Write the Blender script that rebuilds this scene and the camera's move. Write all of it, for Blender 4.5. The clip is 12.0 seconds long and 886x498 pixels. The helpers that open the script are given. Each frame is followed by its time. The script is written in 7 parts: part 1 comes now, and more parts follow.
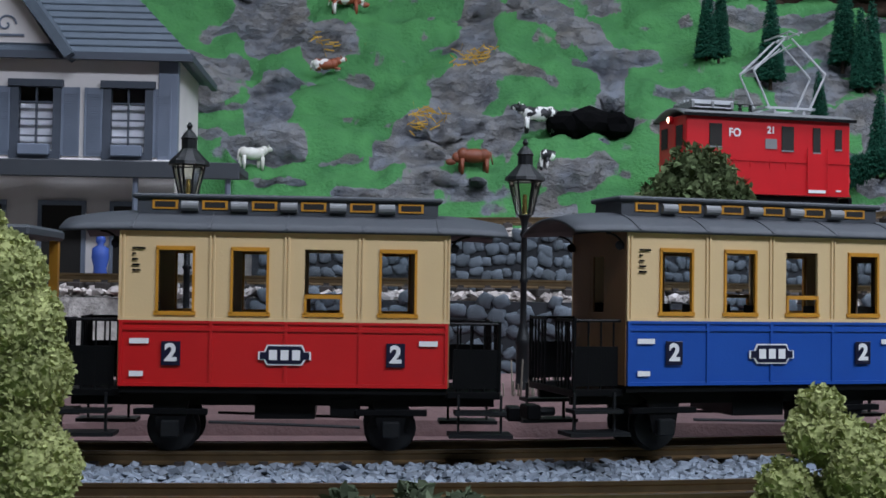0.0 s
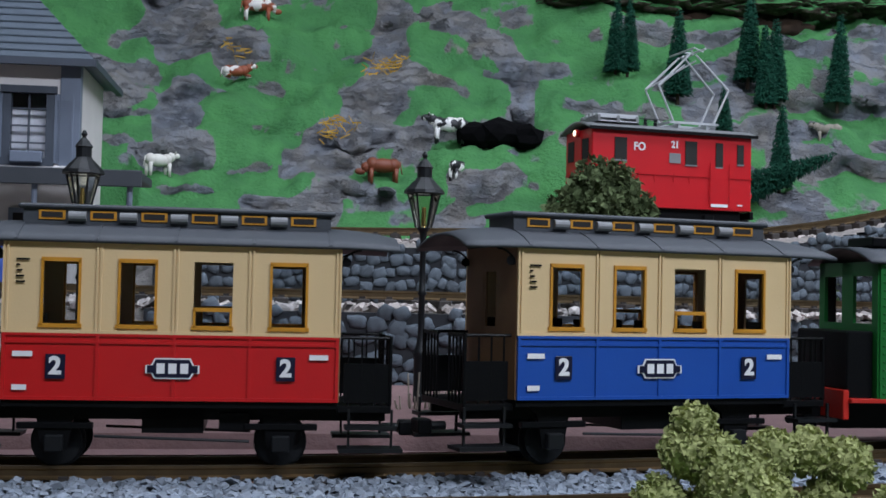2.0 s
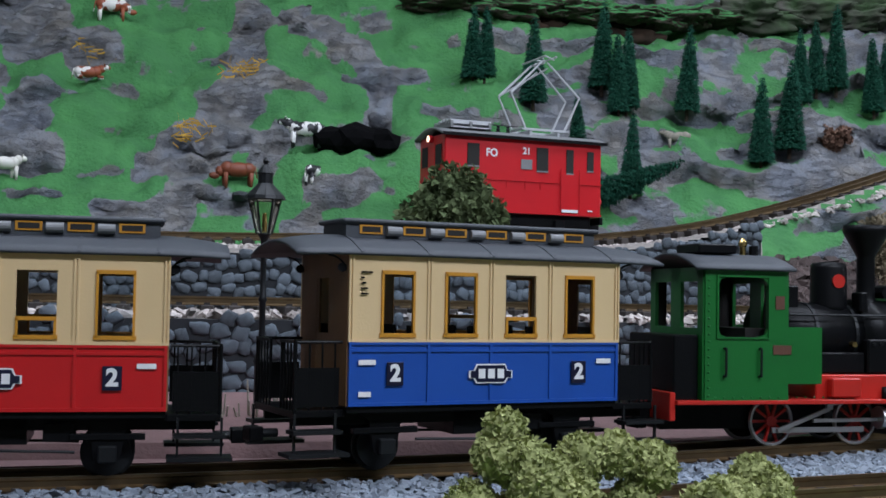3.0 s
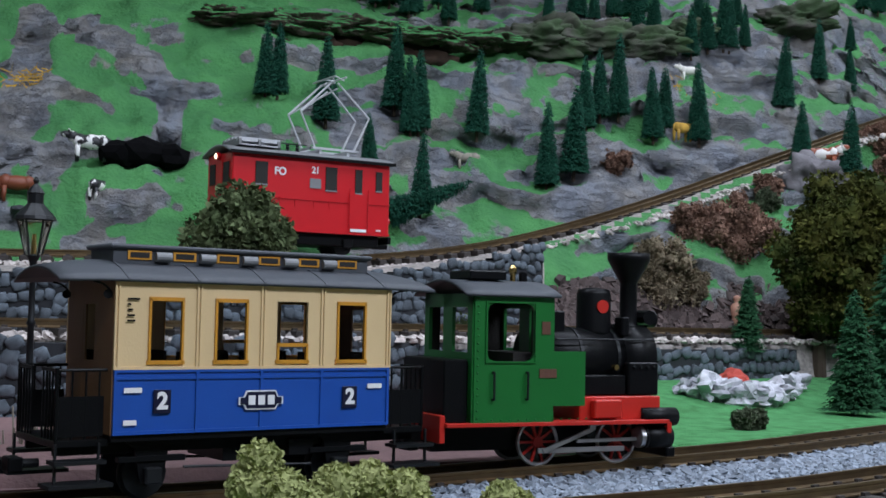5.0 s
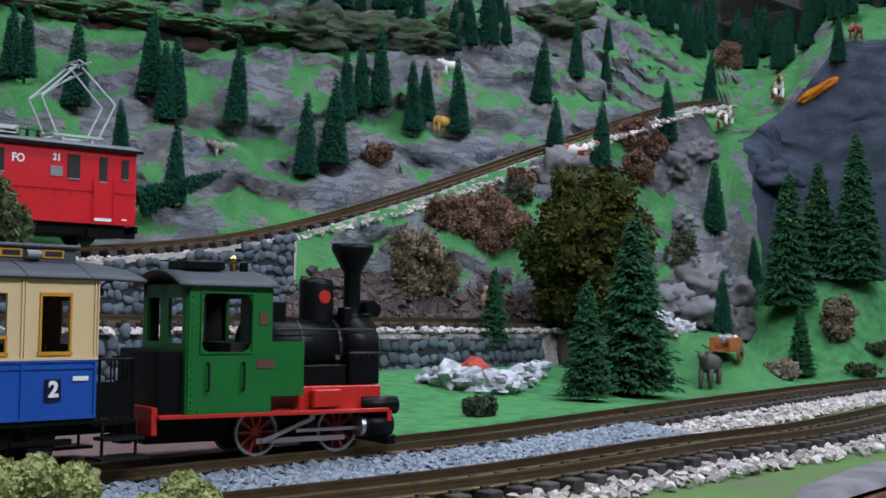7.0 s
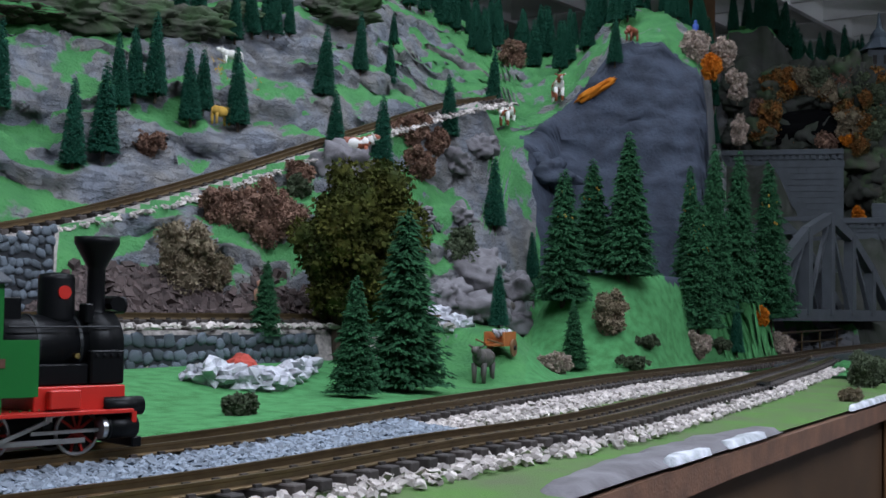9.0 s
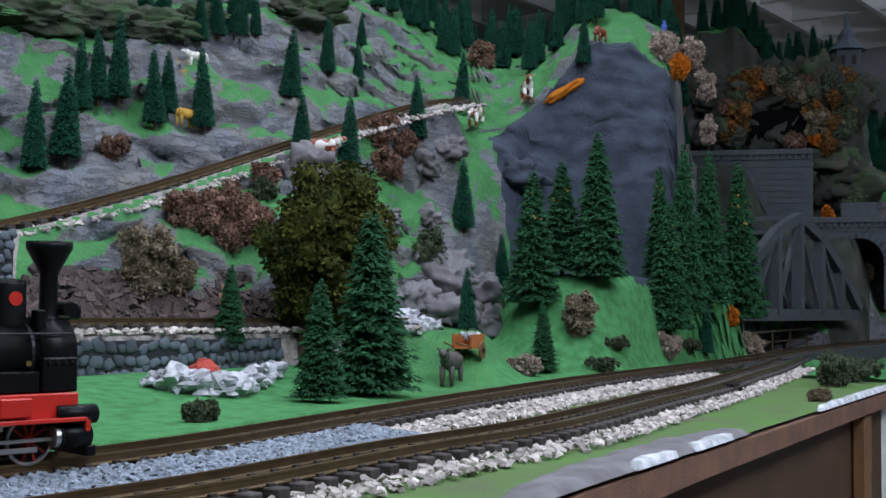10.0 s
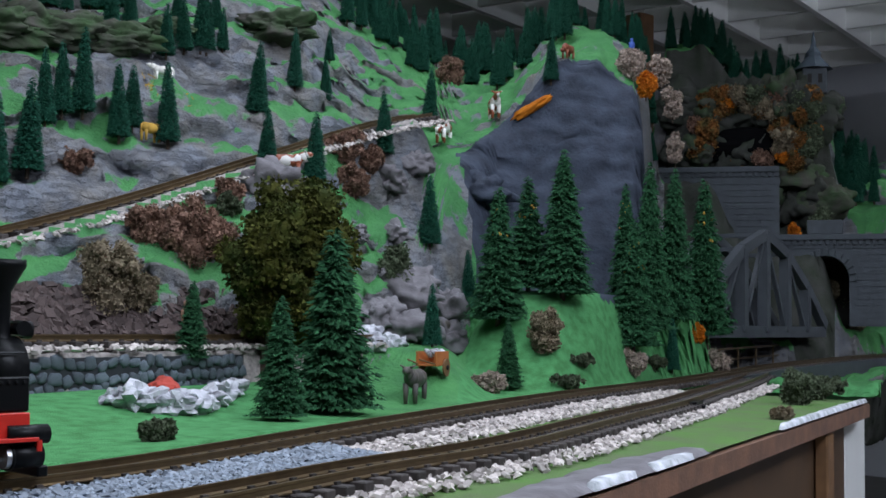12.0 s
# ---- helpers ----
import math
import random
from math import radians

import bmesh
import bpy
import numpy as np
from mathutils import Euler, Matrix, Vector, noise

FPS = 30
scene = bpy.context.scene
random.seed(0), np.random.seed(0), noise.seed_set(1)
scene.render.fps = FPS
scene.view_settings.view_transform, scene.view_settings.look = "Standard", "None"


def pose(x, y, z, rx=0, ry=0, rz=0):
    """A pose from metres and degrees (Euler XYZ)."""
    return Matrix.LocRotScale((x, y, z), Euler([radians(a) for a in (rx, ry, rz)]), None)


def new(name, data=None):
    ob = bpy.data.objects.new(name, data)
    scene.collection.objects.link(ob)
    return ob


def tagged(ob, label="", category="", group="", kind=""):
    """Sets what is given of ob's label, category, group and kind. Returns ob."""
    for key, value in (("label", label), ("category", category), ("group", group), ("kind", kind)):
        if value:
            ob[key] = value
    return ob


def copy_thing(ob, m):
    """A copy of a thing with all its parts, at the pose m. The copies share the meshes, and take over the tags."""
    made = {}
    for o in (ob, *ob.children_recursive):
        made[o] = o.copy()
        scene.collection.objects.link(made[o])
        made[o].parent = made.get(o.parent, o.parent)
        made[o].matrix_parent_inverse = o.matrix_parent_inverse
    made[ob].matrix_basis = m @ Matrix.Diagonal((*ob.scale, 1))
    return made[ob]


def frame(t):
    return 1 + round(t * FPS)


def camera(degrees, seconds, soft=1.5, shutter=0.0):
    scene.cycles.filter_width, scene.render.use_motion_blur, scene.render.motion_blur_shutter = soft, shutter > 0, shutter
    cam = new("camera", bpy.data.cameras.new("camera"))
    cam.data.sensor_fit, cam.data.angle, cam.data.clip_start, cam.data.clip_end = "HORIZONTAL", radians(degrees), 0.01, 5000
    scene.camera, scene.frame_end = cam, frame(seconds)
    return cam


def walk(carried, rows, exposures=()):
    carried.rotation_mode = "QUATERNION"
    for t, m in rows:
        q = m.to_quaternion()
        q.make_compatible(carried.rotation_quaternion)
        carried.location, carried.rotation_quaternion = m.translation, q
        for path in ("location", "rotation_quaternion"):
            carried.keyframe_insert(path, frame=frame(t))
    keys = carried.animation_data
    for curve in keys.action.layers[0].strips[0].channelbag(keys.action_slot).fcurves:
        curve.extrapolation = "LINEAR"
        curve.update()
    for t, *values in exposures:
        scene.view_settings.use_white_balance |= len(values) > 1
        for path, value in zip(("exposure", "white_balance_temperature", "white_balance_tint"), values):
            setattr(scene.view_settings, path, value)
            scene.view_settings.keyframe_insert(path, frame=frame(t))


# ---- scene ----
cam = camera(39.0, 12.0, soft=1.6)
# seconds, place, and turn: to the left, up, and lean
PATH = [
    (0, 0.0001, -0.0000, 0.1198, -0.089, 1.718, 0.853),
    (0.5, 0.0004, 0.0044, 0.1195, -0.345, 1.579, 0.946),
    (1, 0.0023, 0.0035, 0.1210, -0.765, 1.773, 1.133),
    (1.5, 0.0091, -0.0032, 0.1229, -1.791, 2.027, 1.106),
    (2, 0.0192, -0.0010, 0.1250, -3.706, 2.095, 1.268),
    (2.5, 0.0340, -0.0040, 0.1276, -6.914, 2.272, 1.413),
    (3, 0.0473, -0.0082, 0.1279, -9.451, 2.354, 1.022),
    (3.2, 0.0498, -0.0086, 0.1274, -10.110, 2.162, 0.946),
    (4.8, 0.0592, -0.0240, 0.1376, -17.553, 2.940, 1.478),
    (5, 0.0668, -0.0238, 0.1391, -18.400, 3.035, 1.148),
    (5.5, 0.0766, -0.0336, 0.1398, -20.657, 3.158, 1.136),
    (6, 0.0914, -0.0388, 0.1402, -22.839, 3.102, 0.928),
    (6.5, 0.1039, -0.0500, 0.1398, -25.289, 3.019, 1.006),
    (7, 0.1182, -0.0499, 0.1394, -28.002, 2.802, 0.924),
    (7.5, 0.1276, -0.0576, 0.1440, -30.742, 2.926, 1.116),
    (7.7, 0.1302, -0.0622, 0.1448, -31.855, 3.078, 0.953),
    (9.3, 0.1697, -0.0472, 0.1414, -37.565, 2.559, 0.837),
    (9.5, 0.1737, -0.0465, 0.1412, -37.606, 2.551, 0.735),
    (10, 0.1815, -0.0424, 0.1434, -38.424, 2.757, 0.441),
    (10.5, 0.1881, -0.0435, 0.1453, -38.908, 2.828, 0.441),
    (11, 0.1923, -0.0430, 0.1471, -39.492, 3.159, 0.493),
    (11.5, 0.1929, -0.0446, 0.1480, -39.667, 3.279, 0.575),
    (12, 0.1924, -0.0470, 0.1486, -39.724, 3.405, 0.653),
]
walk(cam, [(t, pose(x, y, z, 0, 0, turn) @ pose(0, 0, 0, 90 + up) @ pose(0, 0, 0, 0, 0, lean)) for t, x, y, z, turn, up, lean in PATH])

# ---- light ----
world = bpy.data.worlds.new("room_light")
scene.world = world
world.use_nodes = True
world.node_tree.nodes["Background"].inputs[0].default_value = (0.55, 0.65, 0.8, 1)
world.node_tree.nodes["Background"].inputs[1].default_value = 0.004
scene.view_settings.exposure = -0.16


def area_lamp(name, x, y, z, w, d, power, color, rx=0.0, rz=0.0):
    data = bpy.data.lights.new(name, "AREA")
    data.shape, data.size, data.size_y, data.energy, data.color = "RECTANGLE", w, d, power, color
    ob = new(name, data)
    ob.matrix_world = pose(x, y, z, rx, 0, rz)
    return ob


# rows of fluorescent ceiling tubes over the aisle and over the layout
area_lamp("tube_lamp_aisle", 1.35, -0.8, 1.85, 3.0, 0.25, 86, (0.84, 0.92, 1.1), 22)
area_lamp("tube_lamp_layout", 0.6, 1.05, 1.95, 3.4, 0.3, 46, (0.84, 0.92, 1.1))
area_lamp("tube_lamp_far", 2.1, 2.3, 1.92, 1.4, 0.3, 17, (0.84, 0.92, 1.1), 0, 40)
# added fill without a fixture, aimed up to brighten the ceiling lattice
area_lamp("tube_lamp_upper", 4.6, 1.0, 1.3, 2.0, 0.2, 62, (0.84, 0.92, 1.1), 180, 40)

# ---- materials ----


def material(name, color, rough=0.6, metal=0.0, other=None, scale=60.0, amount=0.5, bump=0.15, fine=600.0, spec=0.5):
    """A surface in two tones at two scales, with fine relief."""
    m = bpy.data.materials.new(name)
    m.use_nodes = True
    t = m.node_tree
    b = t.nodes["Principled BSDF"]
    b.inputs["Roughness"].default_value, b.inputs["Metallic"].default_value = rough, metal
    b.inputs["Specular IOR Level"].default_value = spec
    other = other or tuple(c * 0.72 for c in color)
    co = t.nodes.new("ShaderNodeTexCoord")
    n1, n2 = t.nodes.new("ShaderNodeTexNoise"), t.nodes.new("ShaderNodeTexNoise")
    n1.inputs["Scale"].default_value, n2.inputs["Scale"].default_value = scale, fine
    n1.inputs["Detail"].default_value = 5
    t.links.new(co.outputs["Object"], n1.inputs["Vector"])
    t.links.new(co.outputs["Object"], n2.inputs["Vector"])
    ramp = t.nodes.new("ShaderNodeMapRange")
    ramp.inputs[1].default_value, ramp.inputs[2].default_value = 0.35, 0.7
    ramp.inputs[4].default_value = amount
    t.links.new(n1.outputs["Fac"], ramp.inputs[0])
    mix = t.nodes.new("ShaderNodeMix")
    mix.data_type = "RGBA"
    mix.inputs[6].default_value, mix.inputs[7].default_value = (*color, 1), (*other, 1)
    t.links.new(ramp.outputs[0], mix.inputs[0])
    t.links.new(mix.outputs[2], b.inputs["Base Color"])
    if bump:
        bp = t.nodes.new("ShaderNodeBump")
        bp.inputs["Strength"].default_value, bp.inputs["Distance"].default_value = bump, 0.002
        t.links.new(n2.outputs["Fac"], bp.inputs["Height"])
        t.links.new(bp.outputs[0], b.inputs["Normal"])
    return m


def vary(m, spread=0.35, island=False):
    """Makes each piece, or each island of a mesh, a little lighter or darker."""
    t = m.node_tree
    b = t.nodes["Principled BSDF"]
    src = b.inputs["Base Color"].links[0].from_socket
    node = t.nodes.new("ShaderNodeNewGeometry" if island else "ShaderNodeObjectInfo")
    mr = t.nodes.new("ShaderNodeMapRange")
    mr.inputs[3].default_value, mr.inputs[4].default_value = 1 - spread, 1 + spread
    t.links.new(node.outputs["Random Per Island" if island else "Random"], mr.inputs[0])
    hsv = t.nodes.new("ShaderNodeHueSaturation")
    t.links.new(mr.outputs[0], hsv.inputs["Value"])
    t.links.new(src, hsv.inputs["Color"])
    t.links.new(hsv.outputs[0], b.inputs["Base Color"])
    return m


def land_material(name, grass, grass2, rock, rock2, cut, scale):
    """Painted plaster hill: flock grass broken by bare grey-brown rock where it is steep or by chance."""
    m = bpy.data.materials.new(name)
    m.use_nodes = True
    t = m.node_tree
    b = t.nodes["Principled BSDF"]
    b.inputs["Roughness"].default_value = 0.9
    b.inputs["Specular IOR Level"].default_value = 0.2
    co, ge = t.nodes.new("ShaderNodeTexCoord"), t.nodes.new("ShaderNodeNewGeometry")

    def noise_node(s, detail=6.0, rough=0.6):
        n = t.nodes.new("ShaderNodeTexNoise")
        n.inputs["Scale"].default_value, n.inputs["Detail"].default_value, n.inputs["Roughness"].default_value = s, detail, rough
        t.links.new(co.outputs["Object"], n.inputs["Vector"])
        return n.outputs["Fac"]

    def math_node(op, a, c):
        n = t.nodes.new("ShaderNodeMath")
        n.operation = op
        for i, v in enumerate((a, c)):
            if isinstance(v, (int, float)):
                n.inputs[i].default_value = v
            else:
                t.links.new(v, n.inputs[i])
        return n.outputs[0]

    def mixed(fac, a, c):
        n = t.nodes.new("ShaderNodeMix")
        n.data_type = "RGBA"
        t.links.new(fac, n.inputs[0])
        for i, v in ((6, a), (7, c)):
            if isinstance(v, tuple):
                n.inputs[i].default_value = (*v, 1)
            else:
                t.links.new(v, n.inputs[i])
        return n.outputs[2]

    def ranged(v, lo, hi):
        n = t.nodes.new("ShaderNodeMapRange")
        n.inputs[1].default_value, n.inputs[2].default_value = lo, hi
        t.links.new(v, n.inputs[0])
        return n.outputs[0]

    sep = t.nodes.new("ShaderNodeSeparateXYZ")
    t.links.new(ge.outputs["Normal"], sep.inputs[0])
    att = t.nodes.new("ShaderNodeAttribute")
    att.attribute_name = "bare"
    level = math_node("SUBTRACT", math_node("ADD", math_node("MULTIPLY", sep.outputs[2], 0.42), noise_node(scale, 4.0, 0.6)), att.outputs["Fac"])
    bare = ranged(math_node("ADD", level, math_node("MULTIPLY", noise_node(scale * 9, 3.0), 0.12)), cut + 0.02, cut - 0.02)
    green = mixed(ranged(noise_node(14.0), 0.35, 0.7), grass, grass2)
    stone = mixed(ranged(noise_node(9.0, 8.0, 0.7), 0.38, 0.66), rock, rock2)
    t.links.new(mixed(bare, green, stone), b.inputs["Base Color"])
    bp = t.nodes.new("ShaderNodeBump")
    bp.inputs["Strength"].default_value, bp.inputs["Distance"].default_value = 0.8, 0.008
    t.links.new(noise_node(120.0, 4.0), bp.inputs["Height"])
    # layered cracks, drawn out along the slope
    mp = t.nodes.new("ShaderNodeMapping")
    mp.inputs["Scale"].default_value = (9.0, 9.0, 30.0)
    t.links.new(co.outputs["Object"], mp.inputs["Vector"])
    n3 = t.nodes.new("ShaderNodeTexNoise")
    n3.inputs["Scale"].default_value, n3.inputs["Detail"].default_value, n3.inputs["Roughness"].default_value = 1.6, 6.0, 0.65
    t.links.new(mp.outputs[0], n3.inputs["Vector"])
    rid = ranged(math_node("ABSOLUTE", math_node("SUBTRACT", n3.outputs["Fac"], 0.5), 0.0), 0.0, 0.05)
    b2 = t.nodes.new("ShaderNodeBump")
    b2.inputs["Strength"].default_value, b2.inputs["Distance"].default_value = 0.75, 0.012
    t.links.new(rid, b2.inputs["Height"])
    t.links.new(math_node("ADD", math_node("MULTIPLY", bare, 0.6), 0.06), b2.inputs["Strength"])
    t.links.new(bp.outputs[0], b2.inputs["Normal"])
    t.links.new(b2.outputs[0], b.inputs["Normal"])
    return m


GREEN, GREEN2 = (0.075, 0.25, 0.08), (0.05, 0.17, 0.062)
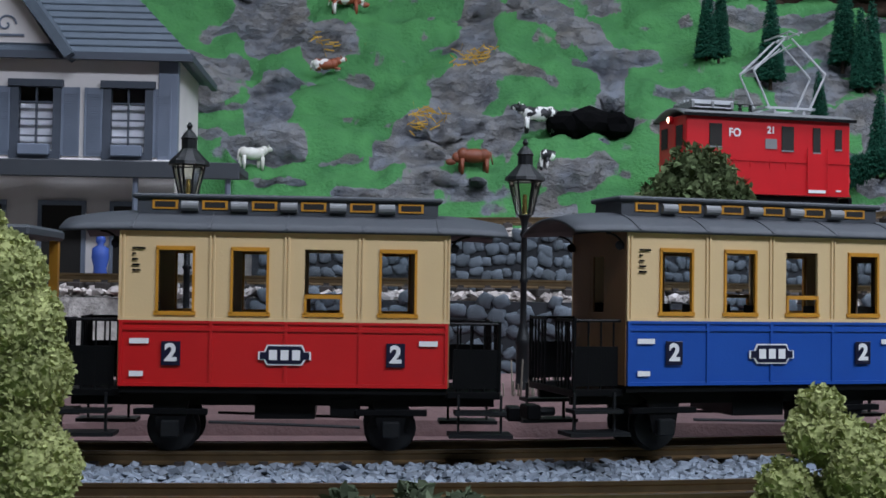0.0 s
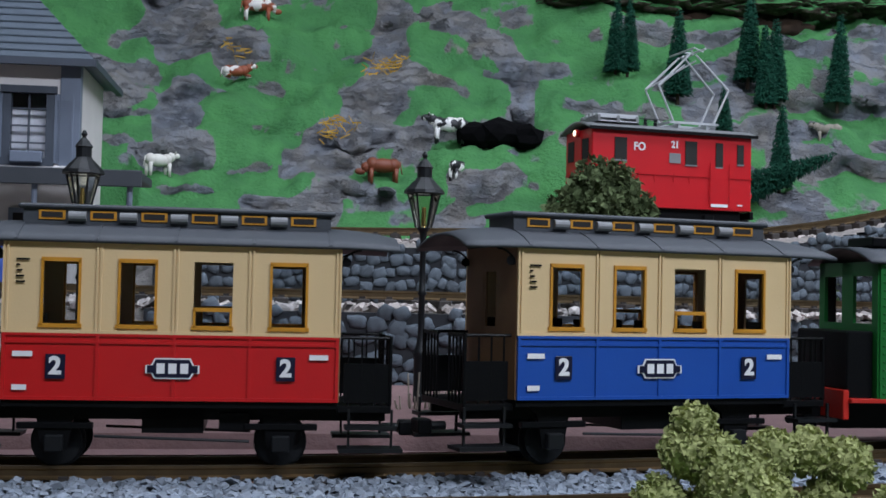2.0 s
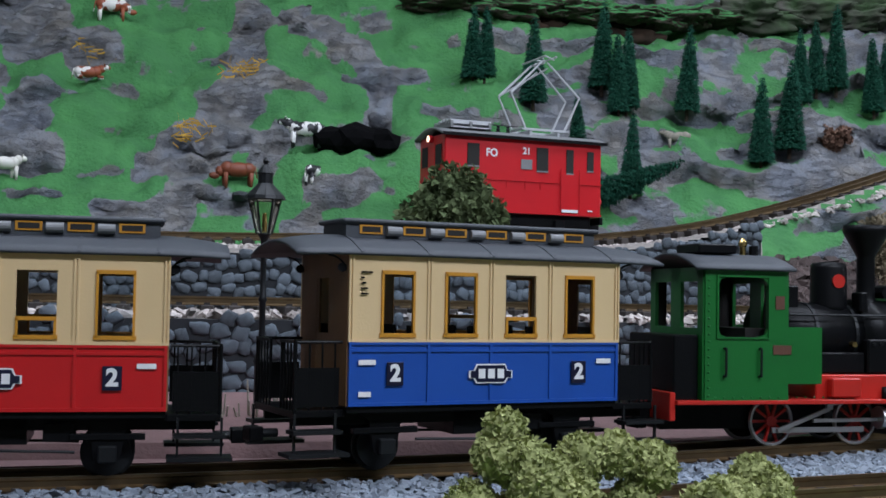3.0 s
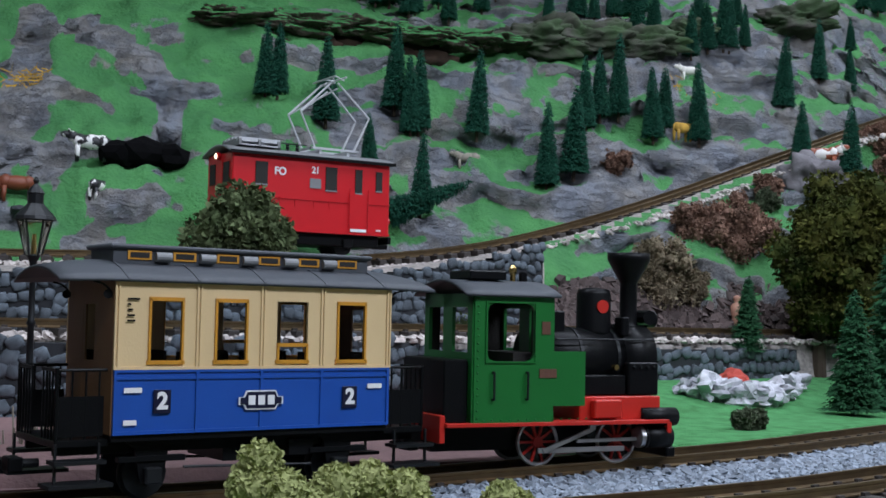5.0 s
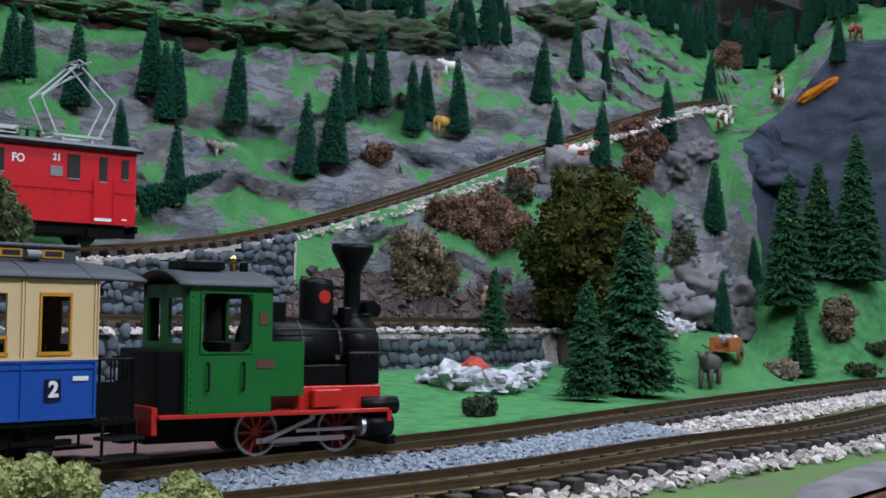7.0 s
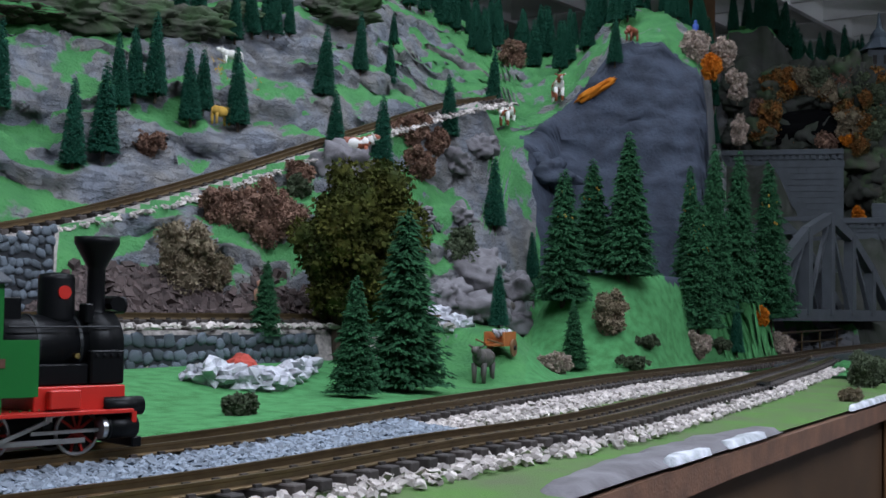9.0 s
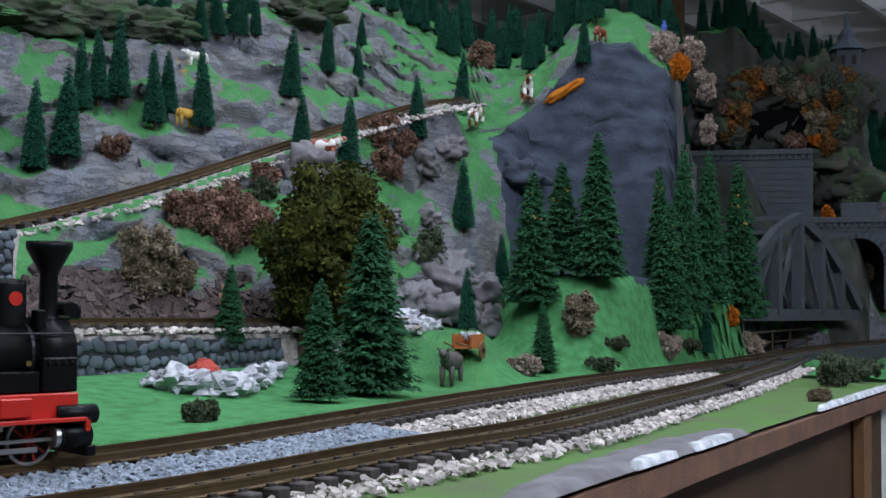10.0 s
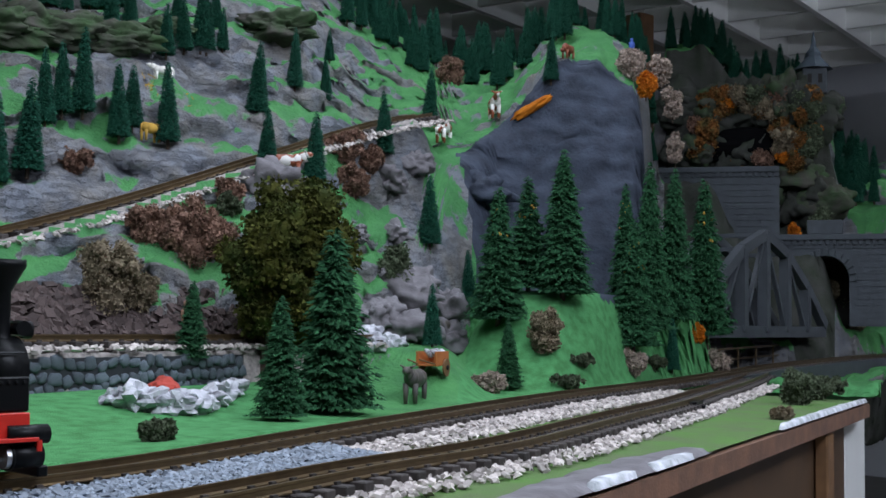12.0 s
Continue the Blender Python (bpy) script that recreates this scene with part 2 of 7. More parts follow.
M = {
    "hill": land_material("painted_hillside", GREEN, GREEN2, (0.175, 0.19, 0.22), (0.21, 0.195, 0.175), 0.715, 5.5),
    "verge": material("worn_flock_verge", (0.1, 0.2, 0.055), 0.95, other=(0.12, 0.14, 0.08), scale=14, amount=0.9, bump=0.6, fine=700, spec=0.1),
    "lawn": material("flock_lawn", (0.085, 0.285, 0.105), 0.95, other=(0.05, 0.16, 0.055), scale=48, amount=0.9, bump=1.0, fine=420, spec=0.1),
    "cliff": material("grey_painted_cliff", (0.052, 0.063, 0.088), 0.85, other=(0.03, 0.036, 0.05), scale=22, amount=1.0, bump=1.0, fine=130, spec=0.2),
    # dark rock's own brown, with the shade of bank and gap added in colour
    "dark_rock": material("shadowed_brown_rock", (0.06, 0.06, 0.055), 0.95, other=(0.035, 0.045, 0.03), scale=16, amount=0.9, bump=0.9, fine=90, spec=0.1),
    "plate": material("dull_bronze_plate", (0.12, 0.05, 0.03), 0.5, other=(0.07, 0.03, 0.02), scale=200, bump=0.1),
    "gravel": material("pale_gravel", (0.36, 0.33, 0.3), 0.95, other=(0.2, 0.18, 0.17), scale=160, amount=1.0, bump=0.9, fine=400, spec=0.2),
    "bed": material("brown_earth_bed", (0.13, 0.1, 0.07), 0.95, other=(0.06, 0.05, 0.04), scale=60, bump=0.6, fine=500, spec=0.2),
    "pale_stone": vary(material("pale_ballast_stone", (0.5, 0.45, 0.42), 0.9, other=(0.26, 0.22, 0.2), scale=120, spec=0.3), 0.45, True),
    "blue_stone": vary(material("grey_blue_painted_stone", (0.2, 0.235, 0.28), 0.85, other=(0.29, 0.315, 0.345), scale=90, spec=0.3), 0.3, True),
    "wall_stone": vary(material("slate_grey_wall_stone", (0.075, 0.095, 0.115), 0.7, other=(0.15, 0.175, 0.2), scale=70, bump=0.4, fine=300), 0.35),
    "wall_dark": material("dark_mortar", (0.03, 0.033, 0.038), 0.95, scale=80),
    "rubble": vary(material("dark_brown_rubble", (0.085, 0.06, 0.055), 0.95, other=(0.05, 0.038, 0.035), scale=80, bump=0.6, fine=300), 0.4, True),
    "boulder": material("grey_plaster_rock", (0.2, 0.19, 0.2), 0.9, other=(0.11, 0.1, 0.105), scale=26, amount=0.9, bump=0.7, fine=140, spec=0.2),
    "ledge": land_material("grassy_ledge", GREEN, GREEN2, (0.1, 0.085, 0.06), (0.07, 0.06, 0.045), 0.62, 12.0),
    "recess": material("brown_hollow_with_shade", (0.025, 0.018, 0.014), 0.95, other=(0.05, 0.032, 0.022), scale=30, amount=0.9, bump=0.5, fine=120, spec=0.1),
    "crag_rock": material("dark_crag_rock", (0.075, 0.07, 0.06), 0.95, other=(0.045, 0.09, 0.035), scale=16, amount=0.9, bump=0.8, fine=120, spec=0.15),
    "white_rock": vary(material("white_quartz_stone", (0.62, 0.62, 0.66), 0.8, other=(0.2, 0.2, 0.23), scale=45, amount=0.9, bump=0.5, fine=200), 0.2),
    "rail": material("brass_rail_tarnished", (0.2, 0.14, 0.075), 0.38, 0.85, other=(0.1, 0.07, 0.045), scale=70, bump=0.1),
    "sleeper": vary(material("dark_brown_plastic_sleeper", (0.045, 0.036, 0.032), 0.75, other=(0.03, 0.025, 0.022), scale=130, bump=0.4, fine=300), 0.4),
    "cream": material("cream_coach_paint", (0.68, 0.5, 0.27), 0.42, other=(0.64, 0.46, 0.24), scale=30, bump=0.05),
    "red": material("signal_red_coach_paint", (0.52, 0.012, 0.014), 0.35, other=(0.44, 0.01, 0.013), scale=30, bump=0.05),
    "blue": material("ultramarine_coach_paint", (0.012, 0.075, 0.36), 0.35, other=(0.01, 0.06, 0.3), scale=30, bump=0.05),
    "orange": material("ochre_window_frame", (0.56, 0.25, 0.02), 0.45, scale=60, bump=0.05),
    "roof": material("slate_grey_coach_roof", (0.04, 0.046, 0.055), 0.6, other=(0.055, 0.061, 0.07), scale=40, bump=0.1),
    "black": material("black_plastic", (0.004, 0.0043, 0.005), 0.38, other=(0.006, 0.0063, 0.007), scale=60, bump=0.08, spec=0.14),
    "dark_metal": material("dark_grey_iron", (0.01, 0.0115, 0.013), 0.45, 0.2, scale=60, bump=0.08, spec=0.35),
    "steel": material("bright_steel", (0.55, 0.55, 0.56), 0.3, 0.9, other=(0.4, 0.4, 0.41), scale=60, bump=0.05),
    "silver": material("silver_grey_paint", (0.5, 0.51, 0.53), 0.4, 0.15, other=(0.38, 0.39, 0.4), scale=60, bump=0.05),
    "brass": material("polished_brass", (0.7, 0.5, 0.18), 0.25, 1.0, scale=60, bump=0.05),
    "white": material("white_paint", (0.78, 0.78, 0.78), 0.5, other=(0.7, 0.7, 0.7), scale=40, bump=0.05),
    "navy": material("navy_sign_enamel", (0.006, 0.007, 0.028), 0.35, scale=40, bump=0.03),
    "loco_green": material("bottle_green_loco_paint", (0.009, 0.135, 0.024), 0.35, other=(0.007, 0.11, 0.02), scale=30, bump=0.05),
    "loco_red": material("vermilion_frame_paint", (0.5, 0.02, 0.012), 0.4, other=(0.4, 0.016, 0.01), scale=30, bump=0.05),
    "fo_red": material("bright_red_loco_paint", (0.55, 0.01, 0.016), 0.32, other=(0.48, 0.008, 0.014), scale=30, bump=0.05),
    "fo_grey": material("mid_grey_loco_roof", (0.2, 0.205, 0.21), 0.5, other=(0.14, 0.145, 0.15), scale=30, bump=0.05),
    "plaster": material("white_house_plaster", (0.72, 0.68, 0.66), 0.8, other=(0.62, 0.58, 0.57), scale=20, bump=0.15),
    "house_blue": material("grey_blue_house_wood", (0.17, 0.2, 0.26), 0.6, other=(0.13, 0.16, 0.21), scale=40, bump=0.1),
    "house_trim": material("dark_slate_blue_trim", (0.06, 0.072, 0.095), 0.55, other=(0.045, 0.054, 0.07), scale=40, bump=0.1),
    "slate": vary(material("slate_house_roof", (0.085, 0.11, 0.14), 0.7, other=(0.06, 0.08, 0.1), scale=50, bump=0.3, fine=300), 0.15),
    "curtain": material("white_net_curtain", (0.6, 0.6, 0.64), 0.8, scale=30),
    # near-black that stands in for the unlit insides of cab and bores
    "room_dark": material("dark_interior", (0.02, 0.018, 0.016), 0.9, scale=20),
    # near-black that puts the shade of hollows into the colour
    "cave": material("hollow_shade_black", (0.004, 0.004, 0.0045), 0.98, scale=20, bump=0.3, spec=0.05),
    "wood": material("mid_brown_wood", (0.2, 0.1, 0.04), 0.6, other=(0.12, 0.06, 0.025), scale=25, amount=0.8),
    "board": material("brown_board_edge", (0.2, 0.1, 0.06), 0.75, other=(0.11, 0.06, 0.04), scale=30, amount=0.9, bump=0.4, fine=250),
    "panel": material("under_table_brown", (0.085, 0.045, 0.02), 0.6, other=(0.05, 0.027, 0.012), scale=9, amount=0.9),
    "room_wall": material("pale_room_wall", (0.62, 0.63, 0.66), 0.8, other=(0.55, 0.56, 0.6), scale=4, bump=0.1),
    "ceil": material("white_ceiling_beam", (0.72, 0.72, 0.7), 0.8, other=(0.62, 0.62, 0.6), scale=5, bump=0.1),
    "floor": material("grey_floor_covering", (0.16, 0.15, 0.14), 0.7, other=(0.1, 0.1, 0.095), scale=8),
    "fir": vary(material("dark_green_fir_needles", (0.014, 0.085, 0.05), 0.85, other=(0.008, 0.05, 0.032), scale=60, amount=0.9, bump=0.0, spec=0.15), 0.3, True),
    "spruce": vary(material("spruce_green_needles", (0.022, 0.085, 0.034), 0.85, other=(0.012, 0.05, 0.022), scale=50, amount=0.9, bump=0.0, spec=0.15), 0.4, True),
    "olive": vary(material("olive_green_foam_leaf", (0.38, 0.4, 0.17), 0.95, other=(0.25, 0.28, 0.11), scale=55, amount=0.9, bump=0.0, spec=0.1), 0.16, True),
    "oak": vary(material("bronze_green_leaf", (0.075, 0.075, 0.016), 0.9, other=(0.03, 0.045, 0.012), scale=22, amount=1.0, bump=0.0, spec=0.1), 0.5, True),
    "conifer": vary(material("grey_green_conifer_frond", (0.12, 0.15, 0.07), 0.9, other=(0.055, 0.08, 0.035), scale=40, amount=0.9, bump=0.0, spec=0.1), 0.4, True),
    "rust": vary(material("rust_brown_dry_bush", (0.24, 0.14, 0.1), 0.95, other=(0.13, 0.08, 0.06), scale=40, amount=0.9, bump=0.0, spec=0.1), 0.4, True),
    "dry": vary(material("straw_grey_dry_bush", (0.24, 0.19, 0.13), 0.95, other=(0.14, 0.12, 0.075), scale=40, amount=0.9, bump=0.0, spec=0.1), 0.35, True),
    "pinkdry": vary(material("pale_pink_lichen", (0.4, 0.32, 0.27), 0.95, other=(0.24, 0.19, 0.15), scale=40, amount=0.9, bump=0.0, spec=0.1), 0.3, True),
    "sage": vary(material("sage_green_bush", (0.1, 0.12, 0.075), 0.95, other=(0.06, 0.08, 0.045), scale=40, amount=0.9, bump=0.0, spec=0.1), 0.4, True),
    "flame": vary(material("orange_autumn_lichen", (0.6, 0.2, 0.02), 0.95, other=(0.4, 0.11, 0.012), scale=40, amount=0.9, bump=0.0, spec=0.1), 0.3, True),
    "autumn": vary(material("mixed_autumn_lichen", (0.24, 0.1, 0.03), 0.95, other=(0.06, 0.07, 0.03), scale=22, amount=1.0, bump=0.0, spec=0.1), 0.6, True),
    "bark": material("brown_bark", (0.06, 0.04, 0.028), 0.9, scale=60, bump=0.5, fine=200),
    "cow_brown": material("chestnut_figure_paint", (0.2, 0.05, 0.02), 0.5, other=(0.12, 0.03, 0.015), scale=50),
    "cow_pied": material("black_and_white_figure_paint", (0.78, 0.77, 0.74), 0.5, other=(0.015, 0.015, 0.018), scale=62, amount=0.0),
    "cow_red": material("brown_and_white_figure_paint", (0.75, 0.72, 0.68), 0.5, other=(0.28, 0.07, 0.03), scale=40, amount=0.0),
    "figure_white": material("white_figure_paint", (0.72, 0.7, 0.64), 0.55, other=(0.5, 0.46, 0.4), scale=40),
    "figure_grey": material("dark_grey_figure_paint", (0.06, 0.055, 0.05), 0.6, other=(0.14, 0.11, 0.08), scale=40),
    "skin": material("pink_figure_paint", (0.5, 0.25, 0.17), 0.6, scale=40),
    "figure_blue": material("blue_figure_paint", (0.03, 0.08, 0.35), 0.6, scale=40),
    "straw": vary(material("yellow_straw", (0.5, 0.3, 0.05), 0.9, other=(0.3, 0.17, 0.03), scale=60, bump=0.0), 0.3, True),
    "redstone": material("red_painted_stone", (0.42, 0.05, 0.03), 0.8, scale=30, bump=0.4),
    "pink_path": material("pink_paved_path", (0.2, 0.115, 0.112), 0.9, other=(0.12, 0.075, 0.072), scale=60, bump=0.4, fine=300),
    "snow": material("white_filler", (0.66, 0.67, 0.72), 0.75, other=(0.22, 0.24, 0.24), scale=42, amount=1.0, bump=0.7, fine=200),
    "bridge": material("grey_green_bridge_girder", (0.06, 0.068, 0.078), 0.55, other=(0.035, 0.04, 0.046), scale=25, bump=0.1),
    "portal": material("grey_portal_masonry", (0.065, 0.075, 0.085), 0.85, other=(0.035, 0.04, 0.046), scale=30, bump=0.4, fine=150),
    "orange_paint": material("orange_cart_wood", (0.42, 0.13, 0.03), 0.6, scale=40),
    "twig": material("pale_grey_twigs", (0.3, 0.27, 0.22), 0.9, scale=60),
}


def patches(m):
    """Hard-edged patches instead of a soft blend."""
    for n in m.node_tree.nodes:
        if n.type == "MAP_RANGE":
            n.inputs[1].default_value, n.inputs[2].default_value, n.inputs[4].default_value = 0.455, 0.47, 1.0


patches(M["cow_pied"]), patches(M["cow_red"])


def glass(name, tint, rough):
    m = bpy.data.materials.new(name)
    m.use_nodes = True
    b = m.node_tree.nodes["Principled BSDF"]
    b.inputs["Base Color"].default_value, b.inputs["Roughness"].default_value = (*tint, 1), rough
    b.inputs["Transmission Weight"].default_value, b.inputs["IOR"].default_value = 1.0, 1.1
    return m


M["glass"] = glass("clear_plastic_pane", (0.92, 0.94, 0.95), 0.03)
M["lamp_glass"] = glass("dusty_lantern_pane", (0.75, 0.72, 0.6), 0.15)


def glowing(name, color, strength):
    m = bpy.data.materials.new(name)
    m.use_nodes = True
    b = m.node_tree.nodes["Principled BSDF"]
    b.inputs["Base Color"].default_value = (*color, 1)
    b.inputs["Emission Color"].default_value, b.inputs["Emission Strength"].default_value = (*color, 1), strength
    return m


M["headlight"] = glowing("lit_headlight", (1.0, 0.85, 0.6), 2.5)

# ---- building blocks ----


def part(name, bm, mat, parent=None, label="", smooth_faces=False):
    """Links a bmesh as one mesh object under a thing or a part."""
    me = bpy.data.meshes.new(name)
    if smooth_faces:
        for f in bm.faces:
            f.smooth = True
    bm.to_mesh(me)
    bm.free()
    for one in mat if isinstance(mat, (list, tuple)) else (mat,):
        me.materials.append(M[one])
    ob = new(name, me)
    ob.parent = parent
    return tagged(ob, label) if label else ob


def thing(name, m, label, category, group="", kind=""):
    ob = new(name)
    ob.empty_display_size = 0.02
    ob.matrix_basis = m
    return tagged(ob, label, category, group, kind)


def box(bm, x0, x1, y0, y1, z0, z1, bevel=0.0, turn=None):
    made = bmesh.ops.create_cube(bm, size=1.0)["verts"]
    for v in made:
        v.co = Vector((x0 + (v.co.x + 0.5) * (x1 - x0), y0 + (v.co.y + 0.5) * (y1 - y0), z0 + (v.co.z + 0.5) * (z1 - z0)))
    if turn is not None:
        for v in made:
            v.co = turn @ v.co
    if bevel:
        edges = list({e for v in made for e in v.link_edges})
        bmesh.ops.bevel(bm, geom=edges, offset=bevel, segments=1, affect="EDGES", profile=0.5)
    return bm


def boxes(*rows, bevel=0.0):
    bm = bmesh.new()
    for row in rows:
        box(bm, *row, bevel=bevel)
    return bm


def rod(bm, p, q, r0, r1=None, seg=8):
    """A round bar from p to q."""
    p, q = Vector(p), Vector(q)
    r1 = r0 if r1 is None else r1
    m = Matrix.Translation((p + q) / 2) @ (q - p).to_track_quat("Z", "Y").to_matrix().to_4x4()
    bmesh.ops.create_cone(bm, cap_ends=True, segments=seg, radius1=r0, radius2=r1, depth=(q - p).length, matrix=m)
    return bm


def bar(bm, p, q, w, h):
    """A square bar from p to q."""
    p, q = Vector(p), Vector(q)
    m = Matrix.Translation((p + q) / 2) @ (q - p).to_track_quat("X", "Z").to_matrix().to_4x4()
    box(bm, -(q - p).length / 2, (q - p).length / 2, -w / 2, w / 2, -h / 2, h / 2, turn=m)
    return bm


def rods(*rows, seg=8):
    bm = bmesh.new()
    for row in rows:
        rod(bm, *row, seg=seg)
    return bm


def turned(bm, profile, seg=16, at=(0, 0, 0), square=False):
    """A body of revolution from (radius, height) pairs."""
    rings = []
    for r, z in profile:
        ring = []
        for i in range(seg):
            u = 2 * math.pi * (i + (0.5 if square else 0)) / seg
            ring.append(bm.verts.new((at[0] + r * math.cos(u), at[1] + r * math.sin(u), at[2] + z)))
        rings.append(ring)
    for a, b in zip(rings, rings[1:]):
        for i in range(seg):
            bm.faces.new((a[i], a[(i + 1) % seg], b[(i + 1) % seg], b[i]))
    bm.faces.new(rings[0][::-1])
    bm.faces.new(rings[-1])
    return bm


def slab(bm, outline, y0, y1, flip=False):
    """An outline in x and z, given depth in y."""
    a = [bm.verts.new((x, y0, z)) for x, z in outline]
    b = [bm.verts.new((x, y1, z)) for x, z in outline]
    n = len(a)
    bm.faces.new(a)
    bm.faces.new(b[::-1])
    for i in range(n):
        bm.faces.new((a[i], b[i], b[(i + 1) % n], a[(i + 1) % n]))
    bmesh.ops.recalc_face_normals(bm, faces=bm.faces[:])
    return bm


def pierced(xs, zs, y0, y1, holes):
    """A board in x and z, cut into cells, with the cells in holes left open."""
    bm = bmesh.new()
    vs = {}

    def vert(i, j, y):
        if (i, j, y) not in vs:
            vs[i, j, y] = bm.verts.new((xs[i], y, zs[j]))
        return vs[i, j, y]
    full = {(i, j) for i in range(len(xs) - 1) for j in range(len(zs) - 1)} - set(holes)
    for i, j in sorted(full):
        bm.faces.new([vert(*q, y0) for q in ((i, j), (i + 1, j), (i + 1, j + 1), (i, j + 1))])
        bm.faces.new([vert(*q, y1) for q in ((i, j + 1), (i + 1, j + 1), (i + 1, j), (i, j))])
        for (di, dj), p, q in (((-1, 0), (i, j), (i, j + 1)), ((1, 0), (i + 1, j + 1), (i + 1, j)), ((0, -1), (i + 1, j), (i, j)), ((0, 1), (i, j + 1), (i + 1, j + 1))):
            if (i + di, j + dj) not in full:
                bm.faces.new((vert(*p, y0), vert(*q, y0), vert(*q, y1), vert(*p, y1)))
    bmesh.ops.recalc_face_normals(bm, faces=bm.faces[:])
    return bm


def stone(bm, at, size, rng, seg=1, flat=0.7):
    """One rough stone, added to bm."""
    m = Matrix.Translation(at) @ Euler((rng.uniform(0, 0.5), rng.uniform(0, 0.5), rng.uniform(0, 6.3))).to_matrix().to_4x4()
    made = bmesh.ops.create_icosphere(bm, subdivisions=seg, radius=1.0)["verts"]
    for v in made:
        k = rng.uniform(0.75, 1.15)
        v.co = m @ Vector((v.co.x * size * k, v.co.y * size * k * 0.8, v.co.z * size * k * flat))
    return bm


def stone_soup(places, rng, flat=0.7):
    """Many small angular stones as one list of points and faces."""
    base = [(-1, -1, -0.6), (1, -0.9, -0.7), (0.9, 1, -0.6), (-0.9, 0.9, -0.7), (-0.7, -0.6, 0.7), (0.6, -0.7, 0.9), (0.7, 0.6, 0.6), (-0.6, 0.7, 0.8)]
    quads = [(0, 3, 2, 1), (4, 5, 6, 7), (0, 1, 5, 4), (1, 2, 6, 5), (2, 3, 7, 6), (3, 0, 4, 7)]
    verts, faces = [], []
    for (x, y, z, s) in places:
        e = Euler((rng.uniform(-0.6, 0.6), rng.uniform(-0.6, 0.6), rng.uniform(0, 6.3))).to_matrix()
        n = len(verts)
        sx, sy, sz = s * rng.uniform(0.6, 1.2), s * rng.uniform(0.5, 1.0), s * rng.uniform(0.5, 0.9) * flat
        for p in base:
            q = e @ Vector((p[0] * sx * rng.uniform(0.7, 1.2), p[1] * sy * rng.uniform(0.7, 1.2), p[2] * sz))
            verts.append((x + q.x, y + q.y, z + q.z))
        faces += [tuple(n + i for i in f) for f in quads]
    return verts, faces


def raw(name, verts, faces, mat, label="", category="", kind="", parent=None):
    me = bpy.data.meshes.new(name)
    me.from_pydata(verts, [], faces)
    me.materials.append(M[mat])
    ob = new(name, me)
    ob.parent = parent
    return tagged(ob, label, category, kind=kind)


def text_mesh(name, words, size, mat, parent, at, spin=90.0, depth=0.0004, bold=0.0, turn=0.0):
    """Raised lettering, turned into a mesh."""
    cu = bpy.data.curves.new(name, "FONT")
    cu.body, cu.size, cu.extrude, cu.align_x, cu.align_y, cu.offset = words, size, depth, "CENTER", "CENTER", bold
    ob = bpy.data.objects.new(name, cu)
    scene.collection.objects.link(ob)
    me = bpy.data.meshes.new_from_object(ob.evaluated_get(bpy.context.evaluated_depsgraph_get()))
    bpy.data.objects.remove(ob)
    me.materials.clear()
    me.materials.append(M[mat])
    out = new(name, me)
    out.parent = parent
    out.matrix_basis = pose(*at, spin, 0, turn)
    return out
# ---- the lie of the land ----
CX, CY = 0.12, -0.02          # middle of the bowl that the hills stand round


def smooth(a, b, v):
    u = min(1.0, max(0.0, (v - a) / (b - a)))
    return u * u * (3 - 2 * u)


def along(tab, v):
    if v <= tab[0][0]:
        return tab[0][1]
    for (a, p), (b, q) in zip(tab, tab[1:]):
        if v <= b:
            return p + (q - p) * (v - a) / (b - a)
    return tab[-1][1]


def base_z(x):
    """The board's level: it dips a little towards the station."""
    return -0.02 + 0.02 * smooth(-0.1, 1.0, x)


def far_d(a):
    return along(((-40, 1.62), (-20, 1.38), (0, 1.30), (10, 1.42), (20, 1.64), (30, 1.9), (40, 2.3), (60, 3.2)), a)


def far_c(a):
    return along(((-40, 2.1), (-20, 1.86), (0, 1.77), (6, 1.775), (10, 1.808), (14, 1.88), (18, 1.985), (23, 2.1), (28, 2.28), (33, 2.5), (38, 2.8), (42, 3.05), (60, 3.9)), a)


def high_c(a):
    return along(((-40, .195), (0, .205), (12, .212), (17, .233), (20, .255), (23, .288), (28, .364), (33, .464), (38, .585), (42, .68), (60, 0.9)), a)


HIGH_D = 0.11


def edge_z(a):
    """Height of the grey cliff's brow."""
    return along(((36, .44), (40, .53), (42, .58), (44, .68), (46, .82), (48, .83), (49.6, .76), (51, .5), (53, .3)), a)


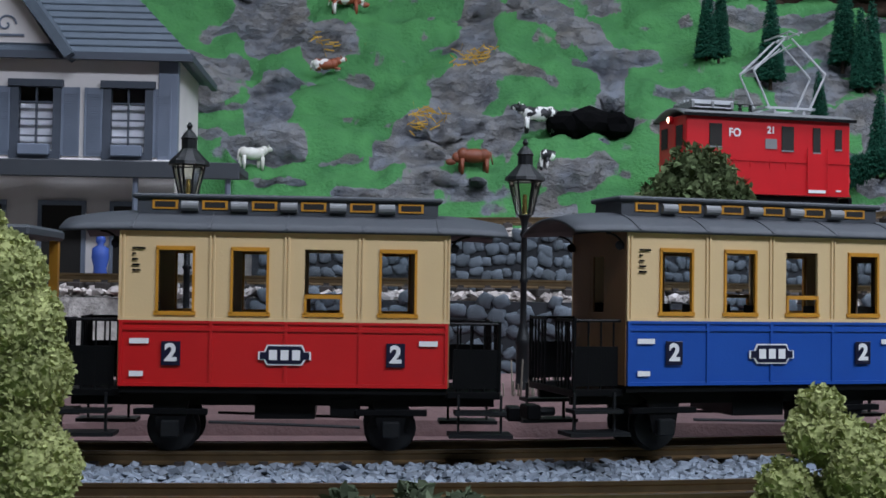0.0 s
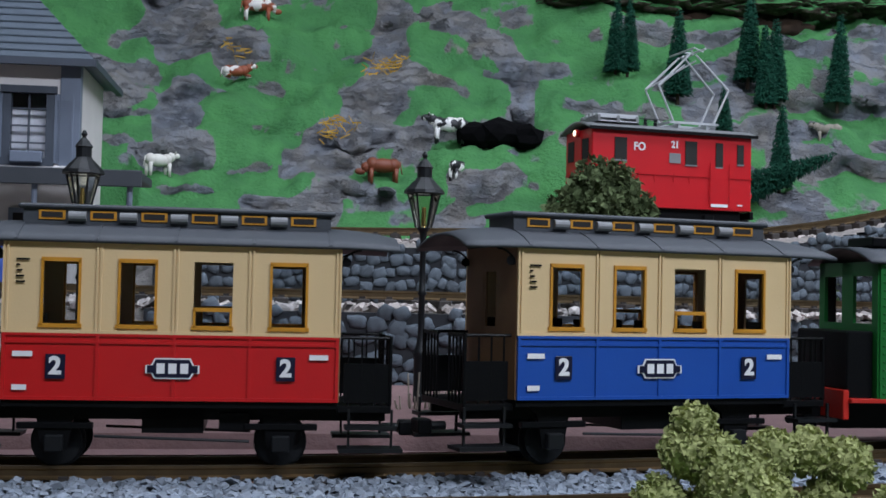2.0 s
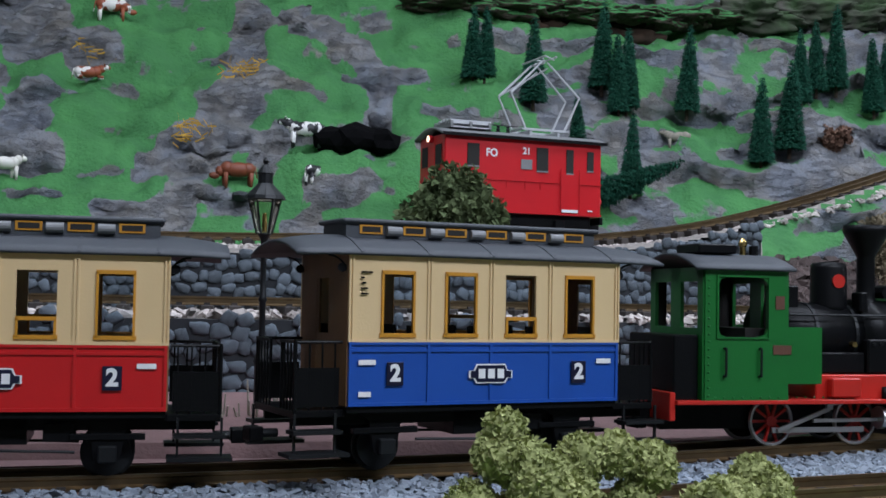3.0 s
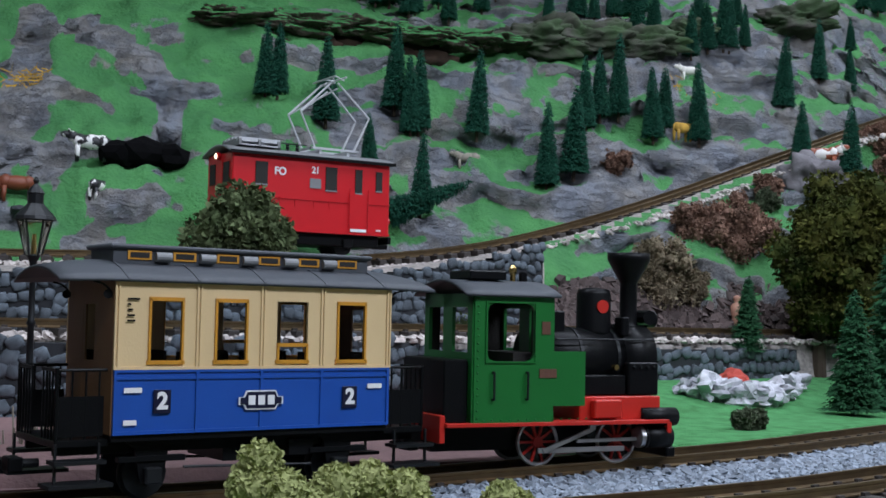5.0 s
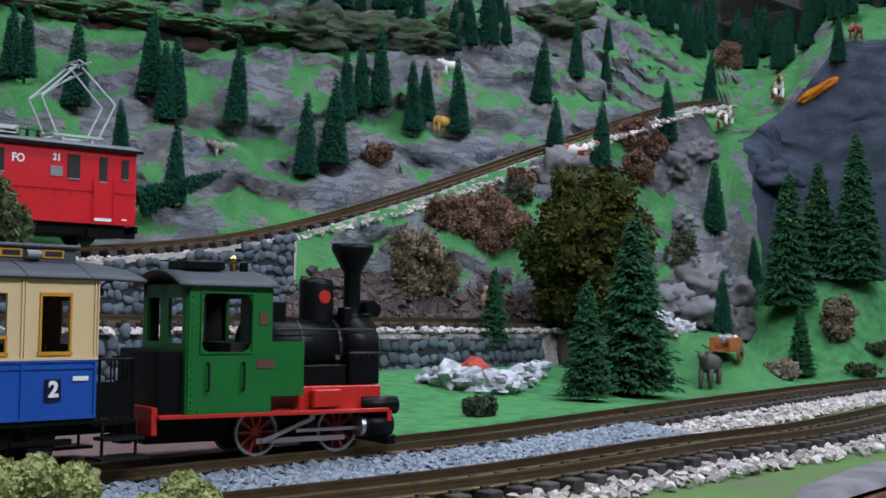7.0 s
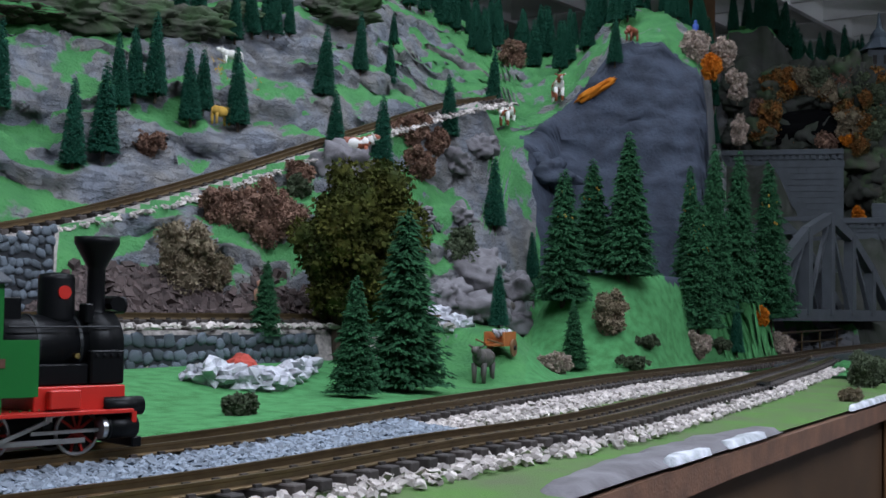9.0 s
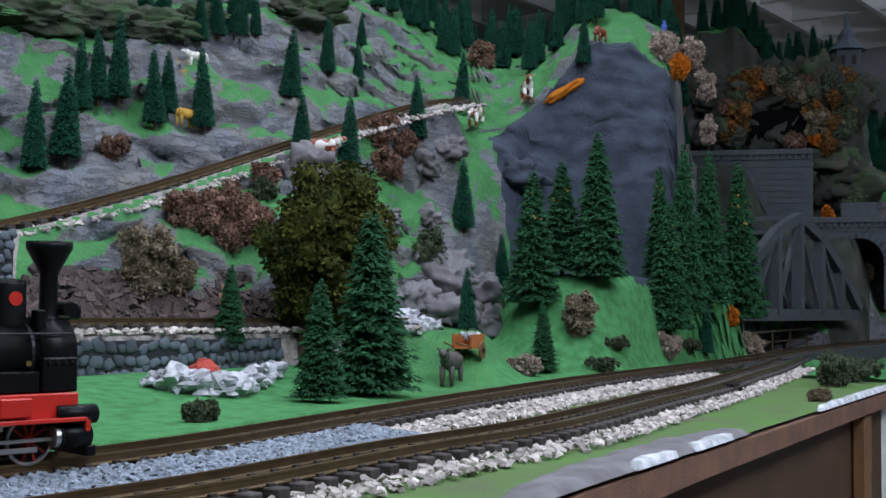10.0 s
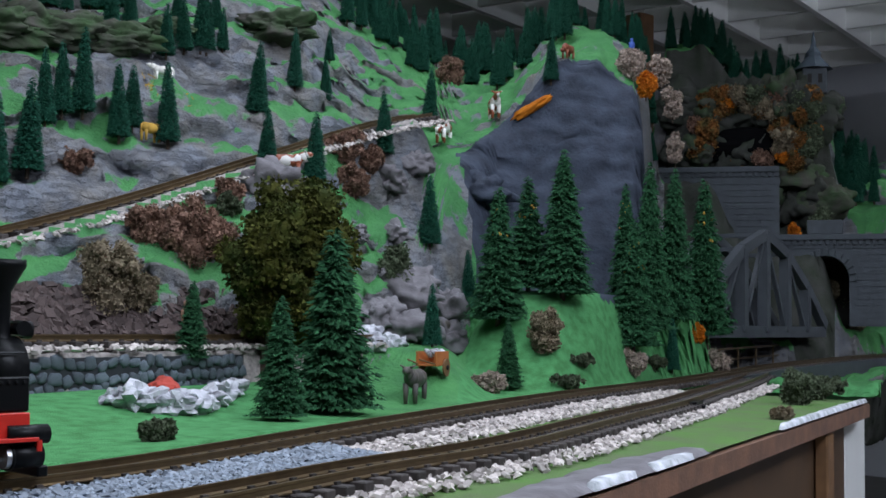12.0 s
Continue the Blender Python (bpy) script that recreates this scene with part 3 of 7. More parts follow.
def valley(a, r):
    d, c, zc = far_d(a), far_c(a), high_c(a)
    x = CX + r * math.sin(radians(a))
    lawn = base_z(x) + 0.028
    if r < d - 0.075:
        return lawn + 0.028 * smooth(d - 0.5, d - 0.1, r)
    if r < d - 0.07:
        return lawn + 0.028 + (HIGH_D - 0.006 - lawn - 0.028) * (r - d + 0.075) / 0.005
    if r < d + 0.07:
        return HIGH_D - 0.006
    w = smooth(19, 23.5, a)
    # stone wall and ledge on one side, an open bank on the other
    top = zc - 0.03
    s = d + 0.17
    ledge = HIGH_D - 0.004 if r < s else HIGH_D + (top - HIGH_D) * smooth(s, s + 0.012, r) + 0.018 * smooth(s + 0.012, c - 0.07, r)
    u = min(1.0, (r - d - 0.07) / (c - 0.07 - d - 0.07))
    bank = HIGH_D + (zc - 0.014 - HIGH_D) * (u ** 0.8)
    if r < c - 0.07:
        return ledge * (1 - w) + bank * w
    if r < c + 0.07:
        return zc - 0.013
    s = r - c - 0.07
    steep = along(((-30, .8), (0, .88), (12, .95), (22, 1.1), (32, .9), (38, .6), (42, .5)), a)
    z = zc - 0.013 + s * steep
    # a terrace and the crag above it
    t1 = zc + along(((-20, .6), (0, .56), (10, .42), (25, .34), (38, .5)), a)
    return min(1.3, z if z < t1 else t1 + 0.55 * (z - t1))


def mountain(a, r):
    """The grey cliff with the fir knoll before it, and the far side of the valley."""
    x = CX + r * math.sin(radians(a))
    foot = along(((33, 2.3), (38, 2.42), (41, 2.62), (43.5, 3.0), (45, 3.05)), a)
    wide = along(((33, .6), (38, .55), (41, .42), (43.5, .16), (45, .13)), a)
    e = edge_z(a)
    kr = along(((40, 2.42), (46.5, 2.42), (48, 2.52), (50, 2.8), (52, 3.1), (54, 3.5)), a)
    knoll = 0.2 * smooth(kr, kr + 0.26, r) * smooth(40.5, 44.5, a) * (1 - smooth(52.3, 54.0, a))
    z = base_z(x) + 0.02 + max(knoll, 0.085 * smooth(2.0, 2.25, r) * (1 - smooth(41, 44, a)))
    if a > 49.9:
        out = smooth(49.9, 50.6, a)
        d0 = along(((50, 3.2), (52.3, 3.5), (53.2, 3.42), (55, 3.6), (57, 4.0), (60, 4.6)), a)
        deep = -0.22 * smooth(d0, d0 + 0.12, r)
        # dark bank under the viaduct, rock plateau behind it, and a green slope beside it
        side = smooth(57.0, 58.4, a)
        rocks = 0.34 * smooth(4.42, 4.64, r) + 0.6 * smooth(4.97, 5.09, r) + 0.06 * smooth(5.1, 5.5, r)
        slope = 0.46 * smooth(4.93, 5.02, r) + 0.22 * smooth(5.02, 5.5, r)
        b0 = along(((54, 3.95), (56, 4.05), (58, 4.4), (60, 4.75)), a)
        back = 0.35 * smooth(b0, b0 + 0.15, r) + rocks * (1 - side) + slope * side
        hill = e + 0.3 * (min(r, 3.95) - 3.2)
        near = z + (hill - z) * smooth(foot, foot + 0.1, r)
        return near * (1 - out) + (0.0 + deep + back + knoll) * out
    if r > foot:
        t = smooth(foot - wide * 0.3, foot + wide, r)
        z = z + (e - z) * t + max(0.0, min(r, 3.95) - foot - wide) * along(((34, .6), (40, .5), (44, .38), (48, .33)), a)
    return z


def land(a, r):
    if a < -13 and far_d(a) < r < 2.06:
        # level forecourt of the station house
        return min(valley(a, r), HIGH_D + max(0.0, a + 15) * 0.02)
    w = smooth(34.0, 41.5, a)
    if w <= 0:
        return valley(a, r)
    z = mountain(a, r) if w >= 1 else valley(a, r) * (1 - w) + mountain(a, r) * w
    if a < 41:
        # the hill track keeps its shelf
        k = (1 - smooth(0.06, 0.13, abs(r - far_c(a)))) * (1 - smooth(39.8, 41, a))
        z = z * (1 - k) + (high_c(a) - 0.013) * k
    return z


def polar(a, r, z=0.0):
    return Vector((CX + r * math.sin(radians(a)), CY + r * math.cos(radians(a)), z))


def ground(x, y):
    a, r = math.degrees(math.atan2(x - CX, y - CY)), math.hypot(x - CX, y - CY)
    return land(a, r)


# bare trodden ground on the grassy slope: stretches from (azimuth, height) to (azimuth, height), and half width
BARE = ((-1.3, .68, -1.7, .507, .026), (-1.7, .507, -2.8, .412, .034), (-2.8, .412, -4.6, .35, .045), (-0.6, .37, -2.4, .42, .026), (0.6, .66, 3.6, .625, .018), (3.6, .62, 4.6, .52, .02),
        (4.6, .52, 4.4, .42, .017), (-11, .68, -10.4, .6, .05), (-12.8, .5, -14, .46, .04), (-10.7, .47, -11.2, .39, .032), (-12.5, .34, -10, .36, .018), (-8.4, .545, -8.0, .575, .03),
        (-7.9, .252, -4.6, .256, .02), (-5.9, .335, -4, .34, .026), (1.2, .3, 3.2, .29, .013), (0.2, .245, 2.2, .24, .014))


def trodden(a, z):
    best = 0.0
    for a0, z0, a1, z1, w in BARE:
        px, py, dx, dy = (a - a0) * 0.037, z - z0, (a1 - a0) * 0.037, z1 - z0
        t = max(0.0, min(1.0, (px * dx + py * dy) / (dx * dx + dy * dy)))
        d = math.hypot(px - dx * t, py - dy * t)
        best = max(best, 1 - smooth(w * 0.7, w * 1.4, d))
    return best

# ---- the room ----
for name, spec, mat, label, cat in (
    ("floor", (-4, 8, -4, 8, -0.95, -0.85), "floor", "grey floor covering of the exhibition room", "floor"),
    ("ceiling", (-4, 8, -4, 8, 2.2, 2.3), "ceil", "white painted ceiling above the layout", "ceiling"),
    ("wall_north", (-4, 8, 7.9, 8, -0.85, 2.2), "room_wall", "pale painted room wall behind the hills", "wall"),
    ("wall_south", (-4, 8, -4, -3.9, -0.85, 2.2), "room_wall", "pale painted room wall behind the aisle", "wall"),
    ("wall_west", (-4, -3.9, -3.9, 7.9, -0.85, 2.2), "room_wall", "pale painted room wall", "wall"),
    ("wall_east", (7.9, 8, -3.9, 7.9, -0.85, 2.2), "room_wall", "pale painted room wall", "wall"),
):
    tagged(part(name, boxes(spec), mat), label, cat, kind="structure")
# white slatted lattice hung under the ceiling, turned with the far end of the layout
def lattice_point(u, v, z):
    return Vector((3.0 + 0.961 * u - 0.276 * v, 1.5 + 0.276 * u + 0.961 * v, z))


for i in range(14):
    bm = bmesh.new()
    v = -2.0 + 0.45 * i
    bar(bm, lattice_point(0, v, 1.715), lattice_point(4.1, v, 1.715), 0.03, 0.13)
    tagged(part("ceiling_beam", bm, "ceil"), "white painted lattice beam under the ceiling", "beam", "ceiling beams", "structure")
for i in range(10):
    bm = bmesh.new()
    u = 0.05 + 0.45 * i
    bar(bm, lattice_point(u, -2.1, 1.722), lattice_point(u, 4.0, 1.722), 0.024, 0.12)
    tagged(part("ceiling_beam", bm, "ceil"), "white painted cross slat of the ceiling lattice", "beam", "ceiling beams", "structure")
tagged(part("room_post", boxes((4.66, 4.76, 3.88, 3.98, -0.849, 1.64), bevel=0.004), "wood"), "brown wooden post behind the hills", "post", kind="structure")

# ---- table and land ----
EDGE0, EDGE1 = Vector((1.0, 0.722, 0)), Vector((2.475, 1.352, 0))
EDGE_DIR = (EDGE1 - EDGE0).normalized()
EDGE_IN = Vector((-EDGE_DIR.y, EDGE_DIR.x, 0))


def board():
    """The layout's board, cut to its front edge."""
    bm = bmesh.new()
    a, b = EDGE0 - EDGE_DIR * 2.6, EDGE0 + EDGE_DIR * 1.615
    pts = [EDGE0 + EDGE_DIR * (-2.6 + 4.215 * i / 24) for i in range(24)] + [b, b + EDGE_IN * 0.28 + EDGE_DIR * 0.12, b + EDGE_DIR * 2.8 + EDGE_IN * 0.75, Vector((6.5, 6.0, 0)), Vector((-3.0, 6.0, 0)), Vector((-3.0, a.y, 0))]
    top = [bm.verts.new((p.x, p.y, base_z(p.x) - 0.004)) for p in pts]
    low = [bm.verts.new((p.x, p.y, base_z(p.x) - 0.03)) for p in pts]
    bm.faces.new(top)
    bm.faces.new(low[::-1])
    for i in range(len(pts)):
        bm.faces.new((top[i], low[i], low[(i + 1) % len(pts)], top[(i + 1) % len(pts)]))
    bmesh.ops.recalc_face_normals(bm, faces=bm.faces[:])
    return bm


tagged(part("layout_board", board(), "board"), "brown wooden baseboard of the model railway", "table top", kind="structure")


def front_grass():
    """Flocked strip between the board's edge and the hills, level with the board."""
    bm = bmesh.new()
    n, k = 120, 10
    rows = []
    for i in range(n + 1):
        s = -2.4 + 4.0 * i / n
        row = []
        for j in range(k + 1):
            inn = 0.006 + (0.62 * (j / k))
            p = EDGE0 + EDGE_DIR * s + EDGE_IN * inn
            bump_z = 0.006 * (noise.noise(p * 9) * 0.5 + 0.5) * min(1.0, j * 0.6)
            row.append(bm.verts.new((p.x, p.y, base_z(p.x) + 0.001 + bump_z)))
        rows.append(row)
    for r0, r1 in zip(rows, rows[1:]):
        for j in range(k):
            bm.faces.new((r0[j], r1[j], r1[j + 1], r0[j + 1]))
    return bm


tagged(part("grass_verge", front_grass(), "verge", smooth_faces=True), "bright green flocked verge along the board edge", "grass", kind="structure")

# dark brown sheet added in place of the unlit void under the board
under = [
    part("table_apron", boxes((-2.6, 1.49, 0.03, 0.05, -0.82, -0.035)), "panel"),
]
m_edge = Matrix.Translation(EDGE0) @ Matrix.Rotation(math.atan2(EDGE_DIR.y, EDGE_DIR.x), 4, "Z")
under[0].matrix_basis = m_edge
tagged(under[0], "dark brown sheet standing for the unlit void under the table", "table front", kind="structure")
post = part("table_post", boxes((1.18, 1.24, 0.005, 0.028, -0.84, -0.035), bevel=0.003), "wood")
post.matrix_basis = m_edge
tagged(post, "brown wooden post under the board", "post", kind="structure")
pillar = part("white_pillar", boxes((1.5, 1.75, 0.03, 0.25, -0.849, -0.036), bevel=0.006), "ceil")
pillar.matrix_basis = m_edge
tagged(pillar, "white painted pillar beside the table", "pillar", kind="structure")


def rough(a, r, z):
    """Plaster relief on the hills: swells, ridges and layered ledges."""
    p = Vector((CX + r * math.sin(radians(a)), CY + r * math.cos(radians(a)), z))
    n = noise.fractal(p * 5.0, 1.0, 2.0, 4)
    rid = abs(noise.noise(p * 9.0 + Vector((3, 1, 7))))
    crack = max(0.0, 0.12 - abs(noise.noise(Vector((p.x * 5, p.y * 5, p.z * 15)) + Vector((9, 2, 4))))) / 0.12
    up = 0.03 * n - 0.03 * rid + 0.012 * noise.noise(p * 30) + 0.006 * noise.noise(p * 70)
    q = Vector((p.x * 6, p.y * 6, p.z * 22))
    ledge = noise.noise(q) + 0.55 * noise.noise(q * 2.3) + 0.3 * noise.noise(q * 5.1)
    return up, 0.026 * max(-0.3, min(0.3, ledge)) / 0.3 + 0.022 * crack


def hillside():
    bm = bmesh.new()
    mask = bm.verts.layers.float.new("bare")
    na, nr = 460, 290
    a0, a1, r1 = -36.0, 60.0, 5.6
    grid = []
    for i in range(na + 1):
        a = a0 + (a1 - a0) * i / na
        d, c = far_d(a), far_c(a)
        start = along(((-36, 1.07), (0, 0.96), (20, 1.05), (30, 1.22), (37, 1.5), (45, 2.12), (47, 2.36), (50, 2.76), (52, 3.07), (54, 3.45), (60, 4.6)), a)
        row = []
        for j in range(nr + 1):
            u = j / nr
            r = start + (r1 - start) * (u ** 1.55)
            face = smooth(39.5, 42, a)
            if face > 0:
                # more rows on the upright cliff
                q = start + (3.0 - start) * u / 0.3 if u < 0.3 else 3.0 + 0.22 * (u - 0.3) / 0.35 if u < 0.65 else 3.22 + (r1 - 3.22) * (u - 0.65) / 0.35
                r = r * (1 - face) + q * face
            z = land(a, r) if j or a > 50 else base_z(CX + r * math.sin(radians(a))) - 0.003
            wild = smooth(c + 0.06, c + 0.2, r)
            if a > 21:
                wild = max(wild, smooth(21, 25, a) * smooth(d + 0.06, d + 0.14, r) * (1 - smooth(c - 0.14, c - 0.07, r) * (1 - smooth(c + 0.05, c + 0.12, r))))
            if a > 38:
                wild = max(wild * (1 - smooth(38, 41, a)), smooth(38, 41, a) * (0.1 + 0.9 * smooth(2.95, 3.2, r)))
            bias = (smooth(9, 19, a) * 0.11 * smooth(c + 0.05, c + 0.15, r) + smooth(21, 24, a) * 0.07) * (1 - 0.45 * smooth(34, 38.5, a)) * (1 - smooth(49, 51, a))
            bare = trodden(a, z) if a < 10 else 0.0
            dz, dr = rough(a, r, z)
            k = wild * (0.55 + 0.45 * smooth(8, 20, a) + 0.6 * bare) * (1 - 0.7 * smooth(42, 43.5, a) * (1 - smooth(49.5, 50.5, a)))
            v = bm.verts.new(polar(a, r + dr * k, z + dz * wild - 0.006 * bare * wild))
            v[mask] = 0.42 * bare + bias
            row.append(v)
        grid.append(row)
    for i in range(na):
        a = a0 + (a1 - a0) * (i + 0.5) / na
        d, c = far_d(a), far_c(a)
        for j in range(nr):
            f = bm.faces.new((grid[i][j], grid[i][j + 1], grid[i + 1][j + 1], grid[i + 1][j]))
            p = f.calc_center_median()
            r = math.hypot(p.x - CX, p.y - CY)
            f.smooth = True
            k = 0
            if a < 38 and r < d - 0.08:
                k = 1 if a > 22.5 + 1.5 * math.sin(r * 40) else 5
            elif a < 38 and r < d + 0.075:
                k = 2
            elif a < 40 and c - 0.075 < r < c + 0.065:
                k = 2
            elif a < 21.5 and d < r < c:
                k = 2
            # rock round the viaduct: naturally dark, with the bank's dimness put into the colour
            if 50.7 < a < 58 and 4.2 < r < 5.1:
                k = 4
            # sunken gap behind the track: its shade comes from the dark rock colour
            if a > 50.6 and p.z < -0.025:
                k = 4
            if 41.2 < a < 50.7 and 2.66 < r < 3.24 and p.z > 0.2 and (p.z < edge_z(a) - 0.01) and r > 2.8 + 0.12 * max(0.0, 43.6 - a):
                k = 3
            if a > 42.4 and r < (3.5 if a > 50.5 else 2.95) and k == 0:
                k = 1
            f.material_index = k
    bm.normal_update()
    return bm


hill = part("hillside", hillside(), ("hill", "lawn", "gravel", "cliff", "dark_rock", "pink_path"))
tagged(hill, "steep painted plaster hillside with flocked grass and bare grey rock", "hillside", kind="structure")


# ---- tracks ----
def spline(points, step):
    """Points at even steps along a smooth curve through the given ones."""
    p = [Vector(q) for q in points]
    p = [2 * p[0] - p[1]] + p + [2 * p[-1] - p[-2]]
    fine = []
    for i in range(1, len(p) - 2):
        for k in range(40):
            t = k / 40
            fine.append(0.5 * (2 * p[i] + (p[i + 1] - p[i - 1]) * t + (2 * p[i - 1] - 5 * p[i] + 4 * p[i + 1] - p[i + 2]) * t * t + (3 * p[i] - p[i - 1] - 3 * p[i + 1] + p[i + 2]) * t ** 3))
    fine.append(p[-2])
    out, left = [fine[0]], step
    for a, b in zip(fine, fine[1:]):
        d = (b - a).length
        while d > 1e-9 and left <= d:
            a = a + (b - a) * (left / d)
            d = (b - a).length
            out.append(a)
            left = step
        left -= d
    return out


def sweep(points, side, profile):
    """A profile of (across, up) pairs drawn along a line, shifted sideways."""
    bm = bmesh.new()
    rings = []
    for i, p in enumerate(points):
        d = (points[min(i + 1, len(points) - 1)] - points[max(i - 1, 0)]).normalized()
        n = Vector((-d.y, d.x, 0)).normalized()
        rings.append([bm.verts.new(p + n * (side + u) + Vector((0, 0, v))) for u, v in profile])
    k = len(profile)
    for a, b in zip(rings, rings[1:]):
        for i in range(k):
            bm.faces.new((a[i], a[(i + 1) % k], b[(i + 1) % k], b[i]))
    bm.faces.new(rings[0][::-1])
    bm.faces.new(rings[-1])
    bmesh.ops.recalc_face_normals(bm, faces=bm.faces[:])
    return bm


RAIL = [(-0.0035, -0.009), (0.0035, -0.009), (0.0035, -0.008), (0.0008, -0.0065), (0.0008, -0.003), (0.0016, -0.002), (0.0016, 0), (-0.0016, 0), (-0.0016, -0.002), (-0.0008, -0.003), (-0.0008, -0.0065), (-0.0035, -0.008)]
GAUGE = 0.045


def on_board(points):
    return [Vector((x, y, base_z(x) + 0.028)) for x, y in points]


LINE_A = on_board([(-0.75, 0.83), (-0.4, 0.846), (-0.1, 0.866), (0.21, 0.905), (0.45, 0.945), (0.68, 0.988), (0.86, 1.06), (1.06, 1.165), (1.4, 1.345), (1.78, 1.536), (2.39, 1.80)]) + [Vector((2.8, 1.955, 0.034)), Vector((3.2, 2.1, 0.043)), Vector((4.05, 2.33, 0.056)), Vector((5.2, 2.55, 0.07))]
LINE_B = on_board([(-0.75, 0.665), (-0.4, 0.668), (-0.14, 0.679), (0.13, 0.7), (0.38, 0.735), (0.6, 0.765), (0.84, 0.845), (1.09, 0.93), (1.49, 1.138), (1.78, 1.286), (2.14, 1.492), (2.405, 1.64), (2.75, 1.845), (3.05, 2.03)])
LINE_C = [polar(a, far_c(a), high_c(a) + 0.012) for a in (-13, -4, 4, 8, 12, 18, 23, 28, 33, 38)] + [polar(40.2, 3.02, 0.655)]
LINE_D = [polar(a, far_d(a), HIGH_D + 0.018) for a in (-36, -20, -8, 4, 12, 20, 28, 34, 38.5)]


def clip_mesh(kind):
    bm = bmesh.new()
    box(bm, -0.0068, 0.0068, -0.041, 0.041, -0.0175, -0.009, bevel=0.001)
    for s in (-1, 1):
        for o in (-1, 1):
            box(bm, -0.003, 0.003, s * GAUGE / 2 + o * 0.005 - 0.0018, s * GAUGE / 2 + o * 0.005 + 0.0018, -0.0091, -0.0065)
    me = bpy.data.meshes.new(kind)
    bm.to_mesh(me)
    bm.free()
    me.materials.append(M["sleeper"])
    return me


SLEEPER = clip_mesh("sleeper")


def track(name, line, label, spacing=0.0275):
    t = thing(name, Matrix(), label, "railway track", "model railway tracks", "structure")
    pts = spline(line, 0.02)
    for side in (-1, 1):
        part("rail", sweep(pts, side * GAUGE / 2, RAIL), "rail", t)
    ties = spline(line, spacing)
    for i, p in enumerate(ties):
        d = (ties[min(i + 1, len(ties) - 1)] - ties[max(i - 1, 0)]).normalized()
        ob = new("sleeper", SLEEPER)
        ob.parent = t
        ob.matrix_basis = Matrix.Translation(p) @ d.to_track_quat("X", "Z").to_matrix().to_4x4()
    return t


track("main_track", LINE_A, "tarnished brass rails on dark sleepers under the passenger train")
track("front_track", LINE_B, "tarnished brass rails on dark sleepers in pale ballast")
track("hill_track", LINE_C, "single track on dark sleepers climbing the hillside ledge")
track("wall_track", LINE_D, "single track with brown sleepers along the stone retaining wall")


# ---- the passenger train ----
def arch(w, h, n=10, drop=0.0):
    """Outline of a shallow arch, from side to side, in (across, up) pairs."""
    return [(-w / 2 + w * i / n, h * (1 - (2 * i / n - 1) ** 2) - drop) for i in range(n + 1)]


def arch_shell(bm, x0, x1, w, h, thick, z, n=12, taper=0.0, along_x=8):
    """A thin arched roof along x, its ends sloping down a little when taper is given."""
    def ring(x, dz):
        k = 0.0
        edge = min(x - x0, x1 - x)
        if taper and edge < 0.045:
            k = taper * (1 - edge / 0.045) ** 2
        return [(x, y, z + zz * (1 - k * 3) - k * 0.012 + dz) for y, zz in arch(w, h, n)]
    xs = [x0 + (x1 - x0) * i / along_x for i in range(along_x + 1)]
    tops = [[bm.verts.new(p) for p in ring(x, 0.0)] for x in xs]
    lows = [[bm.verts.new(p) for p in ring(x, -thick)] for x in xs]
    for rows, flip in ((tops, False), (lows, True)):
        for a, b in zip(rows, rows[1:]):
            for i in range(n):
                f = (a[i], b[i], b[i + 1], a[i + 1])
                bm.faces.new(f[::-1] if flip else f)
    for i in range(n):
        bm.faces.new((tops[0][i], tops[0][i + 1], lows[0][i + 1], lows[0][i]))
        bm.faces.new((tops[-1][i + 1], tops[-1][i], lows[-1][i], lows[-1][i + 1]))
    for a, b, c, d in zip(tops, tops[1:], lows, lows[1:]):
        bm.faces.new((a[0], c[0], d[0], b[0]))
        bm.faces.new((a[-1], b[-1], d[-1], c[-1]))
    bmesh.ops.recalc_face_normals(bm, faces=bm.faces[:])
    return bm


BL, BW = 0.107, 0.044          # half length and half width of the coach body
WINDOWS = (-0.0716, -0.0236, 0.0245, 0.0735)


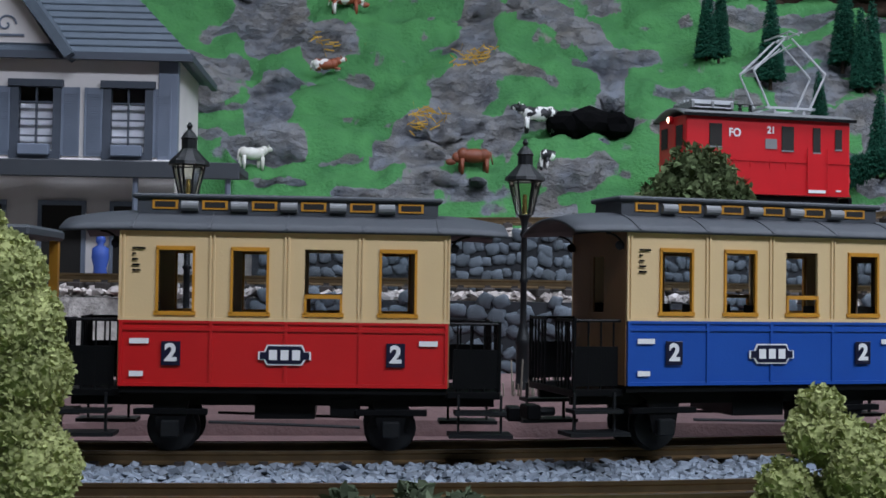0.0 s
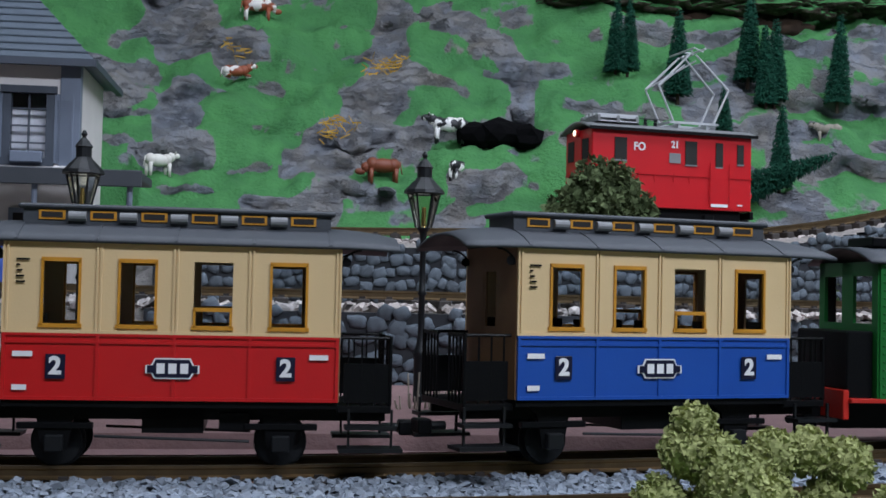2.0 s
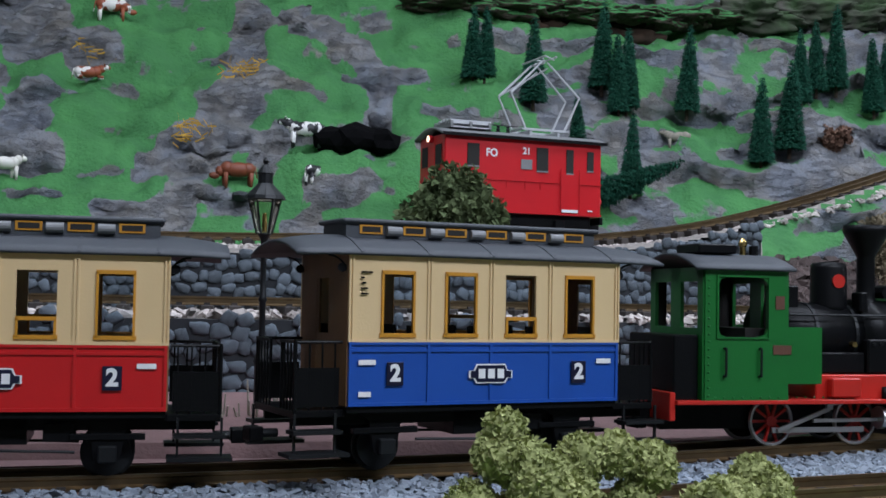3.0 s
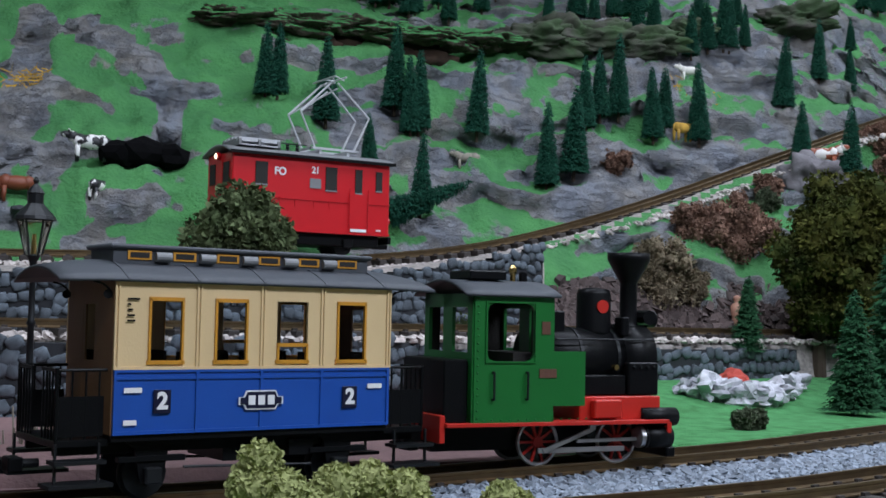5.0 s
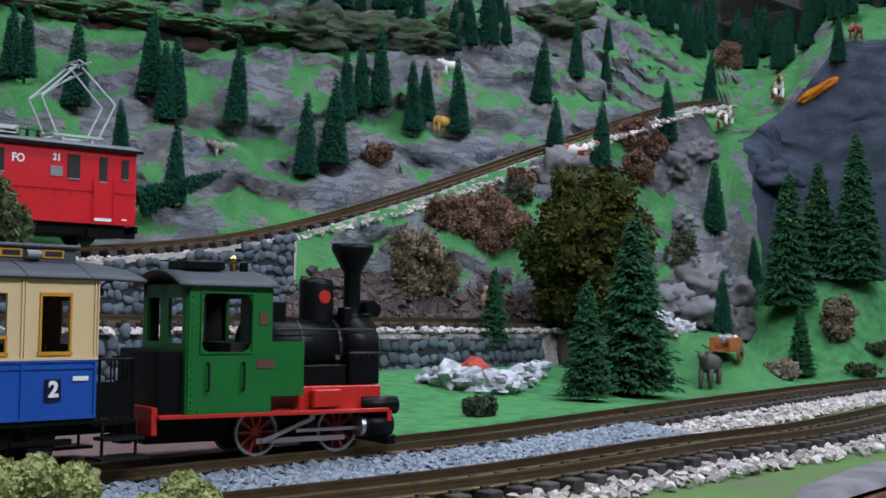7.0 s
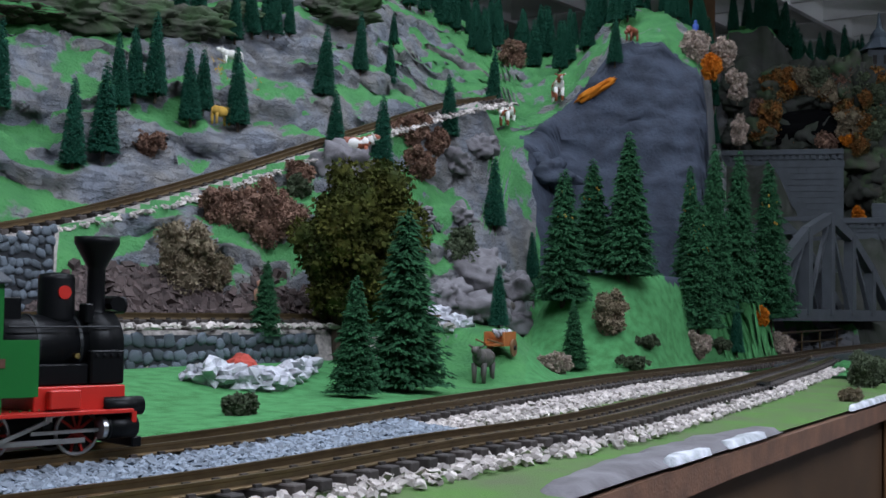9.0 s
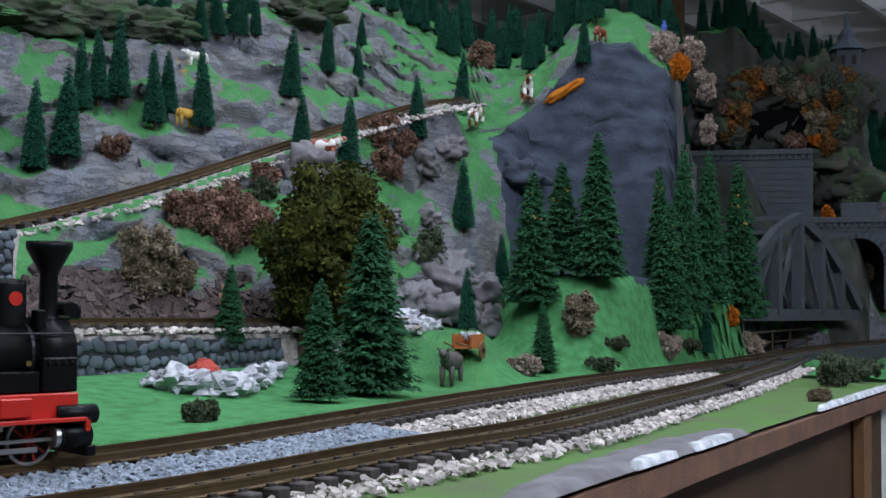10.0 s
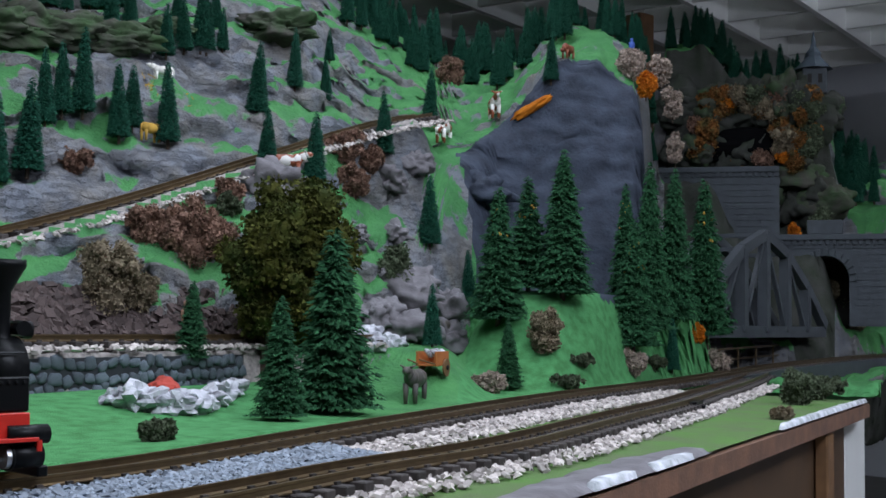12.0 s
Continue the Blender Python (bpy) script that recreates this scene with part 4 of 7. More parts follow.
def coach(m, paint, label):
    """A two-axle coach with open end platforms and a clerestory roof. z = 0 is the rail."""
    c = thing("passenger_coach", m, label, "model coach", "coaches of the passenger train")
    zb, zw, ze = 0.0445, 0.0872, 0.147
    for s in (-1, 1):
        y = s * BW
        lo, hi = (y - 0.0012, y + 0.0012)
        # lower panel with its mouldings
        side = part("lower_panel", boxes((-BL, BL, lo, hi, zb, zw)), paint, c)
        out0, out1 = (hi - 0.0002, hi + 0.0012) if s > 0 else (lo - 0.0012, lo + 0.0002)
        for z0, z1 in ((zb, zb + 0.0022), (zw - 0.0065, zw - 0.0048), (zw - 0.0018, zw)):
            part("moulding", boxes((-BL, BL, out0, out1, z0, z1)), paint, side)
        for x in (-BL + 0.001, -0.048, 0.0005, 0.049, BL - 0.001):
            part("moulding", boxes((x - 0.001, x + 0.001, out0 - 0.0001, out1 + 0.0001, zb, zw)), paint, side)
        # upper panel round the windows
        w0, w1, hw = zw + 0.0045, zw + 0.0475, 0.0125
        xs = [-BL] + [q for wx in WINDOWS for q in (wx - hw, wx + hw)] + [BL]
        side = part("upper_panel", pierced(xs, [zw, w0, w1, ze], lo, hi, [(1, 1), (3, 1), (5, 1), (7, 1)]), "cream", c)
        for z0, z1 in ((zw, zw + 0.002), (ze - 0.0022, ze)):
            part("moulding", boxes((-BL, BL, out0, out1, z0, z1)), "cream", side)
        for x in (-BL + 0.001, -0.048, 0.0005, 0.049, BL - 0.001):
            for d in (-0.0012, 0.0012):
                part("moulding", boxes((x + d - 0.0006, x + d + 0.0006, out0 - 0.0001, out1 + 0.0001, zw, ze)), "cream", side)
        for i, wx in enumerate(WINDOWS):
            fr = []
            o0, o1 = (hi - 0.001, hi + 0.0014) if s > 0 else (lo - 0.0014, lo + 0.001)
            half_open = i == 2
            top = w0 + 0.0125 if half_open else w1
            t = 0.0016
            fr += [(wx - hw, wx - hw + t, o0, o1, w0, top), (wx + hw - t, wx + hw, o0, o1, w0, top), (wx - hw - 0.001, wx + hw + 0.001, o0, o1, w0 - 0.001, w0 + t)]
            fr += [(wx - hw, wx + hw, o0, o1, top - t, top + 0.001)]
            w = part("window_frame", boxes(*fr), "orange", c, "ochre window frame")
            g0 = y - 0.0003
            part("pane", boxes((wx - hw + t, wx + hw - t, g0, g0 + 0.0006, w0 + t, top - t)), "glass", w).visible_shadow = False
        # plates
        f = out0 if s < 0 else out1
        q = -0.0008 if s < 0 else 0.0008
        for x in (-0.0735, 0.0725):
            p = part("class_plate", boxes((x - 0.0062, x + 0.0062, min(f, f + q), max(f, f + q), 0.058, 0.0738), bevel=0.0002), "navy", c, "navy plate with a white figure two")
            text_mesh("figure", "2", 0.0155, "white", p, (x, f + q * 1.2, 0.066), 90, 0.0003, 0.0006, 0 if s < 0 else 180)
        bm = bmesh.new()
        oct_ = [(-0.0172, 0.0623), (-0.0172, 0.0677), (-0.0135, 0.0677), (-0.0115, 0.0722), (0.0115, 0.0722), (0.0135, 0.0677), (0.0172, 0.0677), (0.0172, 0.0623), (0.0135, 0.0623), (0.0115, 0.0588), (-0.0115, 0.0588), (-0.0135, 0.0623)]
        slab(bm, oct_, f, f + q)
        e = part("emblem", bm, "white", c, "white-edged dark emblem")
        bm = bmesh.new()
        slab(bm, [(x * 0.93, 0.0655 + (z - 0.0655) * 0.86) for x, z in oct_], f + q, f + q * 1.5)
        part("emblem_field", bm, "navy", e)
        bm = boxes(*[(x - 0.0026, x + 0.0026, min(f + q * 1.5, f + q * 2), max(f + q * 1.5, f + q * 2), 0.0622, 0.0688) for x in (-0.0075, 0, 0.0075)])
        part("emblem_mark", bm, "white", e)
        for x, z, w in ((-0.094, 0.0738, 0.0062), (0.094, 0.0738, 0.0062), (-0.0955, 0.0525, 0.0045)):
            part("number_plate", boxes((x - w, x + w, min(f, f + q * 0.6), max(f, f + q * 0.6), z - 0.0017, z + 0.0017)), "white", c, "small white inscription plate")
        for k, w in enumerate((0.0042, 0.0012, 0.0019, 0.0025, 0.0028)):
            x = -0.0995
            part("inscription", boxes((x, x + 2 * w, min(f, f + q * 0.3) , max(f, f + q * 0.3), 0.1335 - 0.0036 * k, 0.1347 - 0.0036 * k)), "black", c)
    # end walls with a doorway, floor and benches
    for s in (-1, 1):
        x = s * BL
        part("end_wall", boxes((x - 0.001, x + 0.001, -BW, -0.013, zb, ze), (x - 0.001, x + 0.001, 0.013, BW, zb, ze), (x - 0.001, x + 0.001, -0.013, 0.013, 0.13, ze)), "wood", c, "brown wooden end wall")
        part("end_door", boxes((x - 0.0008, x + 0.0008, -0.013, 0.013, zb, 0.092), (x - 0.0008, x + 0.0008, -0.013, -0.009, 0.092, 0.13), (x - 0.0008, x + 0.0008, 0.009, 0.013, 0.092, 0.13)), "wood", c)
        # platform, railing, brackets, steps
        e0, e1 = (BL, 0.143) if s > 0 else (-0.143, -BL)
        end = s * 0.142
        part("platform", boxes((e0, e1, -0.04, 0.04, 0.037, 0.042), bevel=0.0006), "black", c)
        for y in (-0.039, 0.039):
            rail = part("railing", boxes((min(s * 0.111, end), max(s * 0.111, end), y - 0.0006, y + 0.0006, 0.044, 0.07)), "black", c, "black platform railing")
            part("handrail", rods(((s * 0.109, y, 0.087), (end, y, 0.087), 0.0011)), "black", rail)
            part("corner_post", rods(((end, y, 0.042), (end, y, 0.0885), 0.0014)), "black", rail)
            bm = bmesh.new()
            part("end_rail", bar(bm, (end, y * 0.25, 0.087), (end, y, 0.087), 0.002, 0.002), "black", rail)
            for k in range(5):
                yy = y * (0.3 + 0.16 * k)
                part("rail_bar", rods(((end, yy, 0.042), (end, yy, 0.087), 0.0007), seg=6), "black", rail)
            for k in range(3):
                xx = s * (0.114 + 0.009 * k)
                part("rail_bar", rods(((xx, y, 0.042), (xx, y, 0.087), 0.0007), seg=6), "black", rail)
        for y in (-0.041, 0.041):
            bm = bmesh.new()
            for k in range(9):
                u0, u1 = math.pi * 0.5 * k / 9, math.pi * 0.5 * (k + 1) / 9
                rod(bm, (s * (BL + 0.014 * (1 - math.cos(u0))), y, 0.131 + 0.014 * math.sin(u0)), (s * (BL + 0.014 * (1 - math.cos(u1))), y, 0.131 + 0.014 * math.sin(u1)), 0.0008, seg=5)
            bmesh.ops.create_circle(bm, segments=12, radius=0.003, matrix=Matrix.Translation((s * (BL + 0.004), y, 0.137)) @ Matrix.Rotation(radians(90), 4, "X"))
            rod(bm, (s * (BL + 0.004), y - 0.0006, 0.137), (s * (BL + 0.004), y + 0.0006, 0.137), 0.0032, seg=10)
            part("roof_bracket", bm, "black", c)
        for y in (-0.043, 0.043):
            x0, x1 = (s * 0.112, s * 0.146) if s > 0 else (s * 0.146, s * 0.112)
            part("step", boxes((x0, x1, y - 0.008, y + 0.008, 0.027, 0.0295), (x0 - 0.004, x1 + 0.004, y - 0.011, y + 0.011, 0.0125, 0.015), (x0 + 0.002, x0 + 0.0036, y - 0.001, y + 0.001, 0.013, 0.04), (x1 - 0.0036, x1 - 0.002, y - 0.001, y + 0.001, 0.013, 0.04)), "dark_metal", c)
        bm = rods(((s * 0.14, 0, 0.024), (s * 0.157, 0, 0.024), 0.003))
        bm2 = boxes((min(s * 0.152, s * 0.162), max(s * 0.152, s * 0.162), -0.008, 0.008, 0.019, 0.029), bevel=0.001)
        part("buffer_rod", bm, "dark_metal", c)
        part("coupler", bm2, "black", c)
    part("coach_floor", boxes((-BL, BL, -BW, BW, 0.04, 0.045)), "black", c)
    bm = bmesh.new()
    for x in (-0.095, -0.048, 0.0005, 0.049, 0.095):
        for y in (-0.026, 0.026):
            box(bm, x - 0.006, x + 0.006, y - 0.015, y + 0.015, 0.045, 0.066)
            box(bm, x - 0.0012, x + 0.0012, y - 0.015, y + 0.015, 0.066, 0.098)
    part("bench", bm, "room_dark", c, "dark seats behind the windows")
    # roof
    bm = bmesh.new()
    arch_shell(bm, -0.146, 0.146, 0.098, 0.0135, 0.0022, 0.1475, taper=0.1, along_x=24)
    part("roof", bm, "roof", c, "slate grey arched roof", True)
    for x in (-0.1, -0.05, 0, 0.05, 0.1):
        bm = bmesh.new()
        arch_shell(bm, x - 0.0008, x + 0.0008, 0.0984, 0.0138, 0.001, 0.1479, along_x=1)
        part("roof_seam", bm, "roof", c)
    cl = part("clerestory", boxes((-0.101, 0.101, -0.0215, 0.0215, 0.152, 0.168)), "roof", c, "raised clerestory with small ochre windows")
    part("clerestory_roof", boxes((-0.104, 0.104, -0.0245, 0.0245, 0.168, 0.1715), bevel=0.0012), "roof", cl)
    for s in (-1, 1):
        y = s * 0.0217
        for k in range(6):
            x = -0.0825 + 0.033 * k
            part("clerestory_window", boxes((x - 0.0085, x + 0.0085, y - 0.0007, y + 0.0007, 0.1612, 0.1674)), "orange", cl)
            part("clerestory_light", boxes((x - 0.0068, x + 0.0068, y - 0.001, y + 0.001, 0.1624, 0.1662)), "room_dark", cl)
            if k < 5:
                xx = x + 0.0165
                bm = rods(((xx - 0.0056, y + s * 0.0016, 0.1635), (xx + 0.0056, y + s * 0.0016, 0.1635), 0.0034), seg=12)
                part("vent", bm, "fo_grey", cl, "small grey roof ventilator")
    # underframe, axles
    bm = boxes((-0.14, 0.14, -0.03, -0.026, 0.031, 0.04), (-0.14, 0.14, 0.026, 0.03, 0.031, 0.04), (-0.02, 0.02, -0.03, 0.03, 0.022, 0.04), (0.03, 0.05, -0.034, -0.01, 0.024, 0.036), bevel=0.0004)
    part("underframe", bm, "black", c)
    for x in (-0.0745, 0.0705):
        bm = bmesh.new()
        rod(bm, (x, -0.024, 0.0155), (x, 0.024, 0.0155), 0.002)
        for y in (-0.0195, 0.0195):
            rod(bm, (x, y - 0.003, 0.0155), (x, y + 0.003, 0.0155), 0.0155, seg=24)
            rod(bm, (x, y * 0.86 - 0.0006, 0.0155), (x, y * 0.86 + 0.0006, 0.0155), 0.0178, seg=24)
        part("wheelset", bm, "dark_metal", c, "dark metal wheels on an axle")
        for y in (-0.033, 0.033):
            bm = bmesh.new()
            slab(bm, [(x - 0.02, 0.04), (x - 0.012, 0.034), (x - 0.008, 0.012), (x + 0.008, 0.012), (x + 0.012, 0.034), (x + 0.02, 0.04)], y - 0.0015, y + 0.0015)
            guard = part("axle_guard", bm, "black", c)
            part("leaf_spring", boxes((x - 0.024, x + 0.024, y - 0.003, y + 0.003, 0.025, 0.029), bevel=0.0005), "black", guard)
        for y in (-0.036, 0.036):
            part("axle_box", boxes((x - 0.006, x + 0.006, y - 0.004, y + 0.004, 0.0105, 0.0215), bevel=0.001), "dark_metal", c)
    for y in (-0.031, 0.031):
        part("brake_rod", rods(((-0.05, y, 0.02), (0.05, y, 0.017), 0.001)), "dark_metal", c)
    return c


def on_line(line, x):
    """Pose on a line at a given x, heading along it."""
    pts = spline(line, 0.01)
    i = min(range(len(pts)), key=lambda k: abs(pts[k].x - x))
    a, b = pts[max(0, i - 8)], pts[min(len(pts) - 1, i + 8)]
    return Matrix.Translation(pts[i]) @ Matrix.Rotation(math.atan2(b.y - a.y, b.x - a.x), 4, "Z")


coach(pose(-0.1045, 0.866, base_z(-0.1) + 0.028, 0, 0, 4.2), "red", "red and cream two-axle model coach with clerestory roof")
coach(pose(0.2125, 0.898, base_z(0.21) + 0.028, 0, 0, 17.0), "blue", "blue and cream two-axle model coach with clerestory roof")


def steam_loco(m):
    c = thing("steam_locomotive", m, "small green and red tank locomotive with black flared chimney", "model locomotive")
    W = 0.042
    # cab with side windows
    for s in (-1, 1):
        y0, y1 = (s * W - 0.0014, s * W + 0.0014)
        bm = bmesh.new()
        hole = (-0.056, -0.0205, 0.079, 0.1215)
        box(bm, -0.065, hole[0], y0, y1, 0.034, 0.128)
        box(bm, hole[1], -0.006, y0, y1, 0.034, 0.128)
        box(bm, hole[0], hole[1], y0, y1, 0.034, hole[2])
        box(bm, hole[0], hole[1], y0, y1, hole[3], 0.128)
        box(bm, -0.006, 0.019, y0, y1, 0.034 + 0.012, 0.0865)
        for x in (hole[0], hole[1]):
            for z in (hole[2], hole[3]):
                k = 0.006
                sx, sz = (1 if x == hole[0] else -1), (1 if z == hole[2] else -1)
                slab(bm, [(x, z), (x + sx * k, z), (x + sx * k * 0.3, z + sz * k * 0.3), (x, z + sz * k)], y0, y1)
        side = part("cab_side", bm, "loco_green", c, "bottle green cab side with riveted edge")
        out = s * (W + 0.0016)
        bm = bmesh.new()
        t = 0.0012
        for a in ((hole[0] - t, hole[1] + t, hole[2] - t, hole[2]), (hole[0] - t, hole[1] + t, hole[3], hole[3] + t), (hole[0] - t, hole[0], hole[2], hole[3]), (hole[1], hole[1] + t, hole[2], hole[3])):
            box(bm, a[0], a[1], out - 0.001, out + 0.001, a[2], a[3])
        part("window_rim", bm, "loco_green", side)
        bm = bmesh.new()
        for k in range(17):
            bmesh.ops.create_icosphere(bm, subdivisions=1, radius=0.0009, matrix=Matrix.Translation((-0.0625, out, 0.038 + 0.0054 * k)))
        for k in range(13):
            bmesh.ops.create_icosphere(bm, subdivisions=1, radius=0.0008, matrix=Matrix.Translation((-0.058 + 0.0065 * k, out, 0.0365)))
        part("rivet", bm, "loco_green", side)
        for x in (-0.0515, -0.0265):
            bm = rods(((x, out + s * 0.003, 0.0515), (x, out + s * 0.003, 0.071), 0.0009), ((x, out, 0.0515), (x, out + s * 0.003, 0.0515), 0.0009), ((x, out, 0.071), (x, out + s * 0.003, 0.071), 0.0009))
            part("handrail", bm, "dark_metal", side)
        for x0, x1, z0, z1 in ((-0.0155, -0.0085, 0.099, 0.1085), (-0.0175, -0.003, 0.067, 0.0735)):
            part("maker_plate", boxes((x0, x1, out - 0.0005, out + 0.0008, z0, z1)), "plate", side, "small dull bronze plate")
    for x, z1 in ((-0.065, 0.128), (-0.006, 0.128)):
        bm = boxes((x - 0.0012, x + 0.0012, -W, W, 0.034, 0.085), (x - 0.0012, x + 0.0012, -W, -0.034, 0.085, z1), (x - 0.0012, x + 0.0012, 0.034, W, 0.085, z1), (x - 0.0012, x + 0.0012, -0.008, 0.008, 0.085, z1), (x - 0.0012, x + 0.0012, -W, W, 0.118, z1))
        part("cab_end", bm, "loco_green", c)
    part("cab_floor", boxes((-0.064, -0.007, -W + 0.003, W - 0.003, 0.034, 0.04), (-0.03, -0.008, -0.03, 0.03, 0.04, 0.085)), "room_dark", c)
    # added near-black sheets that make the cab's inside look unlit
    for s in (-1, 1):
        y = s * (W - 0.003)
        shade_panels = boxes((-0.063, -0.056, y - 0.001, y + 0.001, 0.04, 0.127), (-0.0205, -0.0075, y - 0.001, y + 0.001, 0.04, 0.127), (-0.056, -0.0205, y - 0.001, y + 0.001, 0.04, 0.079), (-0.056, -0.0205, y - 0.001, y + 0.001, 0.1215, 0.127))
        part("cab_lining", shade_panels, "room_dark", c)
    part("coal_bunker", boxes((-0.084, -0.0665, -0.037, 0.037, 0.034, 0.08), bevel=0.001), "black", c)
    bm = bmesh.new()
    arch_shell(bm, -0.073, -0.002, 0.094, 0.011, 0.002, 0.128, along_x=6)
    part("cab_roof", bm, "roof", c, "slate grey arched cab roof", True)
    part("roof_hatch", boxes((-0.058, -0.03, -0.018, 0.018, 0.139, 0.146), bevel=0.001), "black", c)
    bm = bmesh.new()
    turned(bm, [(0.0022, 0), (0.0022, 0.006), (0.0032, 0.007), (0.0032, 0.01), (0.001, 0.0125)], 12, (-0.017, 0, 0.139))
    part("whistle", bm, "brass", c, "brass whistle on the cab roof")
    part("roof_valve", rods(((-0.009, 0, 0.137), (-0.009, 0, 0.146), 0.0035)), "black", c)
    # boiler
    bm = bmesh.new()
    rod(bm, (-0.005, 0, 0.081), (0.064, 0, 0.081), 0.023, seg=28)
    rod(bm, (0.064, 0, 0.081), (0.088, 0, 0.081), 0.0265, seg=28)
    rod(bm, (0.088, 0, 0.081), (0.0905, 0, 0.081), 0.023, 0.019, seg=28)
    part("boiler", bm, "black", c, "black boiler and smokebox", True)
    for x in (0.028, 0.058):
        part("boiler_band", rods(((x - 0.0012, 0, 0.081), (x + 0.0012, 0, 0.081), 0.0238), seg=28), "dark_metal", c)
    bm = bmesh.new()
    turned(bm, [(0.0145, 0.098), (0.0138, 0.102), (0.0135, 0.131), (0.0125, 0.1345), (0.004, 0.136)], 24, (0.049, 0, 0))
    dome = part("sand_dome", bm, "black", c, "black dome with a red disc", True)
    for s in (-1, 1):
        part("disc", rods(((0.049, s * 0.0128, 0.121), (0.049, s * 0.0142, 0.121), 0.0052), seg=18), "loco_red", dome)
    bm = bmesh.new()
    turned(bm, [(0.011, 0.1), (0.0085, 0.105), (0.007, 0.11), (0.0068, 0.14), (0.0075, 0.1415), (0.0165, 0.158), (0.0172, 0.1595), (0.0172, 0.1645), (0.0155, 0.1645), (0.0155, 0.16), (0.004, 0.15)], 24, (0.0785, 0, 0))
    part("chimney", bm, "black", c, "black flared spark-arrester chimney", True)
    part("valve_gear_box", boxes((0.006, 0.02, -0.011, 0.011, 0.1, 0.117), bevel=0.001), "black", c)
    part("pump", boxes((0.062, 0.068, -0.02, -0.008, 0.098, 0.113), bevel=0.001), "black", c)
    part("generator", rods(((0.09, -0.012, 0.113), (0.09, 0.008, 0.113), 0.006)), "black", c)
    bm = bmesh.new()
    for y in (-0.026, 0.026):
        rod(bm, (0.005, y, 0.0955), (0.084, y, 0.0955), 0.0008)
    part("boiler_rail", bm, "dark_metal", c)
    part("boiler_valve", rods(((0.0525, -0.0245, 0.074), (0.0525, -0.029, 0.074), 0.0022)), "brass", c)
    part("headlamp", rods(((0.0935, 0, 0.112), (0.1, 0, 0.112), 0.0068), seg=16), "black", c)
    # frame
    part("running_plate", boxes((-0.084, 0.088, -W - 0.002, W + 0.002, 0.0315, 0.0345), bevel=0.0004), "loco_red", c, "vermilion running plate")
    part("main_frame", boxes((0.02, 0.086, -0.034, 0.034, 0.034, 0.052), bevel=0.0008), "loco_red", c)
    part("smokebox_saddle", boxes((0.062, 0.087, -0.03, 0.03, 0.0525, 0.078), bevel=0.0012), "black", c)
    part("boiler_cradle", boxes((0.02, 0.0615, -0.027, 0.027, 0.0525, 0.068), bevel=0.001), "black", c)
    for s in (-1, 1):
        y = s * 0.0312
        for k in range(4):
            part("saddle_bolt", rods(((0.066 + 0.0055 * k, y - 0.0012, 0.0745), (0.066 + 0.0055 * k, y + 0.0012, 0.0745), 0.0011), seg=6), "dark_metal", c)
    part("inner_frame", boxes((-0.084, 0.09, -0.017, 0.017, 0.012, 0.032)), "black", c)
    for x in (-0.0855, 0.0905):
        part("buffer_beam", boxes((x - 0.002, x + 0.002, -0.04, 0.04, 0.02, 0.04), bevel=0.0006), "loco_red", c)
    part("front_lid", boxes((0.0925, 0.099, -0.017, 0.017, 0.022, 0.035), (0.099, 0.104, -0.01, 0.01, 0.018, 0.03), bevel=0.0015), "black", c)
    part("rear_coupler", boxes((-0.1, -0.0875, -0.009, 0.009, 0.018, 0.028), bevel=0.0012), "black", c)
    for y0 in (-W, 0.0345):
        part("tool_box", boxes((0.028, 0.05, y0, y0 + 0.0075, 0.036, 0.05), bevel=0.001), "loco_red", c)
    # wheels and rods
    for x in (-0.006, 0.057):
        for s in (-1, 1):
            y = s * 0.0205
            bm = bmesh.new()
            for k in range(24):
                u0, u1 = 2 * math.pi * k / 24, 2 * math.pi * (k + 1) / 24
                rod(bm, (x + 0.0168 * math.cos(u0), y, 0.0175 + 0.0168 * math.sin(u0)), (x + 0.0168 * math.cos(u1), y, 0.0175 + 0.0168 * math.sin(u1)), 0.0017, seg=6)
            tyre = part("wheel", bm, "steel", c, "red spoked driving wheel with a steel tyre")
            bm = rods(((x, y - 0.0015, 0.0175), (x, y + 0.0015, 0.0175), 0.0042), seg=14)
            for k in range(10):
                u = 2 * math.pi * k / 10
                bar(bm, (x, y, 0.0175), (x + 0.016 * math.cos(u), y, 0.0175 + 0.016 * math.sin(u)), 0.002, 0.0018)
            part("spokes", bm, "loco_red", tyre)
            part("wheel_disc", rods(((x, y * 0.93 - 0.0004, 0.0175), (x, y * 0.93 + 0.0004, 0.0175), 0.0158), seg=24), "room_dark", tyre)
    for s in (-1, 1):
        y = s * 0.0275
        part("coupling_rod", boxes((-0.009, 0.06, y - 0.001, y + 0.001, 0.0095, 0.0135), bevel=0.0004), "steel", c)
        bm = bmesh.new()
        bar(bm, (-0.006, y + s * 0.003, 0.0115), (0.032, y + s * 0.003, 0.027), 0.0022, 0.003)
        bar(bm, (0.032, y + s * 0.003, 0.0265), (0.032, y + s * 0.003, 0.045), 0.003, 0.0045)
        bar(bm, (0.02, y + s * 0.003, 0.0185), (0.072, y + s * 0.003, 0.019), 0.002, 0.0026)
        bar(bm, (0.034, y + s * 0.003, 0.03), (0.075, y + s * 0.003, 0.036), 0.0014, 0.0014)
        part("valve_rod", bm, "steel", c, "bright steel connecting rods")
